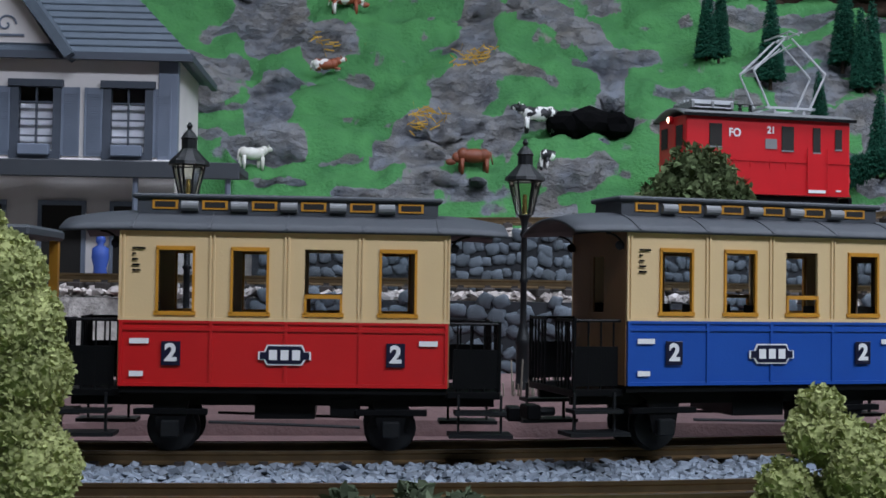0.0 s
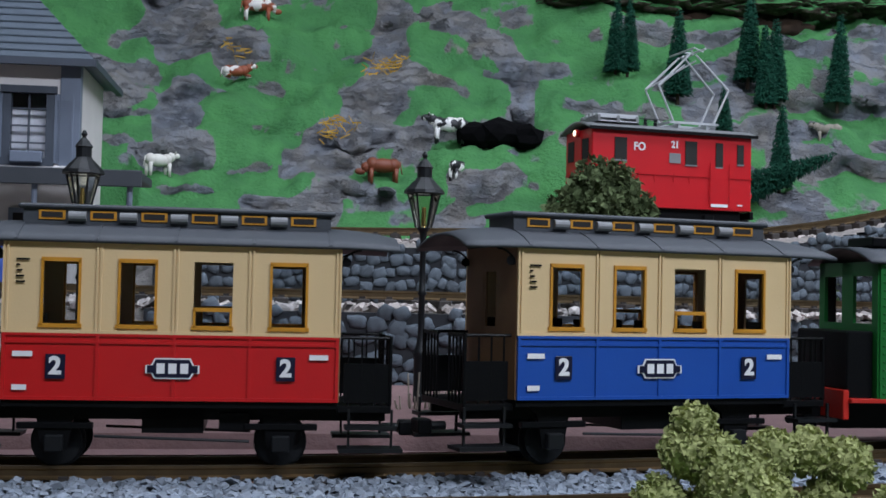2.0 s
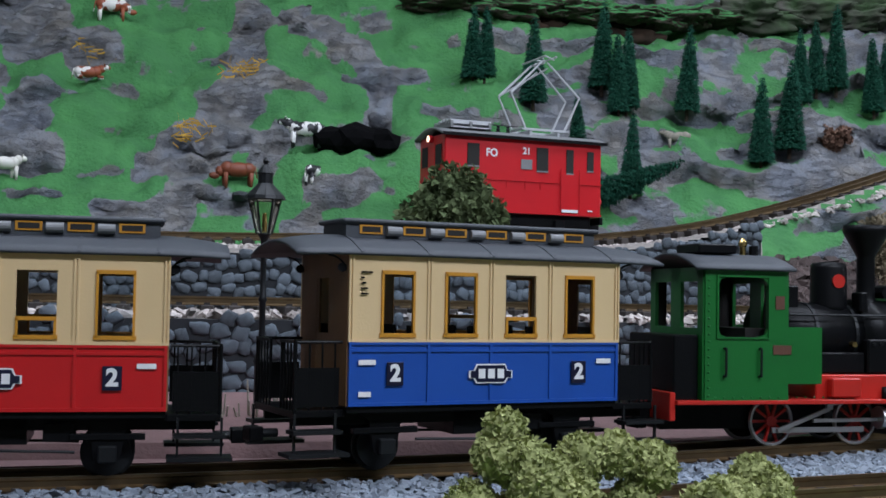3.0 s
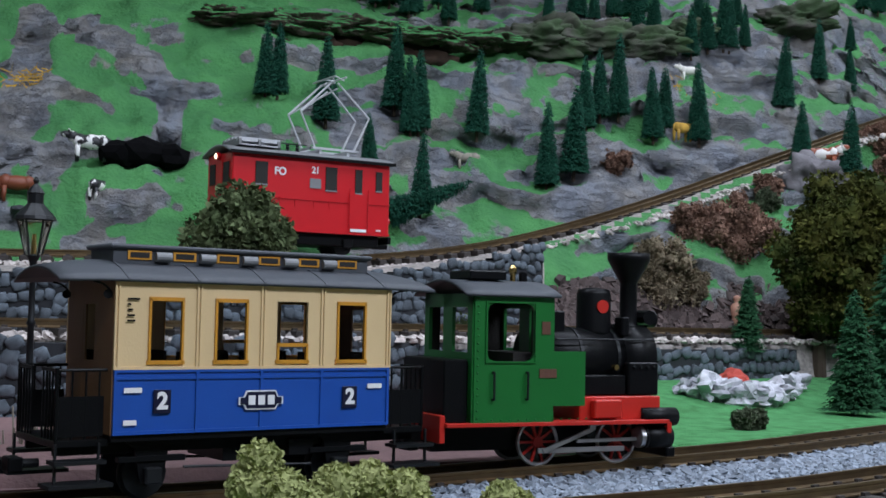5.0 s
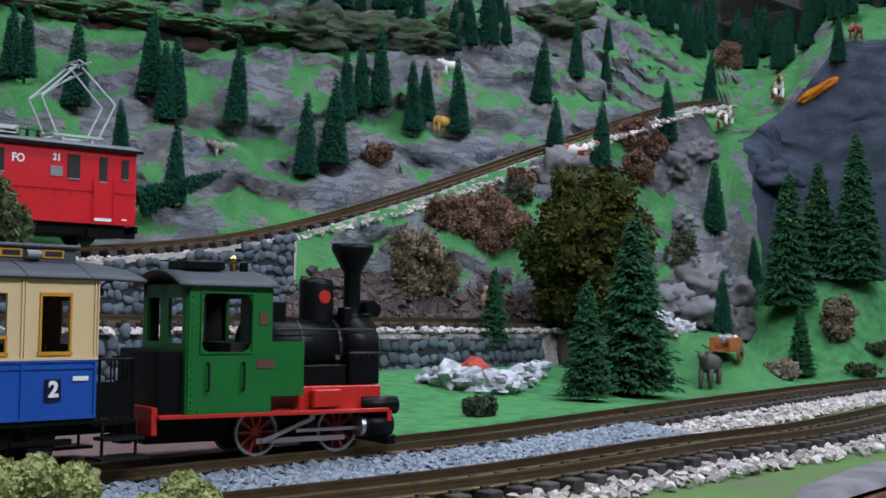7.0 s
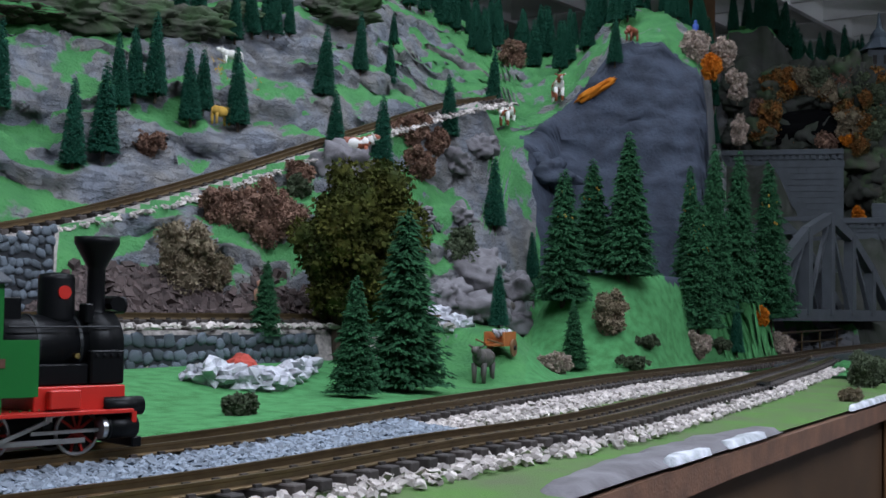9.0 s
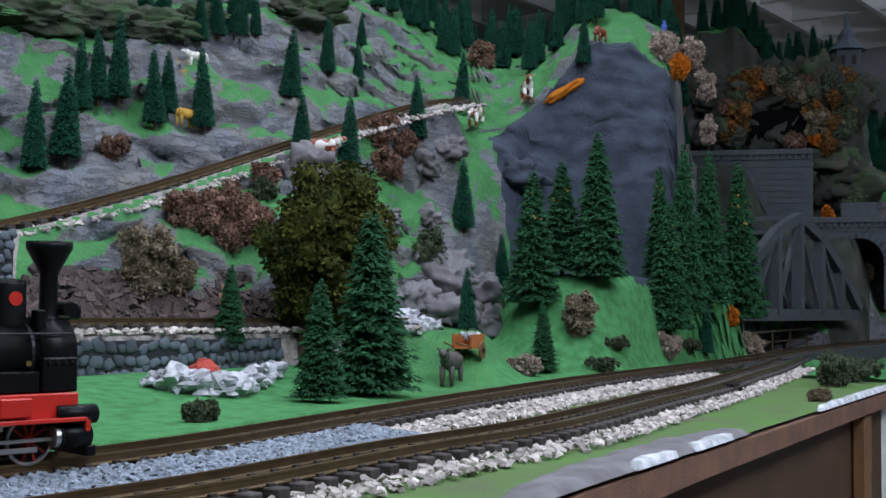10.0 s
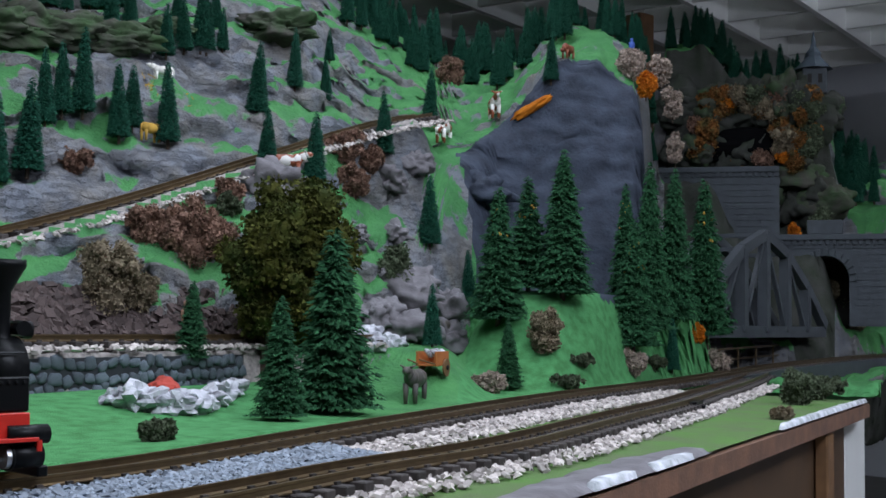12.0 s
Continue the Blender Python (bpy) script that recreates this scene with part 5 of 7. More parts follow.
        part("crosshead", boxes((0.029, 0.036, y - 0.0015, y + 0.006 * s + 0.0015 if s > 0 else y + 0.0015, 0.016, 0.05)) if s > 0 else boxes((0.029, 0.0355, y - 0.0018, y + 0.001, 0.018, 0.05)), "dark_metal", c)
        bm = rods(((0.072, s * 0.032, 0.0205), (0.094, s * 0.032, 0.0205), 0.0088), ((0.0715, s * 0.032, 0.0205), (0.0735, s * 0.032, 0.0205), 0.0094), seg=18)
        part("cylinder", bm, "black", c, "", True)
        part("valve_chest", rods(((0.07, s * 0.034, 0.036), (0.098, s * 0.034, 0.036), 0.0072), seg=16), "black", c, "", True)
        part("cylinder_cover", rods(((0.068, s * 0.032, 0.0205), (0.0716, s * 0.032, 0.0205), 0.0084), seg=18), "steel", c)
    bm = bmesh.new()
    box(bm, 0.094, 0.102, -0.03, 0.03, 0.004, 0.012, bevel=0.001)
    part("rail_guard", bm, "black", c)
    return c


STEAM = steam_loco(pose(0.472, 0.95, base_z(0.47) + 0.028, 0, 0, 6.5))
STEAM.scale = (1.08, 1.08, 1.08)
# stretch the engine's length, keeping all that is round
for ob in STEAM.children_recursive:
    round_part = ob.name.split(".")[0] in ("wheel", "spokes", "wheel_disc", "chimney", "sand_dome", "disc", "whistle", "roof_valve", "boiler_valve", "rivet", "handrail", "maker_plate")
    vs = ob.data.vertices
    if ob.name.startswith("rivet"):
        round_part = False
    mid = (min(v.co.x for v in vs) + max(v.co.x for v in vs)) / 2
    for v in vs:
        v.co.x += 0.11 * (mid if round_part else v.co.x)


def electric_loco(m):
    c = thing("electric_locomotive", m, "bright red two-axle electric locomotive with raised pantograph", "model locomotive")
    L, W, z0, z1 = 0.127, 0.044, 0.028, 0.128
    part("body", boxes((-L, L, -W, W, z0, z1), bevel=0.0015), "fo_red", c)
    bm = bmesh.new()
    arch_shell(bm, -L - 0.006, L + 0.006, 0.1, 0.011, 0.003, z1, along_x=14)
    part("roof", bm, "fo_grey", c, "grey arched roof", True)
    part("gutter", boxes((-L - 0.006, L + 0.006, -0.0515, -0.048, z1 - 0.003, z1 + 0.001), (-L - 0.006, L + 0.006, 0.048, 0.0515, z1 - 0.003, z1 + 0.001)), "black", c)
    for s in (-1, 1):
        y = s * (W + 0.0004)
        a, b = min(y, y + s * 0.001), max(y, y + s * 0.001)
        for x, w, zz0, zz1 in ((-0.083, 0.0095, 0.088, 0.117), (0.028, 0.0095, 0.086, 0.117), (0.0735, 0.006, 0.085, 0.117), (0.108, 0.0055, 0.09, 0.116)):
            part("window", boxes((x - w, x + w, a, b, zz0, zz1), bevel=0.0002), "room_dark", c, "dark window")
            part("window_sill", boxes((x - w, x + w, a - 0.0004, b + 0.0004, zz0 - 0.0018, zz0)), "fo_grey", c)
        part("louvre", boxes((-0.007, 0.011, a, b, 0.087, 0.1), bevel=0.0002), "fo_grey", c, "small grey louvre plate")
        part("door", boxes((0.0595, 0.0875, a - 0.0003, b + 0.0003, 0.032, 0.084)), "fo_red", c)
        part("door_rail", rods(((0.058, y + s * 0.003, 0.036), (0.058, y + s * 0.003, 0.09), 0.0008), ((0.089, y + s * 0.003, 0.036), (0.089, y + s * 0.003, 0.09), 0.0008)), "fo_red", c)
        part("door_step", boxes((0.06, 0.087, a - 0.001, b + 0.001, 0.032, 0.036)), "white", c)
        part("band", boxes((-L, L, a, b, 0.0705, 0.072), (-L, L, a, b, 0.0285, 0.031)), "fo_red", c)
        part("panel_moulding", boxes((-0.055, -0.03, a, b, 0.072, 0.0735), (-0.055, -0.0538, a, b, 0.062, 0.0735), (-0.03, -0.0288, a, b, 0.062, 0.0735), (0.0, 0.025, a, b, 0.072, 0.0735), (0.0, 0.0012, a, b, 0.062, 0.0735), (0.025, 0.0262, a, b, 0.062, 0.0735)), "fo_red", c)
        f = y + s * 0.0006
        t = 0 if s < 0 else 180
        text_mesh("railway_letters", "FO", 0.0145, "white", c, (-0.054, f, 0.106), 90, 0.0003, 0.0004, t)
        text_mesh("running_number", "21", 0.0125, "white", c, (0.002, f, 0.111), 90, 0.0003, 0.0004, t)
        for x in (-0.056, 0.108):
            part("inscription", boxes((x - 0.004, x + 0.004, a, b, 0.0345, 0.0365)), "white", c)
    for s in (-1, 1):
        x = s * (L + 0.0006)
        a, b = min(x, x + s * 0.0008), max(x, x + s * 0.0008)
        for y in (-0.024, 0.024):
            part("end_window", boxes((a, b, y - 0.01, y + 0.01, 0.088, 0.115)), "room_dark", c)
        part("end_door", boxes((a, b, -0.011, 0.011, 0.034, 0.118)), "fo_red", c)
        for y, z in ((-0.03, 0.05), (0.03, 0.05), (0, 0.124)):
            part("headlamp", rods(((x, y, z), (x + s * 0.006, y, z), 0.0052), seg=12), "fo_red", c)
            part("headlamp_lens", rods(((x + s * 0.006, y, z), (x + s * 0.0068, y, z), 0.004), seg=12), "headlight" if s < 0 else "white", c, "headlight lens")
        part("buffer_beam", boxes((min(x, x + s * 0.006), max(x, x + s * 0.006), -0.04, 0.04, 0.018, 0.028), bevel=0.0008), "black", c)
        part("coupler", boxes((min(x, x + s * 0.02), max(x, x + s * 0.02), -0.007, 0.007, 0.013, 0.02), bevel=0.001), "black", c)
    part("underframe", boxes((-0.115, 0.115, -0.036, 0.036, 0.012, 0.029), bevel=0.002), "black", c)
    for x in (-0.06, 0.06):
        bm = bmesh.new()
        for y in (-0.021, 0.021):
            rod(bm, (x, y - 0.0025, 0.0165), (x, y + 0.0025, 0.0165), 0.0165, seg=22)
        part("wheelset", bm, "dark_metal", c)
        part("axle_box", boxes((x - 0.008, x + 0.008, -0.042, -0.036, 0.01, 0.022), (x - 0.008, x + 0.008, 0.036, 0.042, 0.01, 0.022), bevel=0.001), "black", c)
    # roof gear
    bank = part("resistor_bank", boxes((-0.11, -0.05, -0.03, 0.03, 0.1386, 0.14)), "silver", c, "grey slatted resistor bank on the roof")
    for k in range(5):
        part("slat", boxes((-0.112, -0.048, -0.028 + 0.012 * k, -0.02 + 0.012 * k, 0.146 - abs(k - 2) * 0.001, 0.151 - abs(k - 2) * 0.001)), "silver", bank)
    for k in range(3):
        part("bearer", boxes((-0.112 + 0.03 * k, -0.108 + 0.03 * k, -0.03, 0.03, 0.1385, 0.147)), "fo_grey", bank)
    bm = bmesh.new()
    for x in (-0.036, -0.022, -0.006):
        turned(bm, [(0.0035, 0), (0.0035, 0.003), (0.0018, 0.004), (0.0032, 0.006), (0.0018, 0.008), (0.003, 0.01), (0.001, 0.012)], 10, (x, 0, 0.138))
    rod(bm, (-0.036, 0, 0.1495), (0.01, 0, 0.1495), 0.0007)
    part("insulator", bm, "dark_metal", c)
    bm = boxes((0.005, 0.085, -0.022, -0.019, 0.143, 0.146), (0.005, 0.085, 0.019, 0.022, 0.143, 0.146), (0.005, 0.009, -0.022, 0.022, 0.143, 0.146), (0.081, 0.085, -0.022, 0.022, 0.143, 0.146), (0.02, 0.024, -0.02, 0.02, 0.137, 0.144), (0.066, 0.07, -0.02, 0.02, 0.137, 0.144))
    pan = part("pantograph", bm, "silver", c, "raised silver diamond pantograph")
    for s in (-1, 1):
        y = s * 0.02
        for p, q, nm in (((0.012, y, 0.146), (-0.012, y * 1.02, 0.192), "lower_arm"), ((0.078, y, 0.146), (0.102, y * 1.02, 0.192), "lower_arm"), ((-0.012, y, 0.192), (0.04, y * 0.8, 0.238), "upper_arm"), ((0.102, y, 0.192), (0.05, y * 0.8, 0.238), "upper_arm")):
            part(nm, rods((p, q, 0.0019, 0.0014), seg=6), "silver", pan)
        part("brace", rods(((-0.012, y, 0.192), (0.05, -y * 0.8, 0.23), 0.0011), seg=5), "silver", pan)
    part("collector_shoe", rods(((0.036, -0.035, 0.243), (0.036, 0.035, 0.243), 0.0014), ((0.054, -0.035, 0.243), (0.054, 0.035, 0.243), 0.0014), ((0.036, -0.035, 0.243), (0.045, -0.045, 0.236), 0.001), ((0.054, 0.035, 0.243), (0.045, 0.045, 0.236), 0.001), ((0.036, 0.0, 0.243), (0.054, 0.0, 0.243), 0.001), ((0.045, -0.016, 0.238), (0.045, 0.016, 0.238), 0.0015), ((0.045, -0.016, 0.238), (0.04, -0.02, 0.243), 0.001), ((0.045, 0.016, 0.238), (0.05, 0.02, 0.243), 0.001)), "silver", pan)
    return c


ELOCO = pose(0.44, 1.763, high_c(10) + 0.012, 0, 0, 13.5)
electric_loco(ELOCO).scale = (0.976, 1.04, 1.07)


# ---- plants ----
def leaves(lumps, count, size, seed, droop=0.3, core=0.8, flat=False):
    """Foliage as many small bent leaves over a set of lumps (x, y, z, radius); a rough core keeps it closed."""
    rng = random.Random(seed)
    verts, faces = [], []
    total = sum(l[3] ** 2 for l in lumps)
    for x, y, z, r in lumps:
        n = len(verts)
        k, m = (16, 11) if flat else (8, 6)
        for i in range(m + 1):
            for j in range(k):
                u, v = math.pi * i / m, 2 * math.pi * j / k
                q = r * core * (rng.uniform(0.9, 1.06) if flat else rng.uniform(0.75, 1.05))
                verts.append((x + q * math.sin(u) * math.cos(v), y + q * math.sin(u) * math.sin(v), z + q * math.cos(u)))
        for i in range(m):
            for j in range(k):
                faces.append((n + i * k + j, n + (i + 1) * k + j, n + (i + 1) * k + (j + 1) % k, n + i * k + (j + 1) % k))
        for _ in range(int(count * r * r / total)):
            d = Vector((rng.gauss(0, 1), rng.gauss(0, 1), rng.gauss(0, 1))).normalized()
            p = Vector((x, y, z)) + d * r * rng.uniform(0.72, 1.12)
            a = (d + Vector((rng.gauss(0, 0.8), rng.gauss(0, 0.8), rng.gauss(0, 0.8) - droop))).normalized()
            if flat:
                a = (a - d * a.dot(d) * 0.6).normalized()
                p = Vector((x, y, z)) + d * r * rng.uniform(0.9, 1.08)
            b = a.cross(Vector((rng.gauss(0, 1), rng.gauss(0, 1), rng.gauss(0, 1)))).normalized()
            s = size * rng.uniform(0.5, 1.3)
            n = len(verts)
            verts += [tuple(p - b * s * 0.5), tuple(p + a * s * 0.5 - b * s * 0.3 + d * s * 0.2), tuple(p + a * s), tuple(p + b * s * 0.5)]
            faces += [(n, n + 1, n + 2), (n, n + 2, n + 3)]
    return verts, faces


def blob(cx, cy, cz, rx, ry, rz, n, lump, seed):
    """Lumps spread over a rough dome."""
    rng = random.Random(seed)
    out = []
    for _ in range(n):
        d = Vector((rng.gauss(0, 1), rng.gauss(0, 1), rng.gauss(0, 1))).normalized() * rng.uniform(0.35, 0.95)
        out.append((cx + d.x * rx, cy + d.y * ry, cz + d.z * rz, lump * rng.uniform(0.6, 1.3)))
    return out


def bush(name, x, y, z, w, h, mat, label, category="bush", count=2200, leaf=0.006, seed=1, n=14, lump=0.36, group=""):
    t = thing(name, pose(x, y, z), label, category, group)
    r = min(w, h) * 0.5
    lumps = blob(0, 0, h * 0.48, w * 0.42, w * 0.34, h * 0.42, n, r * lump * 1.5, seed)
    lumps.append((0, 0, h * 0.25, r * 0.6))
    raw("foliage", *leaves(lumps, count, leaf, seed), mat, parent=t)
    part("stem", rods(((0, 0, -0.012), (0, 0, h * 0.3), max(0.0015, w * 0.03), w * 0.02), seg=6), "bark", t)
    return t


def fir_mesh(seed, tiers, n, width, size, ragged):
    """A conifer of height 1: needles on tiers round a slim dark core."""
    rng = random.Random(seed)
    verts, faces = [], []
    k, m = 9, 12
    for i in range(m + 1):
        u = i / m
        for j in range(k):
            q = width * (1 - u) ** 0.9 * 0.62 * rng.uniform(0.8, 1.1)
            verts.append((q * math.cos(6.283 * j / k), q * math.sin(6.283 * j / k), 0.05 + 0.93 * u))
    for i in range(m):
        for j in range(k):
            faces.append((i * k + j, i * k + (j + 1) % k, (i + 1) * k + (j + 1) % k, (i + 1) * k + j))
    for _ in range(n):
        u = 1 - math.sqrt(rng.random())
        a = rng.uniform(0, 6.283)
        frac, reach = 0.0, 1.0
        if tiers:
            # boughs: uneven steps that wander round the stem
            ph = 0.45 * math.sin(3 * a + seed) + 0.3 * math.sin(5 * a)
            k2 = math.floor(u * tiers + ph)
            frac = rng.random() ** 2 * 0.95
            u = min(0.99, max(0.0, (k2 - ph + frac) / tiers))
            reach = 0.76 + 0.42 * abs(math.sin(k2 * 12.9 + math.floor(a * 1.6 + k2) * 4.1))
        rim = width * (1 - u) ** 0.85 * (1 + ragged * rng.uniform(-1, 0.6)) + 0.012
        if tiers:
            rim *= (0.78 + 0.34 * (1 - frac)) * reach
        d = Vector((math.cos(a), math.sin(a), 0))
        p = d * rim * rng.uniform(0.6, 0.9) + Vector((0, 0, 0.04 + 0.95 * u))
        out = (d + Vector((rng.gauss(0, 0.3), rng.gauss(0, 0.3), rng.uniform(-0.65, 0.1)))).normalized()
        side = out.cross(Vector((0, 0, 1))).normalized() * size * rng.uniform(0.25, 0.5)
        tip = p + out * size * rng.uniform(0.7, 1.4)
        c = len(verts)
        verts += [tuple(p - side), tuple(p + side), tuple(tip), tuple(p + Vector((0, 0, size * 0.35)))]
        faces += [(c, c + 1, c + 2), (c, c + 2, c + 3), (c + 1, c + 3, c + 2)]
    return verts, faces


def conifer(name, seed, mat, label, group, tiers=0, n=1500, width=0.17, size=0.035, ragged=0.2, cones=False):
    """One conifer of height 1 at the origin, to be copied."""
    t = thing(name, Matrix(), label, "tree", group)
    raw("crown", *fir_mesh(seed, tiers, n, width, size, ragged), mat, parent=t)
    part("trunk", rods(((0, 0, -0.06), (0, 0, 0.3), 0.022, 0.014), seg=6), "bark", t)
    if cones:
        rng = random.Random(seed)
        bm = bmesh.new()
        for _ in range(16):
            u, a = rng.uniform(0.6, 0.82), rng.uniform(0, 6.28)
            q = width * (1 - u) * 1.0 + 0.01
            bmesh.ops.create_icosphere(bm, subdivisions=1, radius=0.011, matrix=Matrix.Translation((q * math.cos(a), q * math.sin(a), u)))
        part("cones", bm, "straw", t, "cluster of pale brown cones")
    return t


def plant(kinds, spots, seed=5, lean=2.0, wide=0.12, slim=1.0):
    """Stands copies of the given trees on the land at (x, y, height) spots."""
    rng = random.Random(seed)
    for i, (x, y, h) in enumerate(spots):
        z = ground(x, y)
        k = h * slim * rng.uniform(1 - wide, 1 + wide)
        m = Matrix.Translation((x, y, z)) @ Euler((radians(rng.uniform(-lean, lean)), radians(rng.uniform(-lean, lean)), rng.uniform(0, 6.28))).to_matrix().to_4x4() @ Matrix.Diagonal((k, k, h, 1))
        copy_thing(kinds[rng.randrange(len(kinds))], m)


def clear(kinds):
    for k in kinds:
        for o in (*k.children_recursive, k):
            bpy.data.objects.remove(o)


FIRS = [conifer("fir_tree", s, "fir", "slender dark green model fir on the hillside", "firs on the hillside", n=2600, width=0.155, size=0.03, ragged=0.12) for s in (1, 2, 3)]
plant(FIRS, [(0.457, 2.167, .14), (0.56, 2.132, .16), (0.737, 2.15, .155), (0.699, 2.18, .17), (0.694, 1.99, .145), (0.719, 2.139, .15), (0.854, 2.158, .168), (0.957, 2.064, .16), (1.02, 2.086, .17), (1.086, 2.177, .15), (1.129, 2.206, .145), (1.175, 2.217, .175), (1.234, 2.182, .15), (1.272, 2.207, .13), (1.34, 2.187, .167), (1.595, 2.277, .162)])
plant(FIRS, [(1.548, 2.419, .13), (1.759, 2.383, .146), (1.866, 2.412, .085), (1.458, 2.009, .125), (1.57, 2.012, .15), (2.242, 2.481, .156), (2.602, 2.616, .15), (1.988, 2.577, .085), (1.824, 2.121, .148), (1.9, 2.054, .158), (1.646, 1.73, .12), (2.032, 2.074, .135), (2.527, 1.903, .13), (0.48, 2.173, .136), (2.38, 2.17, .125), (1.595, 2.431, .105), (1.875, 2.424, .1), (0.62, 2.05, .1)], 6)
# the wood on the ridge, and the firs of the far hills
rng = random.Random(31)
plant(FIRS, [(p.x, p.y, rng.uniform(0.1, 0.17)) for p in (polar(rng.uniform(31, 50.5), rng.uniform(3.6, 4.4)) for _ in range(150))], 7)
plant(FIRS, [(p.x, p.y, rng.uniform(0.12, 0.22)) for p in (polar(rng.uniform(50.8, 59.5), rng.uniform(5.14, 5.5)) for _ in range(54))], 8)
plant(FIRS, [(p.x, p.y, rng.uniform(0.1, 0.16)) for p in (polar(rng.uniform(12, 31), rng.uniform(2.72, 3.1)) for _ in range(34))], 9)
clear(FIRS)
SPRUCES = [conifer("spruce_tree", s, "spruce", "bushy dark green model spruce", "spruces beside the track", 15, 6500, 0.175, 0.032, 0.45) for s in (11, 12)]
plant(SPRUCES, [(1.028, 1.27, .156), (1.172, 1.361, .258), (1.072, 1.578, .117), (1.831, 1.724, .136)], 12, 1.0)
clear(SPRUCES)
KNOLL = [conifer("spruce_tree", s, "spruce", "tall dark spruce with pale cones on the green knoll", "spruces on the knoll", 17, 6500, 0.185, 0.03, 0.4, s % 2 == 1) for s in (21, 22)]
plant(KNOLL, [(1.911, 1.845, .283), (2.02, 1.87, .245), (2.048, 1.796, .315), (2.312, 1.836, .29)], 13, 1.0)
plant(KNOLL, [(2.435, 1.897, .41), (2.603, 1.966, .39), (2.352, 1.893, .27), (2.833, 2.044, .43)], 14, 1.0, 0.1, 0.68)
clear(KNOLL)


def oak(x, y, h):
    z = ground(x, y)
    t = thing("broadleaf_tree", pose(x, y, z), "round bronze-green broadleaf model tree with dark trunk", "tree")
    lumps = blob(0.026, -0.022, h * 0.57, h * 0.295, h * 0.28, h * 0.41, 130, h * 0.08, 5)
    raw("crown", *leaves(lumps, 36000, 0.0068, 6, 0.6), "oak", parent=t)
    bm = rods(((0, 0, -0.02), (0, 0, h * 0.4), 0.012, 0.008))
    for k in range(6):
        u = k * 1.05
        rod(bm, (0, 0, h * (0.25 + 0.03 * k)), (0.06 * math.cos(u), 0.06 * math.sin(u), h * 0.55), 0.004, 0.002)
    part("trunk", bm, "bark", t)
    return t


oak(1.225, 1.62, 0.325)

# foam bushes before the train
def foam_tree(x, y, lumps, label, count, seed, name="foam_bush", category="bush"):
    t = thing(name, pose(x, y, base_z(x)), label, category, "olive foam bushes")
    raw("foliage", *leaves(lumps, count * 4, 0.0026, seed, 0.0, 0.97, True), "olive", parent=t)
    part("stem", rods(((0, 0, -0.002), (0, 0, max(0.03, max(l[2] for l in lumps) - 0.01)), 0.003, 0.002)), "bark", t)
    return t


foam_tree(0.222, 0.585, blob(-0.012, 0, 0.04, 0.05, 0.03, 0.024, 24, 0.014, 3) + [(-0.044, 0, 0.082, 0.01), (-0.046, 0, 0.07, 0.013), (-0.034, 0, 0.064, 0.014), (-0.006, 0, 0.068, 0.012), (0.012, 0, 0.07, 0.011), (0.03, 0, 0.064, 0.012), (-0.066, 0, 0.03, 0.013), (-0.06, 0, 0.045, 0.012), (0, 0, 0.02, 0.03), (-0.04, 0, 0.02, 0.02)], "lumpy olive-green foam bush before the blue coach", 9000, 4)
foam_tree(0.305, 0.6, blob(0, 0, 0.034, 0.02, 0.018, 0.02, 10, 0.013, 5) + [(0.006, 0, 0.054, 0.011), (0, 0, 0.015, 0.018)], "small olive-green foam bush beside the track", 3500, 6)
foam_tree(-0.212, 0.6, [(-0.02, 0, 0.165, 0.02), (0.0, 0, 0.142, 0.021), (-0.02, 0, 0.125, 0.026), (0.008, 0.0, 0.118, 0.022), (0.014, 0, 0.096, 0.021), (-0.02, 0, 0.09, 0.03), (0.008, 0, 0.073, 0.02), (0.02, 0, 0.05, 0.02), (-0.01, 0, 0.046, 0.026), (-0.03, 0, 0.06, 0.03), (0.004, 0, 0.012, 0.022), (0.018, 0, 0.01, 0.016), (-0.02, 0, 0.012, 0.022)], "tall ragged olive-green foam tree beside the track", 13000, 8, "foam_tree", "tree")
bush("dry_bush", -0.02, 0.6, base_z(0) + 0.002, 0.095, 0.046, "sage", "low grey-green twiggy bush between the tracks", count=2600, leaf=0.006, seed=14, lump=0.3)

# shrubs on the land: place, width, height, and kind
SHRUBS = (
    (1.116, 2.112, .1, .055, "rust"), (1.178, 1.796, .12, .13, "rust"), (1.24, 1.83, .1, .09, "rust"), (1.121, 1.824, .1, .09, "rust"), (1.0, 1.704, .12, .13, "dry"), (1.05, 1.715, .09, .07, "dry"),
    (1.693, 2.084, .11, .08, "rust"), (1.688, 2.054, .12, .075, "rust"), (1.773, 2.102, .07, .06, "rust"), (2.541, 2.746, .11, .1, "rust"), (1.33, 1.927, .06, .06, "rust"), (1.32, 1.91, .06, .045, "sage"),
    (1.719, 1.937, .09, .11, "sage"), (1.939, 1.735, .085, .115, "dry"), (1.734, 1.672, .085, .05, "pinkdry"), (2.278, 1.806, .09, .06, "pinkdry"), (2.86, 2.03, .11, .085, "pinkdry"), (2.75, 2.006, .05, .055, "flame"),
    (1.937, 1.677, .12, .032, "sage"), (2.03, 1.72, .1, .03, "sage"), (2.42, 1.87, .1, .035, "sage"), (2.219, 1.346, .09, .085, "sage"), (2.4, 1.44, .17, .06, "sage"), (2.58, 1.53, .16, .05, "sage"),
    (1.893, 1.148, .06, .022, "dry"), (0.792, 1.126, .045, .03, "sage"),
)
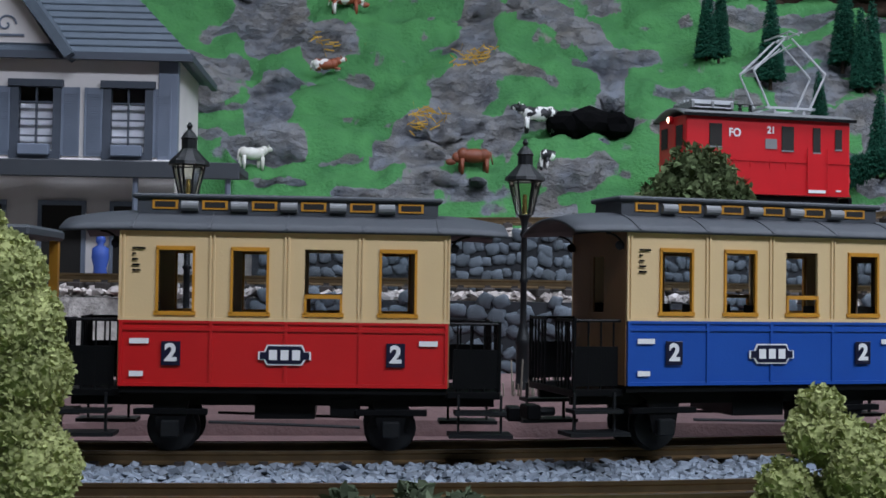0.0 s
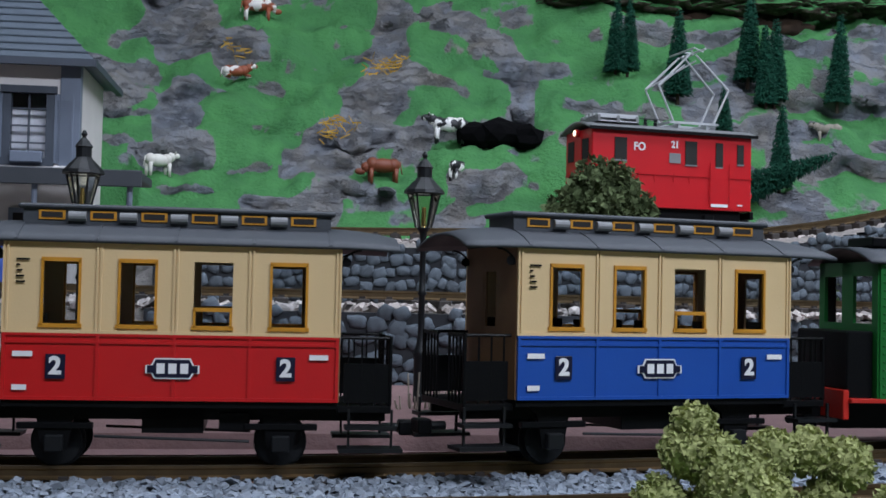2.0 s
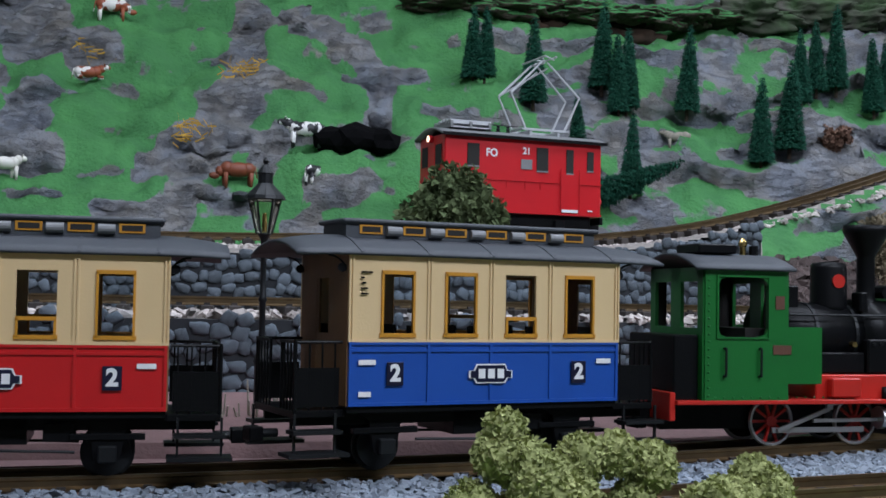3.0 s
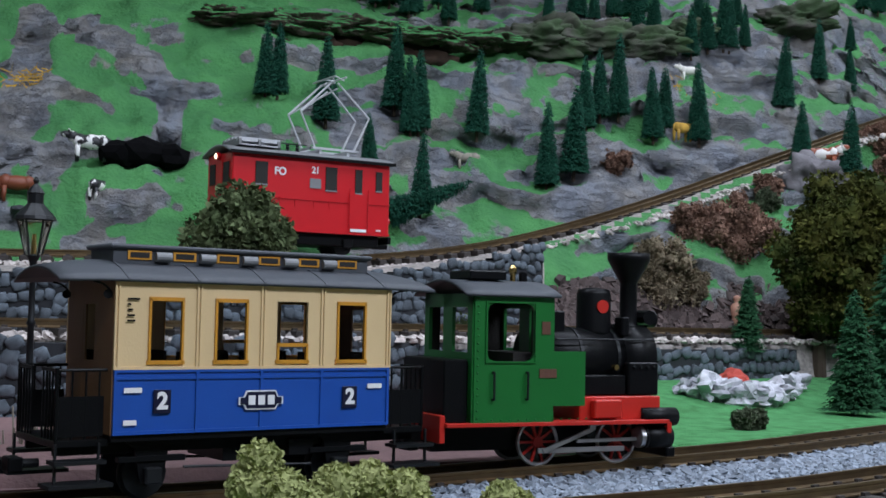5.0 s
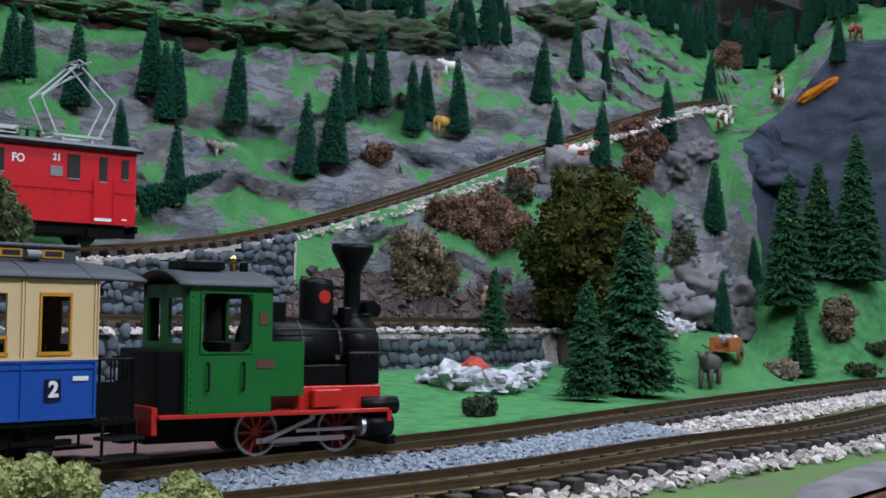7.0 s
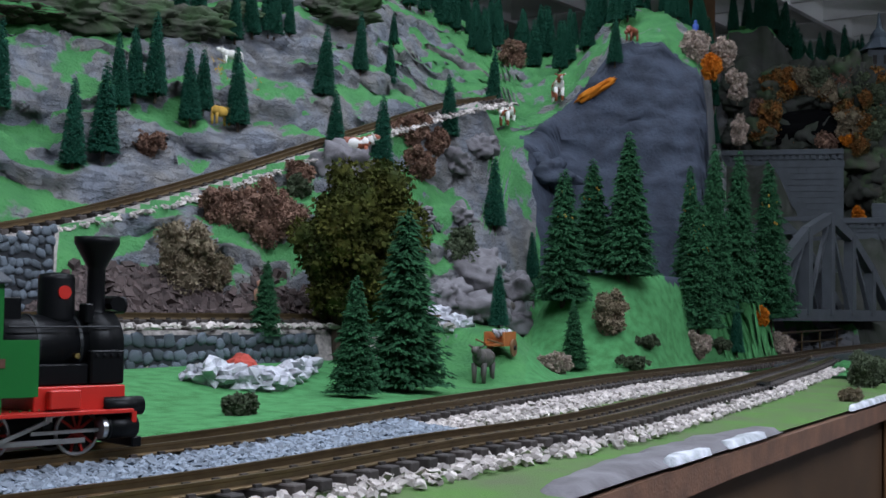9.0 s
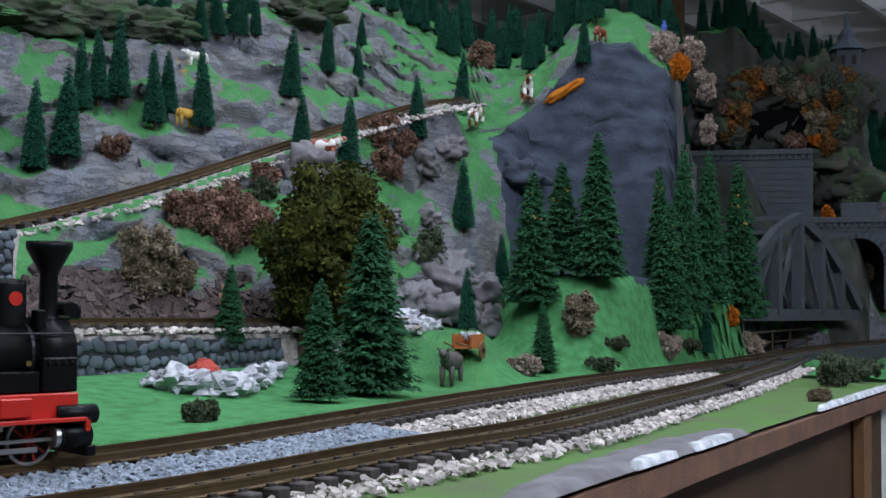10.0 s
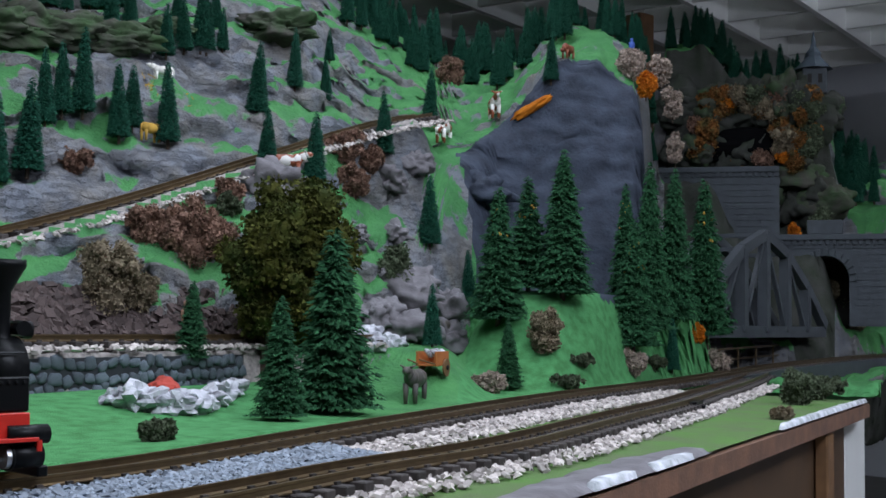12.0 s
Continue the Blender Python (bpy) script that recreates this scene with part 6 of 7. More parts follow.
KIND = {"rust": "rust-brown twiggy shrub on the bank", "dry": "straw-coloured dry shrub on the bank", "pinkdry": "pale pinkish lichen shrub beside the track", "flame": "bright orange lichen shrub on the bank", "sage": "low grey-green shrub on the ground"}
for i, (x, y, w, h, k) in enumerate(SHRUBS):
    bush("shrub", x, y, ground(x, y) - 0.006 if y > 1.55 or k == "sage" and x < 1 else base_z(x), w, h, k, KIND[k], "shrub", 7000, 0.0045, 40 + i, 44, 0.15, "shrubs on the land")
bush("conifer_bush", 0.345, 1.66, ground(0.345, 1.66) - 0.004, 0.135, 0.105, "conifer", "rounded grey-green bush of drooping fronds before the red locomotive", count=9000, leaf=0.009, seed=71, n=26, lump=0.34)
bush("conifer_bush", 0.644, 1.655, ground(0.644, 1.655) - 0.004, 0.045, 0.06, "conifer", "small ragged conifer on the stone wall", count=1200, leaf=0.009, seed=72, n=8)


# ---- stone and rock ----
def boulder(name, x, y, z, sx, sy, sz, mat, label, seed, group="", jag=0.22, sub=3):
    """A rough rock: a ball pushed in and out by two scales of noise."""
    bm = bmesh.new()
    bmesh.ops.create_icosphere(bm, subdivisions=sub, radius=1.0)
    off = Vector((seed * 3.1, seed * 1.7, seed * 0.9))
    for v in bm.verts:
        n = noise.noise(v.co * 1.6 + off) * jag * 1.6 + noise.noise(v.co * 4.0 + off) * jag * 0.8 + abs(noise.noise(v.co * 9.0 + off)) * jag * 0.5 + noise.noise(v.co * 17.0 + off) * jag * 0.2
        c = v.co * (1 + n)
        v.co = Vector((c.x * sx, c.y * sy, c.z * sz))
    ob = part(name, bm, mat, None, "", sub > 3)
    ob.matrix_basis = pose(x, y, z, 0, 0, seed * 37)
    return tagged(ob, label, "rock", group)


rng = random.Random(17)
for i, (x, y, s) in enumerate(((0.863, 1.385, .014), (0.876, 1.36, .022), (0.89, 1.345, .02), (0.909, 1.33, .018), (0.93, 1.33, .02), (0.95, 1.337, .022), (0.975, 1.36, .018), (1.0, 1.39, .016), (1.02, 1.41, .018), (1.05, 1.44, .016), (1.073, 1.458, .018), (0.9, 1.37, .016))):
    boulder("white_rock", x, y, ground(x, y) + s * 0.55, s * 1.05, s * 0.85, s * 0.72, "white_rock", "jagged white and grey quartz rock on the lawn", i + 1, "white rocks on the lawn", 0.5, 3)
boulder("red_rock", 0.93, 1.385, ground(0.93, 1.385) + 0.014, 0.026, 0.02, 0.02, "redstone", "smooth red painted rock on the lawn", 31, jag=0.15)
for i in range(24):
    x, y = 1.42 + rng.uniform(-0.06, 0.32), 1.70 + rng.uniform(-0.05, 0.17)
    y += (x - 1.42) * 0.55
    s = rng.uniform(0.012, 0.024)
    boulder("scree_rock", x, y, ground(x, y) + s * 0.5, s, s, s * 0.8, "white_rock" if i % 3 else "boulder", "jagged pale rock in the scree heap", i + 60, "rocks of the scree heap", 0.45, 3)
for i, (x, y, s) in enumerate(((1.64, 1.88, .04), (1.736, 1.93, .055), (1.667, 1.841, .05), (1.72, 1.86, .04), (1.904, 1.999, .05), (1.834, 2.112, .035), (1.441, 1.964, .05), (1.926, 2.14, .035), (1.6, 1.85, .035), (1.8, 1.97, .05), (1.78, 2.03, .03), (2.182, 2.19, .05), (1.86, 1.96, .045))):
    boulder("grey_boulder", x, y, ground(x, y) + s * 0.25, s * 1.1, s * 0.8, s * 0.75, "boulder" if i != 11 else "cliff", "cracked grey plaster boulder on the bank" if i != 11 else "dark grey rock knob on the cliff edge", i + 90, "boulders on the bank", 0.42, 4)
# dark overhanging crags along the upper terrace, and the recess under the green ledge
CRAGS = ((21.4, .72, .05, 0), (23.2, .735, .055, 0), (24.8, .74, .05, 0), (26.4, .735, .05, 0), (28.3, .79, .035, 0), (33.4, .86, .05, 0), (7.6, .70, .05, 1), (9.6, .712, .055, 1), (11.6, .716, .05, 1), (13.6, .715, .05, 1), (15.6, .708, .045, 1), (17.4, .705, .045, 1), (19.2, .71, .04, 1))
for i, (a, z, s, ledge) in enumerate(CRAGS):
    r = 2.0
    while land(a, r) < z and r < 4:
        r += 0.01
    p = polar(a, r - (0.045 if ledge else 0.03), z)
    ob = boulder("green_ledge" if ledge else "crag", p.x, p.y, p.z, s * 1.7, s * 0.95, s * (0.42 if ledge else 0.7), "ledge" if ledge else "crag_rock", "grassy ledge overhanging a brown recess painted shadow-dark" if ledge else "dark overhanging mossy crag on the slope", i + 120, "crags on the slope", 0.42, 5)
    ob.matrix_basis = pose(p.x, p.y, p.z, 0, 0, -a + 7 * math.sin(i))
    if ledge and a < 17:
        # flat brown lump on the slope, with the overhang's shade in its colour
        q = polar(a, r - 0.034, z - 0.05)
        ob = boulder("rock_recess", q.x, q.y, q.z, s * 1.7, 0.026, 0.042, "recess", "brown lump painted dark as the shaded hollow under the grassy ledge", i + 140, "recesses under the ledge", 0.35, 4)
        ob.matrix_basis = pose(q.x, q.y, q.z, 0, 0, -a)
# black lumps under the crags and beside the cows, coloured as cave shade
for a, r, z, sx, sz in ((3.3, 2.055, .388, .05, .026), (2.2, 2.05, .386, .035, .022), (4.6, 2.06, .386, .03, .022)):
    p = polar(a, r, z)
    boulder("cave_mouth", p.x, p.y, p.z, sx, 0.03, sz, "cave", "black lump painted as the shaded cave mouth in the green slope", int(r * 100), "", 0.2, 2)

# autumn lichen heaps on the cliff brow and the far rocks
for i, (x, y, z, w, h, mat, lab) in enumerate((
    (2.6, 2.1, .78, .09, .09, "pinkdry", "beige lichen heap hanging on the cliff brow"), (2.66, 2.06, .77, .08, .08, "pinkdry", "beige lichen heap hanging on the cliff brow"),
    (2.6, 2.05, .73, .06, .07, "flame", "orange lichen tuft on the cliff brow"), (2.68, 2.03, .68, .06, .09, "pinkdry", "beige lichen heap down the cliff edge"), (2.69, 2.03, .56, .045, .1, "pinkdry", "beige lichen trail down the cliff edge"),
)):
    bush("lichen", x, y, z, w, h, mat, lab, "lichen", 5200, 0.0065, 200 + i, 34, 0.22, "autumn lichens")
# an orange moss shelf on the brow
boulder("moss_shelf", 2.345, 2.2, 0.69, 0.055, 0.018, 0.011, "flame", "bright orange moss shelf on the cliff brow", 3, "", 0.25, 4).matrix_basis = pose(2.345, 2.2, 0.69, 0, -32, -45)

# the far rock: dark boulders, a recess painted as black shade, hanging autumn lichens
rng = random.Random(77)
for i in range(34):
    a, z = 51.2 + 6.2 * (i % 17) / 16 + rng.uniform(-0.15, 0.15), (0.62 if i < 17 else 0.98) + rng.uniform(-0.08, 0.06)
    if i < 17:
        z = 0.99 + rng.uniform(-0.03, 0.05)
    else:
        z = rng.uniform(0.55, 0.9)
    p = polar(a, 5.02 + rng.uniform(-0.02, 0.03), z)
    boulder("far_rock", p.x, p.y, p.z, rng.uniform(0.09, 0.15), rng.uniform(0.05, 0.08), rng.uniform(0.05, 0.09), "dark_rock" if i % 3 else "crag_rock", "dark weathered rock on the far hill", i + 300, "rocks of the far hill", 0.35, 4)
p = polar(54.2, 4.95, 0.84)
boulder("rock_recess", p.x, p.y, p.z, 0.18, 0.05, 0.07, "cave", "black lump painted as the shaded hollow in the far rock", 9, "", 0.12, 3).matrix_basis = pose(p.x, p.y, p.z, 0, 0, -54)
for i in range(46):
    a, z = rng.uniform(51.9, 57.2), rng.uniform(0.72, 1.0)
    if 52.9 < a < 55.4 and 0.76 < z < 0.93:
        z = rng.uniform(0.93, 1.0)
    p = polar(a, rng.uniform(4.9, 4.95), z)
    mat = ("autumn", "dry", "autumn", "sage", "autumn", "flame", "rust")[i % 7]
    s = rng.uniform(0.07, 0.13) if mat != "flame" else 0.055
    bush("lichen", p.x, p.y, p.z, s, s * 0.8, mat, "orange lichen tuft on the far rock" if mat == "flame" else "rust and grey-green lichen hanging on the far rock", "lichen", 1500, 0.0085, 240 + i, 18, 0.26, "autumn lichens")
for i, (a, r, z, h, mat) in enumerate(((57.3, 4.9, 0.6, 0.2, "sage"), (58.2, 4.92, 0.6, 0.22, "sage"), (56.2, 4.85, 0.56, 0.08, "flame"), (58.7, 4.9, 0.62, 0.2, "dry"), (57.8, 4.8, 0.5, 0.08, "dry"))):
    p = polar(a, r)
    bush("shrub", p.x, p.y, ground(p.x, p.y) - 0.01, h * 0.6, h, mat, KIND[mat], "shrub", 2600, 0.009, 330 + i, 20, 0.25, "shrubs on the land")


def chapel(m):
    t = thing("chapel", m, "small dark chapel tower with a pointed roof on the far hill", "model building")
    part("tower", boxes((-0.045, 0.045, -0.045, 0.045, 0, 0.1), bevel=0.002), "portal", t)
    bm = bmesh.new()
    turned(bm, [(0.075, 0.1), (0.06, 0.115), (0.028, 0.15), (0.03, 0.165), (0.012, 0.19), (0.003, 0.25)], 8)
    part("spire", bm, "slate", t, "dark slate pointed roof")
    for x in (-0.02, 0.02):
        part("window", boxes((x - 0.008, x + 0.008, -0.047, -0.0452, 0.04, 0.075)), "room_dark", t)
    return t


p = polar(57.0, 5.12)
chapel(pose(p.x, p.y, ground(p.x, p.y) - 0.01, 0, 0, -50))


# ---- the station house ----
def house(m):
    h = thing("station_house", m, "white station house with grey-blue shutters and slate roof", "model house")
    # x to the right along the front, y into the house, z up; the front's right corner is the origin
    w, d, low, eave = 0.40, 0.2, 0.158, 0.302
    wins = ((-0.06, 0.047), (-0.176, 0.047))
    z0, z1 = 0.177, 0.263
    xs = [-w]
    for x, ww in sorted(wins):
        xs += [x - ww / 2, x + ww / 2]
    xs.append(0)
    part("wall", pierced(xs, [0, z0, z1, eave], 0, 0.006, [(1, 1), (3, 1)]), "plaster", h, "white plastered wall")
    part("wall", boxes((-w, 0, d - 0.006, d, 0, eave)), "plaster", h, "white plastered wall")
    for x in (-w, -0.006):
        part("wall", boxes((x, x + 0.006, 0.006, d - 0.006, 0, eave)), "plaster", h, "white plastered wall")
    part("inner_floor", boxes((-w + 0.006, -0.006, 0.006, d - 0.006, low - 0.004, low)), "wood", h)
    part("corner_board", boxes((-0.022, 0.003, -0.003, 0.012, low, eave), bevel=0.0006), "house_blue", h)
    part("floor_moulding", boxes((-w, 0.004, -0.006, 0.0, low + 0.002, low + 0.012), bevel=0.001), "plaster", h)
    for x, ww in wins:
        win = part("window", boxes((x - ww / 2 - 0.008, x - ww / 2 + 0.002, -0.004, 0.006, z0 - 0.008, z1 + 0.004), (x + ww / 2 - 0.002, x + ww / 2 + 0.008, -0.004, 0.006, z0 - 0.008, z1 + 0.004), (x - ww / 2 - 0.011, x + ww / 2 + 0.011, -0.007, 0.006, z1 - 0.002, z1 + 0.007), (x - ww / 2 - 0.009, x + ww / 2 + 0.009, -0.006, 0.006, z0 - 0.009, z0 + 0.002)), "house_trim", h, "dark slate-blue window surround")
        bars = [(x - 0.0012, x + 0.0012, -0.001, 0.003, z0, z1)] + [(x - ww / 2, x + ww / 2, -0.0012, 0.0028, z0 + (z1 - z0) * k / 4 - 0.001, z0 + (z1 - z0) * k / 4 + 0.001) for k in (1, 2, 3)]
        part("glazing_bar", boxes(*bars), "house_trim", win)
        part("pane", boxes((x - ww / 2, x + ww / 2, 0.0032, 0.0042, z0, z1)), "glass", win).visible_shadow = False
        part("curtain", boxes((x - ww / 2, x + ww / 2, 0.014, 0.016, z0, z1 - 0.022)), "curtain", win, "white net curtain")
        part("flower_box", boxes((x - ww / 2 + 0.004, x + ww / 2 - 0.004, -0.014, -0.004, z0 - 0.004, z0 + 0.01), bevel=0.001), "house_blue", win)
        for s in (-1, 1):
            a = x + s * (ww / 2 + 0.02)
            rows = [(a - 0.0115, a - 0.009, -0.004, -0.001, z0 - 0.004, z1 - 0.002), (a + 0.009, a + 0.0115, -0.004, -0.001, z0 - 0.004, z1 - 0.002), (a - 0.0115, a + 0.0115, -0.0025, -0.001, z0 - 0.004, z1 - 0.002)]
            rows += [(a - 0.009, a + 0.009, -0.0035, -0.002, z0 + 0.003 * k, z0 + 0.003 * k + 0.0016) for k in range(26)]
            part("shutter", boxes(*rows), "house_blue", h, "grey-blue louvred shutter")
    # ground floor: doors in shade under the canopy
    for x in (-0.05, -0.14, -0.24):
        part("door", boxes((x - 0.025, x + 0.025, -0.003, 0.0, 0.002, 0.11)), "room_dark", h, "dark doorway under the canopy")
        part("door_frame", boxes((x - 0.03, x - 0.025, -0.005, 0.0, 0.002, 0.116), (x + 0.025, x + 0.03, -0.005, 0.0, 0.002, 0.116), (x - 0.025, x + 0.025, -0.005, 0.0, 0.11, 0.116)), "house_blue", h)
    part("canopy", boxes((-w, 0.095, -0.11, -0.0062, low - 0.012, low - 0.002), (-w, 0.095, -0.112, -0.108, low - 0.02, low), bevel=0.001), "roof", h, "dark canopy over the platform")
    for x in (-0.37, -0.2, -0.03, 0.08):
        part("canopy_post", rods(((x, -0.1, 0.0), (x, -0.1, low - 0.012), 0.0035)), "house_blue", h)
    # hipped slate roof with a cross gable
    bm = bmesh.new()
    o, z = 0.022, eave
    a, b, c, e = (bm.verts.new(p) for p in ((-w - o, -o, z), (o, -o, z), (o, d + o, z), (-w - o, d + o, z)))
    r0, r1 = bm.verts.new((-w - o, d / 2, z + 0.14)), bm.verts.new((-0.11, d / 2, z + 0.14))
    for f in ((a, b, r1, r0), (b, c, r1), (c, e, r0, r1), (e, a, r0), (a, e, c, b)):
        bm.faces.new(f)
    bmesh.ops.recalc_face_normals(bm, faces=bm.faces[:])
    roof = part("roof", bm, "slate", h, "slate-grey hipped roof")
    part("gutter", boxes((-w - o, o, -o - 0.002, -o + 0.006, z - 0.008, z + 0.001), (o - 0.006, o + 0.002, -o, d + o, z - 0.008, z + 0.001)), "house_trim", roof, "dark grey-blue gutter")
    for k in range(13):
        u = k / 13
        y, zz = -o + (d / 2 + o) * u, z + 0.14 * u
        x1 = o - (o + 0.11) * u
        bm = bmesh.new()
        bar(bm, (-w - o, y - 0.001, zz + 0.0008), (x1, y - 0.001, zz + 0.0008), 0.0012, 0.0016)
        part("slate_course", bm, "slate", roof)
    bm = bmesh.new()
    g = [(-0.40, eave), (-0.148, eave), (-0.28, eave + 0.19)]
    slab(bm, g, -0.012, 0.0)
    part("gable", bm, "plaster", h, "white gable with scrolled ironwork")
    for p, q in ((g[1], g[2]), (g[0], g[2])):
        bm = bmesh.new()
        bar(bm, (p[0] + (0.02 if p is g[1] else -0.02), -0.014, p[1] - 0.006), (q[0], -0.014, q[1] + 0.012), 0.05, 0.012)
        part("gable_roof", bm, "slate", roof)
    bm = bmesh.new()
    for k in range(20):
        u0, u1 = 6.283 * k / 20, 6.283 * (k + 1) / 20
        rod(bm, (-0.262 + 0.02 * math.cos(u0), -0.013, eave + 0.062 + 0.02 * math.sin(u0)), (-0.262 + 0.02 * math.cos(u1), -0.013, eave + 0.062 + 0.02 * math.sin(u1)), 0.0028, seg=5)
    for k in range(22):
        u0, u1 = k * 0.32, (k + 1) * 0.32
        q0, q1 = 0.013 * (1 - k / 26), 0.013 * (1 - (k + 1) / 26)
        rod(bm, (-0.213 + q0 * math.cos(u0), -0.013, eave + 0.036 + q0 * math.sin(u0)), (-0.213 + q1 * math.cos(u1), -0.013, eave + 0.036 + q1 * math.sin(u1)), 0.0013, seg=5)
        rod(bm, (-0.234 + 0.7 * q0 * math.cos(u0), -0.013, eave + 0.056 + 0.7 * q0 * math.sin(u0)), (-0.234 + 0.7 * q1 * math.cos(u1), -0.013, eave + 0.056 + 0.7 * q1 * math.sin(u1)), 0.0013, seg=5)
    rod(bm, (-0.32, -0.013, eave + 0.022), (-0.19, -0.013, eave + 0.022), 0.0018, seg=5)
    part("scrollwork", bm, "house_blue", h, "grey-blue scrolled ironwork round a small round window")
    part("round_pane", rods(((-0.262, -0.0135, eave + 0.062), (-0.262, -0.0125, eave + 0.062), 0.019), seg=20), "room_dark", h)
    part("name_board", boxes((-0.3, -0.231, -0.117, -0.114, low - 0.012, low + 0.012)), "white", h, "white station name board")
    text_mesh("letters", "RG", 0.02, "navy", h, (-0.245, -0.1175, low), 90, 0.0003, 0.0005)
    return h


house(pose(-0.343, 1.60, HIGH_D - 0.004, 0, 0, 3.0))


# ---- lamps ----
def street_lamp(x, y, z, h, label):
    t = thing("street_lamp", pose(x, y, z), label, "street lamp", "gas lamps by the train")
    bm = bmesh.new()
    k = h / 0.235
    turned(bm, [(0.0085, 0), (0.0085, 0.006), (0.0062, 0.01), (0.006, 0.055), (0.0072, 0.058), (0.006, 0.062), (0.0042, 0.068), (0.003, 0.075), (0.0028, 0.11), (0.0042, 0.112), (0.0028, 0.115), (0.0026, 0.15), (0.0042, 0.153), (0.0024, 0.157), (0.0035, 0.165), (0.005, 0.168), (0.007, 0.17)], 12)
    part("post", bm, "dark_metal", t, "dark green-black fluted post", True)
    bm = bmesh.new()
    for i in range(6):
        u = 6.283 * i / 6
        rod(bm, (0.007 * math.cos(u), 0.007 * math.sin(u), 0.17), (0.0145 * math.cos(u), 0.0145 * math.sin(u), 0.2), 0.0009, seg=5)
        v = 6.283 * (i + 1) / 6
        rod(bm, (0.0145 * math.cos(u), 0.0145 * math.sin(u), 0.2), (0.0145 * math.cos(v), 0.0145 * math.sin(v), 0.2), 0.0011, seg=5)
    part("lantern_frame", bm, "dark_metal", t)
    bm = bmesh.new()
    turned(bm, [(0.0065, 0.1705), (0.0138, 0.1995)], 6)
    part("lantern_glass", bm, "lamp_glass", t, "dusty glass lantern").visible_shadow = False
    part("burner", rods(((0, 0, 0.171), (0, 0, 0.188), 0.0025, 0.0018)), "brass", t)
    bm = bmesh.new()
    turned(bm, [(0.0185, 0.2), (0.0175, 0.203), (0.0085, 0.212), (0.0068, 0.214), (0.0068, 0.222), (0.0078, 0.223), (0.0045, 0.228), (0.0016, 0.231), (0.0028, 0.234), (0.001, 0.237)], 12)
    part("cap", bm, "dark_metal", t, "dark metal lantern cap with finial")
    t.scale = (k * 0.98, k * 0.98, k)
    return t


street_lamp(0.072, 1.083, 0.015, 0.232, "dark cast-iron street lamp with glass lantern beside the train")
street_lamp(-0.215, 1.06, 0.022, 0.232, "dark cast-iron street lamp with glass lantern behind the red coach")


# ---- animals and figures: plain painted shapes ----
def beast(name, x, y, z, size, turn, mat, label, lying=False, head_down=False, group="toy animals on the hill"):
    """A four-legged toy animal as one plain mesh; size is its height."""
    bm = bmesh.new()
    s = size

    def lump(p, r, q=(1, 1, 1)):
        made = bmesh.ops.create_icosphere(bm, subdivisions=2, radius=1.0)["verts"]
        for v in made:
            v.co = Vector((p[0] + v.co.x * r * q[0], p[1] + v.co.y * r * q[1], p[2] + v.co.z * r * q[2])) * s
    b = 0.28 if lying else 0.66
    lump((0.0, 0, b), 0.27, (2.0, 0.95, 1.0))
    lump((-0.36, 0, b + 0.02), 0.25, (1, 0.95, 1))
    lump((0.38, 0, b + 0.04), 0.24, (1, 0.9, 1.05))
    hz = b - 0.25 if head_down else b + 0.22
    lump((0.6, 0, (b + hz) / 2 + 0.06), 0.16, (1.2, 0.8, 1.2))
    lump((0.82, 0, hz + 0.02), 0.13, (1.5, 0.85, 0.95))
    for e in (-1, 1):
        rod(bm, Vector((0.74, e * 0.08, hz + 0.1)) * s, Vector((0.7, e * 0.22, hz + 0.17)) * s, 0.04 * s, 0.02 * s, seg=5)
    if lying:
        for px, py in ((0.45, 0.2), (0.45, -0.2), (-0.45, 0.22), (-0.45, -0.22)):
            rod(bm, Vector((px, py, 0.06)) * s, Vector((px + 0.25, py, 0.05)) * s, 0.06 * s, seg=6)
    else:
        for px, py in ((0.42, 0.13), (0.46, -0.13), (-0.46, 0.13), (-0.42, -0.13)):
            rod(bm, Vector((px, py, 0)) * s, Vector((px, py, 0.55)) * s, 0.055 * s, 0.09 * s, seg=7)
    rod(bm, Vector((-0.6, 0, b + 0.15)) * s, Vector((-0.68, 0, b - 0.3)) * s, 0.03 * s, 0.02 * s, seg=5)
    ob = part(name, bm, mat, None, "", True)
    ob.matrix_basis = pose(x, y, z, 0, 0, turn)
    return tagged(ob, label, "toy animal", group)


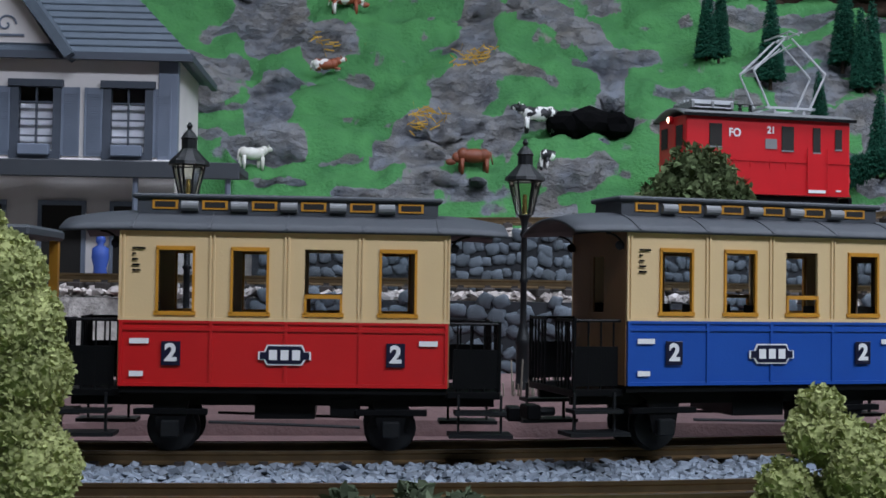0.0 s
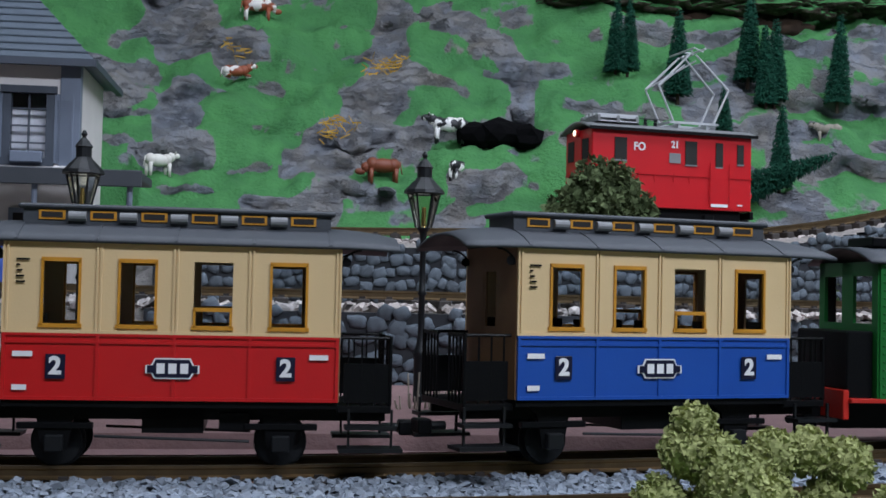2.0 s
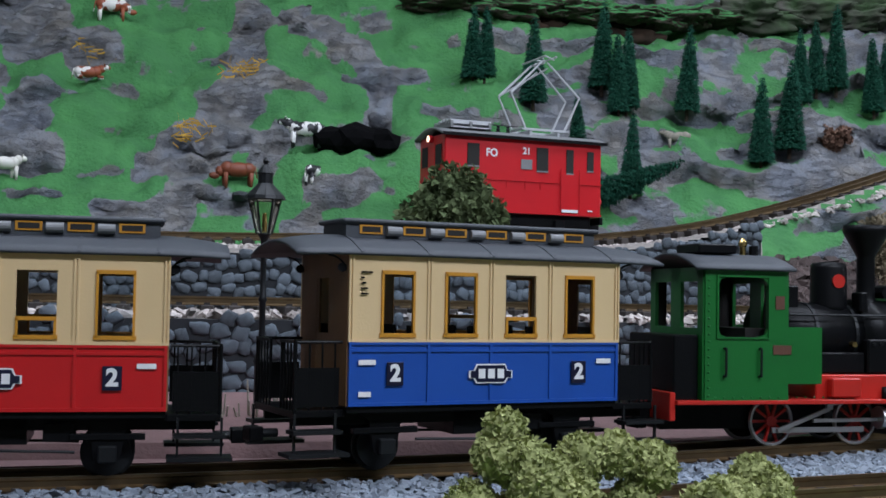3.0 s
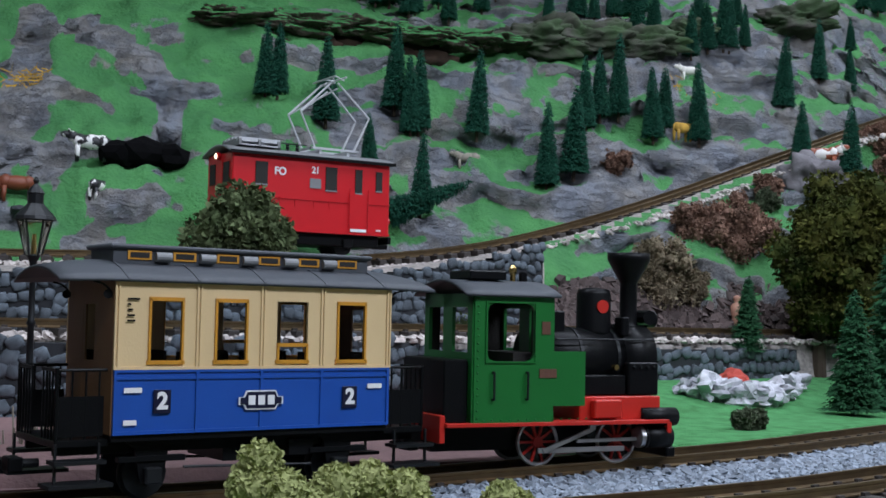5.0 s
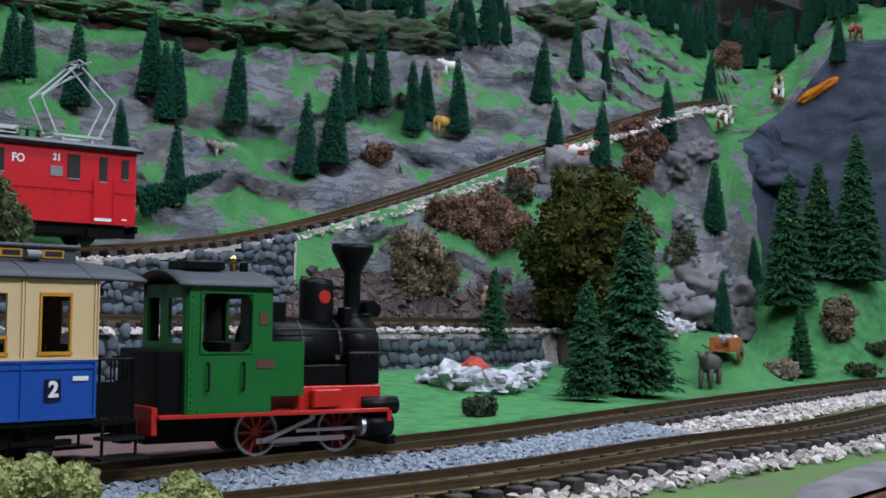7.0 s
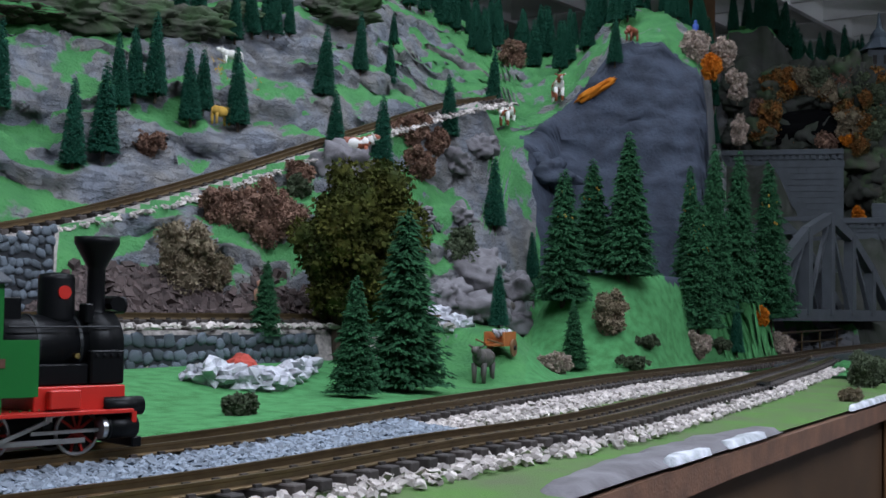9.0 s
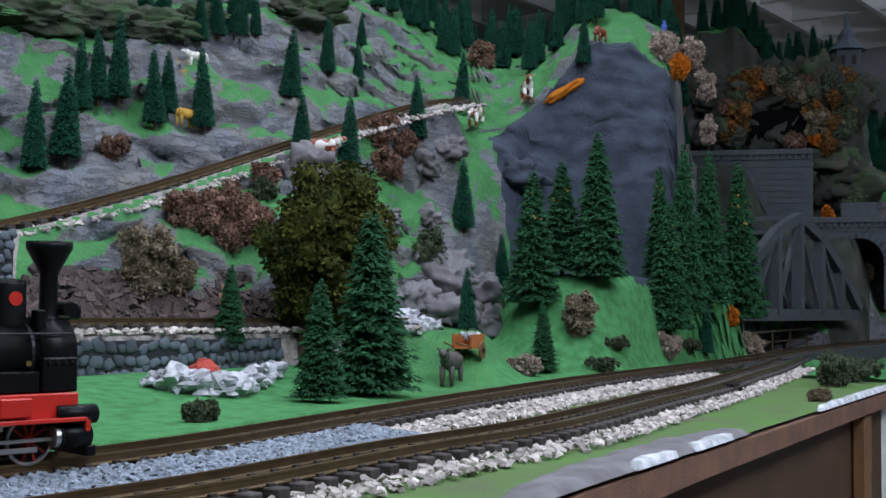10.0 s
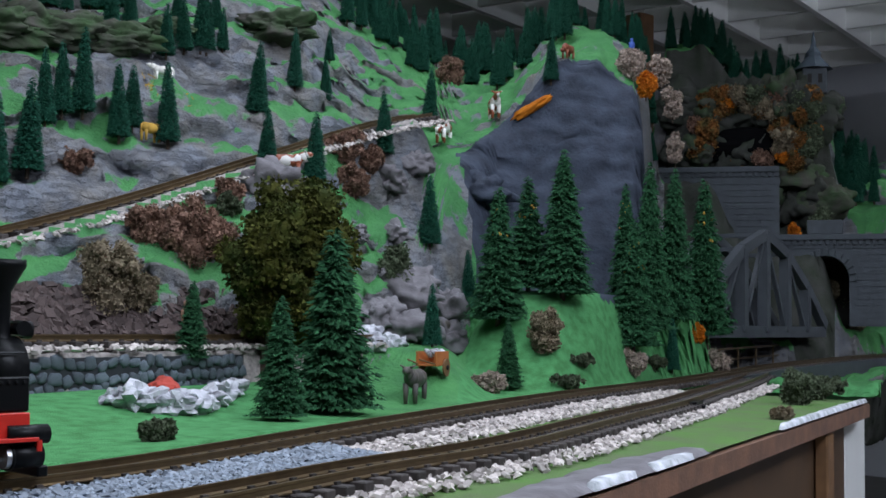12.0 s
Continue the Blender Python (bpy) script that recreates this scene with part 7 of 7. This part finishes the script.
HERD = (
    ("cow_figure", 0.157, 2.024, .047, 175, "cow_pied", "black and white toy cow standing on the slope", 0, 0), ("cow_figure", 0.263, 2.026, .036, 10, "cow_pied", "black and white toy cow lying before the cave", 1, 0),
    ("cow_figure", 0.049, 1.949, .044, 185, "cow_brown", "chestnut toy cow grazing on the slope", 0, 1), ("cow_figure", -0.209, 2.195, .038, 5, "cow_red", "brown and white toy cow lying under a rock", 1, 0),
    ("cow_figure", -0.188, 2.347, .046, 5, "cow_red", "brown and white toy cow standing high on the slope", 0, 1), ("goat_figure", -0.3, 1.962, .038, 40, "figure_white", "white toy goat standing on the slope", 0, 0),
    ("horse_figure", -0.36, 1.955, .034, 0, "cow_brown", "brown toy horse lying beside the goat", 1, 0), ("calf_figure", 0.166, 1.946, .036, 60, "cow_pied", "small black and white toy calf", 0, 0),
    ("cow_figure", 2.172, 2.338, .064, 215, "cow_red", "brown and white toy cow grazing above the cliff", 0, 1), ("cow_figure", 2.33, 2.325, .064, 235, "cow_red", "brown and white toy cow above the cliff", 0, 0),
    ("donkey_figure", 2.426, 2.156, .042, 200, "cow_brown", "brown toy donkey on the cliff brow", 0, 1), ("goat_figure", 4.336, 2.806, .07, 160, "figure_white", "white toy goat on the far plateau", 0, 0),
    ("sheep_figure", 1.397, 2.326, .036, 170, "figure_white", "white toy sheep on the rock slope", 0, 0), ("cow_figure", 1.498, 2.0, .05, 320, "cow_red", "brown and white toy cow beside the hill track", 0, 0),
    ("calf_figure", 1.303, 2.189, .04, 20, "straw", "yellow-brown toy calf between the firs", 0, 0), ("goat_figure", 0.816, 2.096, .034, 150, "twig", "pale grey toy goat on the green slope", 0, 0),
    ("horse_figure", 1.84, 1.95, .058, 190, "figure_grey", "dark grey toy horse below the spruces", 0, 0), ("donkey_figure", 1.44, 1.52, .058, 215, "figure_grey", "grey toy donkey harnessed to a cart", 0, 0),
)
for n, x, y, s, turn, mat, lab, lie, down in HERD:
    beast(n, x, y, ground(x, y) - 0.002, s, turn, mat, lab, bool(lie), bool(down))


def figurine(x, y, z, h, coat, label):
    """A toy figure as one plain shape."""
    bm = bmesh.new()
    turned(bm, [(0.12 * h, 0), (0.15 * h, 0.1 * h), (0.11 * h, 0.45 * h), (0.15 * h, 0.62 * h), (0.14 * h, 0.78 * h), (0.05 * h, 0.84 * h), (0.085 * h, 0.9 * h), (0.08 * h, 0.97 * h), (0.02 * h, h)], 10)
    ob = part("toy_figurine", bm, coat, None, "", True)
    ob.matrix_basis = pose(x, y, z)
    return tagged(ob, label, "figurine", "toy figurines")


figurine(1.13, 1.70, HIGH_D + 0.0, 0.07, "skin", "plain pink toy figurine beside the wall track")
figurine(2.842, 2.314, ground(2.842, 2.314), 0.06, "figure_blue", "plain blue toy figurine on the cliff brow")
figurine(-0.40, 1.47, HIGH_D - 0.006, 0.07, "figure_blue", "plain blue toy figurine on the station platform")


def cart(m):
    t = thing("donkey_cart", m, "small orange wooden cart with two wheels and a pale load", "cart")
    part("cart_box", boxes((-0.03, 0.03, -0.018, -0.015, 0.02, 0.042), (-0.03, 0.03, 0.015, 0.018, 0.02, 0.042), (-0.03, 0.03, -0.018, 0.018, 0.018, 0.021), (0.027, 0.03, -0.018, 0.018, 0.02, 0.04)), "orange_paint", t)
    for s in (-1, 1):
        w = part("wheel", rods(((0.01, s * 0.021 - 0.0015, 0.015), (0.01, s * 0.021 + 0.0015, 0.015), 0.015), seg=16), "wood", t)
        part("hub", rods(((0.01, s * 0.0235 - 0.0015, 0.015), (0.01, s * 0.0235 + 0.0015, 0.015), 0.004), seg=8), "dark_metal", w)
        part("shaft", rods(((-0.03, s * 0.015, 0.022), (-0.085, s * 0.01, 0.03), 0.0015)), "wood", t)
    rr = random.Random(4)
    for _ in range(14):
        bm = bmesh.new()
        stone(bm, (rr.uniform(-0.024, 0.024), rr.uniform(-0.012, 0.012), 0.036 + rr.uniform(0, 0.008)), 0.007, rr)
        part("load_stone", bm, "white_rock", t, "pale stone in the cart")
    return t


cart(pose(1.52, 1.575, ground(1.52, 1.575), 0, 0, 30))


# ---- bridge, portal, viaduct at the far end ----
def truss_bridge(m, L, h, w):
    t = thing("truss_bridge", m, "dark grey-green arched steel truss railway bridge", "model bridge")
    n = 6
    for s in (-1, 1):
        y = s * w / 2
        top = [Vector((-L / 2 + L * i / n, y, 0.02 + h * (1 - abs(2 * i / n - 1) ** 1.5))) for i in range(n + 1)]
        low = [Vector((-L / 2 + L * i / n, y, 0.0)) for i in range(n + 1)]
        for a, b in zip(top, top[1:]):
            bm = bmesh.new()
            bar(bm, a, b, 0.026, 0.03)
            part("top_chord", bm, "bridge", t)
        bm = bmesh.new()
        bar(bm, low[0], low[-1], 0.018, 0.034)
        part("bottom_chord", bm, "bridge", t)
        for i in range(1, n):
            bm = bmesh.new()
            bar(bm, low[i], top[i], 0.03, 0.026)
            part("upright", bm, "bridge", t)
            bm = bmesh.new()
            if i < n - 1:
                bar(bm, low[i + 1] if i >= n // 2 else low[i], top[i] if i >= n // 2 else top[i + 1], 0.012, 0.012)
                part("diagonal", bm, "bridge", t)
            else:
                bm.free()
    for i in range(1, n):
        x = -L / 2 + L * i / n
        zt = 0.02 + h * (1 - abs(2 * i / n - 1) ** 1.5)
        part("cross_beam", boxes((x - 0.008, x + 0.008, -w / 2, w / 2, zt - 0.006, zt + 0.006)), "bridge", t)
        part("floor_beam", boxes((x - 0.008, x + 0.008, -w / 2, w / 2, -0.016, 0.0)), "bridge", t)
    part("deck", boxes((-L / 2, L / 2, -w / 2 + 0.012, w / 2 - 0.012, -0.012, -0.004)), "sleeper", t)
    return t


truss_bridge(pose(3.3, 2.295, 0.135, 0, 0, 13), 0.97, 0.27, 0.17)


def masonry_wall(m, W, H, arch_w, arch_h, arch_x, label, name, merlon=True):
    """A stone wall with one arched opening, a cornice with brackets and a ring of arch stones."""
    t = thing(name, m, label, "model masonry")
    bm = bmesh.new()
    a0, a1 = arch_x - arch_w / 2, arch_x + arch_w / 2
    spring = arch_h - arch_w / 2
    box(bm, -W / 2, a0, 0, 0.05, 0, H)
    box(bm, a1, W / 2, 0, 0.05, 0, H)
    n = 12
    for i in range(n):
        u0, u1 = math.pi * (1 - i / n), math.pi * (1 - (i + 1) / n)
        x0, x1 = arch_x + arch_w / 2 * math.cos(u0), arch_x + arch_w / 2 * math.cos(u1)
        zz = spring + arch_w / 2 * min(math.sin(u0), math.sin(u1))
        slab(bm, [(x0, spring + arch_w / 2 * math.sin(u0)), (x1, spring + arch_w / 2 * math.sin(u1)), (x1, H), (x0, H)], 0, 0.05)
    part("wall_body", bm, "portal", t)
    # short box behind the arch; the bore's darkness is put into its colour
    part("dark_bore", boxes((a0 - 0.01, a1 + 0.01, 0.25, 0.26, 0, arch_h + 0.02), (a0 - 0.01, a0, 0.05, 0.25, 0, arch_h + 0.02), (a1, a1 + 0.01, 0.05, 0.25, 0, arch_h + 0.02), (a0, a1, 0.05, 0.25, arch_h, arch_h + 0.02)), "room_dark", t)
    for i in range(13):
        u = math.pi * i / 12
        c, s = math.cos(u), math.sin(u)
        q = arch_w / 2 + 0.012
        mm = Matrix.Translation((arch_x + q * c, -0.004, spring + q * s)) @ Matrix.Rotation(math.pi / 2 - u, 4, "Y")
        bm = bmesh.new()
        box(bm, -0.009, 0.009, -0.004, 0.008, -0.012, 0.012, bevel=0.001, turn=mm)
        part("arch_stone", bm, "portal", t)
    part("cornice", boxes((-W / 2, W / 2, -0.014, 0.05, H, H + 0.02), bevel=0.002), "portal", t)
    k = int(W / 0.022)
    for i in range(k):
        x = -W / 2 + W * (i + 0.5) / k
        part("bracket", boxes((x - 0.006, x + 0.006, -0.011, 0.0, H - 0.016, H - 0.0005)), "portal", t)
    if merlon:
        part("merlon", boxes((arch_x - 0.06, arch_x + 0.06, -0.006, 0.05, H + 0.02, H + 0.07), bevel=0.002), "portal", t)
    # coursed blocks
    rr = random.Random(9)
    z = 0.006
    while z < H - 0.03:
        x = -W / 2 + rr.uniform(0, 0.02)
        while x < W / 2 - 0.03:
            w = rr.uniform(0.025, 0.045)
            mid = x + w / 2
            clear_of = not (a0 - 0.03 < mid < a1 + 0.03 and z < arch_h + 0.015)
            if clear_of:
                part("block", boxes((x + 0.001, x + w - 0.001, -0.003, 0.001, z, z + 0.02)), "portal", t)
            x += w
        z += 0.022
    return t


masonry_wall(pose(4.02, 2.44, 0.155, 0, 0, -58), 0.4, 0.3, 0.16, 0.245, -0.02, "grey stone tunnel portal with bracketed cornice", "tunnel_portal")
masonry_wall(pose(3.86, 2.82, 0.44, 0, 0, -52), 0.46, 0.27, 0.19, 0.19, -0.08, "grey stone viaduct wall with bracketed cornice", "viaduct", False)


def side_girder():
    t = thing("deck_bridge", Matrix(), "long dark deck bridge carrying the track off the board, with railing", "model bridge")
    pts = [p for p in spline(LINE_A, 0.05) if p.x > 2.52]
    for s in (-0.05, 0.05):
        part("girder", sweep(pts, s, [(-0.004, -0.055), (0.004, -0.055), (0.004, -0.01), (-0.004, -0.01)]), "bridge", t)
    for p, q in zip(pts[::3], pts[3::3]):
        d = (q - p).normalized()
        n = Vector((-d.y, d.x, 0)) * 0.12
        part("post", rods((p + n - Vector((0, 0, 0.03)), p + n + Vector((0, 0, 0.045)), 0.003), seg=6), "rail", t)
    part("handrail", sweep(pts, 0.12, [(-0.002, 0.04), (0.002, 0.04), (0.002, 0.045), (-0.002, 0.045)]), "rail", t)
    part("knee_rail", sweep(pts, 0.12, [(-0.0015, 0.01), (0.0015, 0.01), (0.0015, 0.014), (-0.0015, 0.014)]), "rail", t)
    part("walkway", sweep(pts, 0.085, [(-0.04, -0.035), (0.04, -0.035), (0.04, -0.03), (-0.04, -0.03)]), "bridge", t)
    return t


side_girder()

# point motor boxes beside the rails
for i, (x, y) in enumerate(((0.99, 1.165), (1.37, 1.37), (1.7, 1.535), (1.86, 1.30), (0.205, 0.662))):
    ob = part("point_motor", boxes((-0.028, 0.028, -0.011, 0.011, 0, 0.012), (-0.006, 0.006, -0.02, -0.011, 0, 0.006), bevel=0.001), "black")
    ob.matrix_basis = pose(x, y, base_z(x) + 0.012, 0, 0, 27)
    tagged(ob, "flat black point motor box beside the rails", "point motor", "point motors")

# filler patches on the board's edge and pink path behind the train
def patch(name, s0, s1, inn0, inn1, mat, label, seed, lift):
    bm = bmesh.new()
    n, k = 40, 5
    rows = []
    for i in range(n + 1):
        u = i / n
        s = s0 + (s1 - s0) * u
        wig = 0.35 + 0.65 * math.sin(math.pi * u) ** 0.5 * (0.75 + 0.5 * noise.noise(Vector((s * 22, seed, 0))))
        row = []
        for j in range(k + 1):
            inn = inn0 + (inn1 - inn0) * wig * j / k
            p = EDGE0 + EDGE_DIR * s + EDGE_IN * inn
            top = 0.0065 + lift * math.sin(math.pi * j / k) * (0.6 + 0.6 * noise.noise(p * 60))
            row.append(bm.verts.new((p.x, p.y, base_z(p.x) + (0.0005 if j in (0, k) or i in (0, n) else top))))
        rows.append(row)
    for a, b in zip(rows, rows[1:]):
        for j in range(k):
            bm.faces.new((a[j], b[j], b[j + 1], a[j + 1]))
    return tagged(part(name, bm, mat, None, "", True), label, "filler", "", "structure")


patch("filler_patch", 0.8, 1.6, 0.0, 0.022, "snow", "white filler along the board edge", 1, 0.003)
patch("filler_patch", 0.02, 0.14, 0.0, 0.024, "snow", "white filler patch on the board edge", 2, 0.002)
patch("filler_patch", 0.2, 0.34, 0.0, 0.026, "snow", "white and grey filler patch on the board edge", 3, 0.002)
patch("bare_patch", -0.2, 0.42, 0.002, 0.075, "boulder", "bare grey plaster patch on the board edge", 4, 0.001)

bm = bmesh.new()
pts = [p for p in spline(LINE_A, 0.03) if p.x < 0.82]
path = part("platform_path", sweep(pts, 0.105, [(-0.05, -0.02), (0.05, -0.02), (0.05, -0.003), (-0.05, -0.003)]), "pink_path")
bm.free()
tagged(path, "pink paved platform path behind the train", "path", kind="structure")
bm = bmesh.new()
rr = random.Random(3)
for k in range(46):
    x = 0.075 + rr.uniform(-0.035, 0.03)
    rod(bm, (x, 1.05 + rr.uniform(-0.015, 0.015), 0.004), (x + rr.gauss(0, 0.004), 1.05 + rr.uniform(-0.01, 0.01), rr.uniform(0.03, 0.062)), 0.0011, 0.0007, seg=4)
tagged(part("dry_reeds", bm, "twig"), "bunch of pale dry reeds at the lamp's foot", "reeds")


def wagon(m):
    t = thing("goods_wagon", m, "ochre and grey model goods wagon behind the foliage", "model wagon")
    part("body", boxes((-0.1, 0.1, -0.042, 0.042, 0.04, 0.085), bevel=0.001), "fo_grey", t)
    for x in (-0.098, -0.05, 0.0, 0.05, 0.08, 0.098):
        part("stanchion", boxes((x - 0.003, x + 0.003, -0.045, -0.039, 0.04, 0.142), (x - 0.003, x + 0.003, 0.039, 0.045, 0.04, 0.142)), "orange", t, "ochre post")
    part("roof", boxes((-0.104, 0.104, -0.047, 0.047, 0.14, 0.148), bevel=0.002), "roof", t)
    part("floor_frame", boxes((-0.1, 0.1, -0.03, 0.03, 0.03, 0.04)), "black", t)
    for x in (-0.06, 0.06):
        part("wheelset", rods(((x, -0.023, 0.0155), (x, -0.017, 0.0155), 0.0155), ((x, 0.017, 0.0155), (x, 0.023, 0.0155), 0.0155), ((x, -0.02, 0.0155), (x, 0.02, 0.0155), 0.002), seg=18), "dark_metal", t)
    return t


wagon(pose(-0.372, 0.848, base_z(-0.4) + 0.028, 0, 0, 3))


# a fallen fir behind the red locomotive, straw on the bare ground, a stone trough, stakes
down = conifer("fallen_fir", 44, "fir", "dark green model fir leaning over behind the locomotive", "", n=2200, width=0.17, size=0.035)
down.matrix_basis = pose(0.615, 1.93, 0.3, 0, 68, -6) @ Matrix.Diagonal((0.15, 0.15, 0.16, 1))
rr = random.Random(12)
for x, y, n in ((0.062, 2.2, 60), (-0.03, 2.06, 46), (1.36, 2.29, 60), (1.4, 2.28, 40), (-0.2, 2.26, 40)):
    verts, faces = [], []
    z0 = ground(x, y)
    for _ in range(n):
        px, py = rr.gauss(0, 0.02), rr.gauss(0, 0.012)
        pz = ground(x + px, y + py) + 0.006 + rr.uniform(-0.006, 0.01)
        d = Vector((rr.gauss(0, 1), rr.gauss(0, 0.6), rr.gauss(0, 0.7))).normalized() * 0.009
        k = len(verts)
        verts += [(x + px - d.x, y + py - d.y, pz - d.z), (x + px + d.x, y + py + d.y, pz + d.z), (x + px + d.x, y + py + d.y, pz + d.z + 0.0022), (x + px - d.x, y + py - d.y, pz - d.z + 0.0022)]
        faces.append((k, k + 1, k + 2, k + 3))
    raw("straw_tuft", verts, faces, "straw", "tuft of yellow straw on bare ground", "straw", "stuff")
boulder("stone_trough", 0.055, 1.925, ground(0.055, 1.925) + 0.004, 0.035, 0.014, 0.009, "wall_dark", "flat dark grey stone before the brown cow", 7, "", 0.15, 2)
for k, (x, y) in enumerate(((1.21, 1.45), (1.225, 1.455))):
    ob = part("wooden_stake", rods(((0, 0, -0.01), (0.004, 0, 0.075), 0.0022, 0.0018), seg=6), "wood")
    ob.matrix_basis = pose(x, y, ground(x, y))
    tagged(ob, "thin brown wooden stake in the lawn", "stake", "wooden stakes")


# ---- stone walls, rubble and ballast ----
STONES = []
for k in range(7):
    bm = bmesh.new()
    rr = random.Random(k)
    bmesh.ops.create_icosphere(bm, subdivisions=2, radius=1.0)
    for f in bm.faces:
        f.smooth = True
    for v in bm.verts:
        q = 1 + 0.55 * noise.noise(v.co * 1.3 + Vector((k * 5.0, 0, 0))) + 0.12 * noise.noise(v.co * 4 + Vector((0, k * 3.0, 0)))
        c = v.co * q
        v.co = Vector((max(-0.84, min(0.84, c.x)) * 1.1, max(-0.42, min(0.42, c.y * 0.6)), max(-0.82, min(0.82, c.z)) * 1.08))
    me = bpy.data.meshes.new("wall_stone")
    bm.to_mesh(me)
    bm.free()
    me.materials.append(M["wall_stone"])
    STONES.append(me)


def stone_wall(name, a0, a1, offset, z0, z1, size, label, seed):
    """A dry-stone wall along the ledge: a dark core with stones set in courses, each a piece of its own."""
    t = thing(name, Matrix(), label, "stone wall", kind="structure")
    n = 60
    pts = [polar(a0 + (a1 - a0) * i / n, far_d(a0 + (a1 - a0) * i / n) + offset) for i in range(n + 1)]
    bm = bmesh.new()
    for p, q in zip(pts, pts[1:]):
        d = (q - p).normalized()
        back = Vector((-d.y, d.x, 0)) * 0.022
        ap = a0 + (a1 - a0) * pts.index(p) / n
        hi = z1(ap)
        lo = z0(ap)
        vs = [bm.verts.new(v) for v in (p + Vector((0, 0, lo)), q + Vector((0, 0, lo)), q + Vector((0, 0, hi)), p + Vector((0, 0, hi)), p + back + Vector((0, 0, lo)), q + back + Vector((0, 0, lo)), q + back + Vector((0, 0, hi)), p + back + Vector((0, 0, hi)))]
        for f in ((0, 1, 2, 3), (3, 2, 6, 7), (5, 4, 7, 6)):
            bm.faces.new([vs[i] for i in f])
    part("core", bm, "wall_dark", t)
    rr = random.Random(seed)
    s = 0.0
    line = spline(pts, 0.004)
    z_step = size * 1.05
    for row in range(12):
        i = rr.randrange(4)
        while i < len(line) - 1:
            w = size * rr.uniform(0.75, 1.45)
            k = min(len(line) - 1, i + int(w / 0.008))
            p = line[k]
            ap = math.degrees(math.atan2(p.x - CX, p.y - CY))
            z = z0(ap) + z_step * (row + 0.5) + rr.uniform(-0.3, 0.3) * size
            if z < z1(ap) + size * 0.25:
                d = (line[min(k + 1, len(line) - 1)] - line[k - 1]).normalized()
                ob = new("stone", STONES[rr.randrange(7)])
                ob.parent = t
                ob.matrix_basis = Matrix.Translation((p.x, p.y, z)) @ d.to_track_quat("X", "Z").to_matrix().to_4x4() @ Euler((0, rr.uniform(-0.5, 0.5), 0)).to_matrix().to_4x4() @ Matrix.Diagonal((w * 0.5, size * 0.55, size * 0.54 * rr.uniform(0.7, 1.15), 1))
            i += max(2, int(w / 0.004))
    return t


stone_wall("retaining_wall", -13, 21.5, 0.155, lambda a: HIGH_D + 0.002, lambda a: high_c(a) - 0.026, 0.0145, "rounded slate-grey stone retaining wall under the hill track", 1)
stone_wall("lower_wall", -14, 17, -0.082, lambda a: 0.02, lambda a: HIGH_D - 0.004, 0.0155, "rounded slate-grey stone wall under the wall track", 2)
stone_wall("block_wall", 17, 33, -0.082, lambda a: 0.045, lambda a: HIGH_D - 0.012, 0.017, "dark block wall under the wall track", 3)

rr = random.Random(77)
spots = []
for _ in range(1500):
    a = rr.uniform(20.5, 34.5)
    u = rr.random()
    r = far_d(a) + 0.075 + 0.11 * u
    p = polar(a, r)
    z = land(a, r) + 0.004
    if z < HIGH_D + 0.085:
        spots.append((p.x, p.y, z, rr.uniform(0.007, 0.014)))
raw("rubble_bank", *stone_soup(spots, rr, 1.0), "rubble", "dark brown rubble stones on the bank", "rubble", "stuff")


def scatter(line, sides, x0, x1, count, size, seed, drop=0.012, rise=0.0, keep=None):
    """Stones on both sides of a track and between its sleepers."""
    rr = random.Random(seed)
    pts = [p for p in spline(line, 0.01) if x0 < p.x < x1]
    out = []
    for _ in range(count):
        i = rr.randrange(1, len(pts) - 1)
        d = (pts[i + 1] - pts[i - 1]).normalized()
        lo, hi = sides
        o = rr.uniform(lo, hi)
        p = pts[i] + Vector((-d.y, d.x, 0)) * o + d * rr.uniform(-0.005, 0.005)
        z = p.z - drop - rise * max(0.0, abs(o) - 0.04) + rr.uniform(-0.003, 0.001)
        out.append((p.x, p.y, z, size * rr.uniform(0.6, 1.35)))
    return out


rr = random.Random(5)
raw("pale_ballast", *stone_soup(scatter(LINE_A, (-0.105, 0.05), 0.78, 2.3, 5200, 0.0048, 1, 0.0165, 0.05) + scatter(LINE_B, (-0.075, 0.07), 0.55, 2.72, 5600, 0.0046, 2, 0.0165, 0.06), rr), "pale_stone", "pale beige ballast stones along the tracks", "ballast", "stuff")
raw("painted_ballast", *stone_soup(scatter(LINE_A, (-0.108, -0.036), -0.5, 0.95, 9000, 0.0042, 3, 0.009, 0.12), rr, 0.6), "blue_stone", "grey-blue painted stone bank between the tracks", "ballast", "stuff")
raw("hill_ballast", *stone_soup(scatter(LINE_C, (-0.088, 0.078), -0.2, 2.4, 5600, 0.005, 4, 0.019, 0.06) + scatter(LINE_D, (-0.068, 0.068), -0.5, 1.7, 3000, 0.0055, 5, 0.016, 0.02), rr), "pale_stone", "pale ballast stones along the hill tracks", "ballast", "stuff")
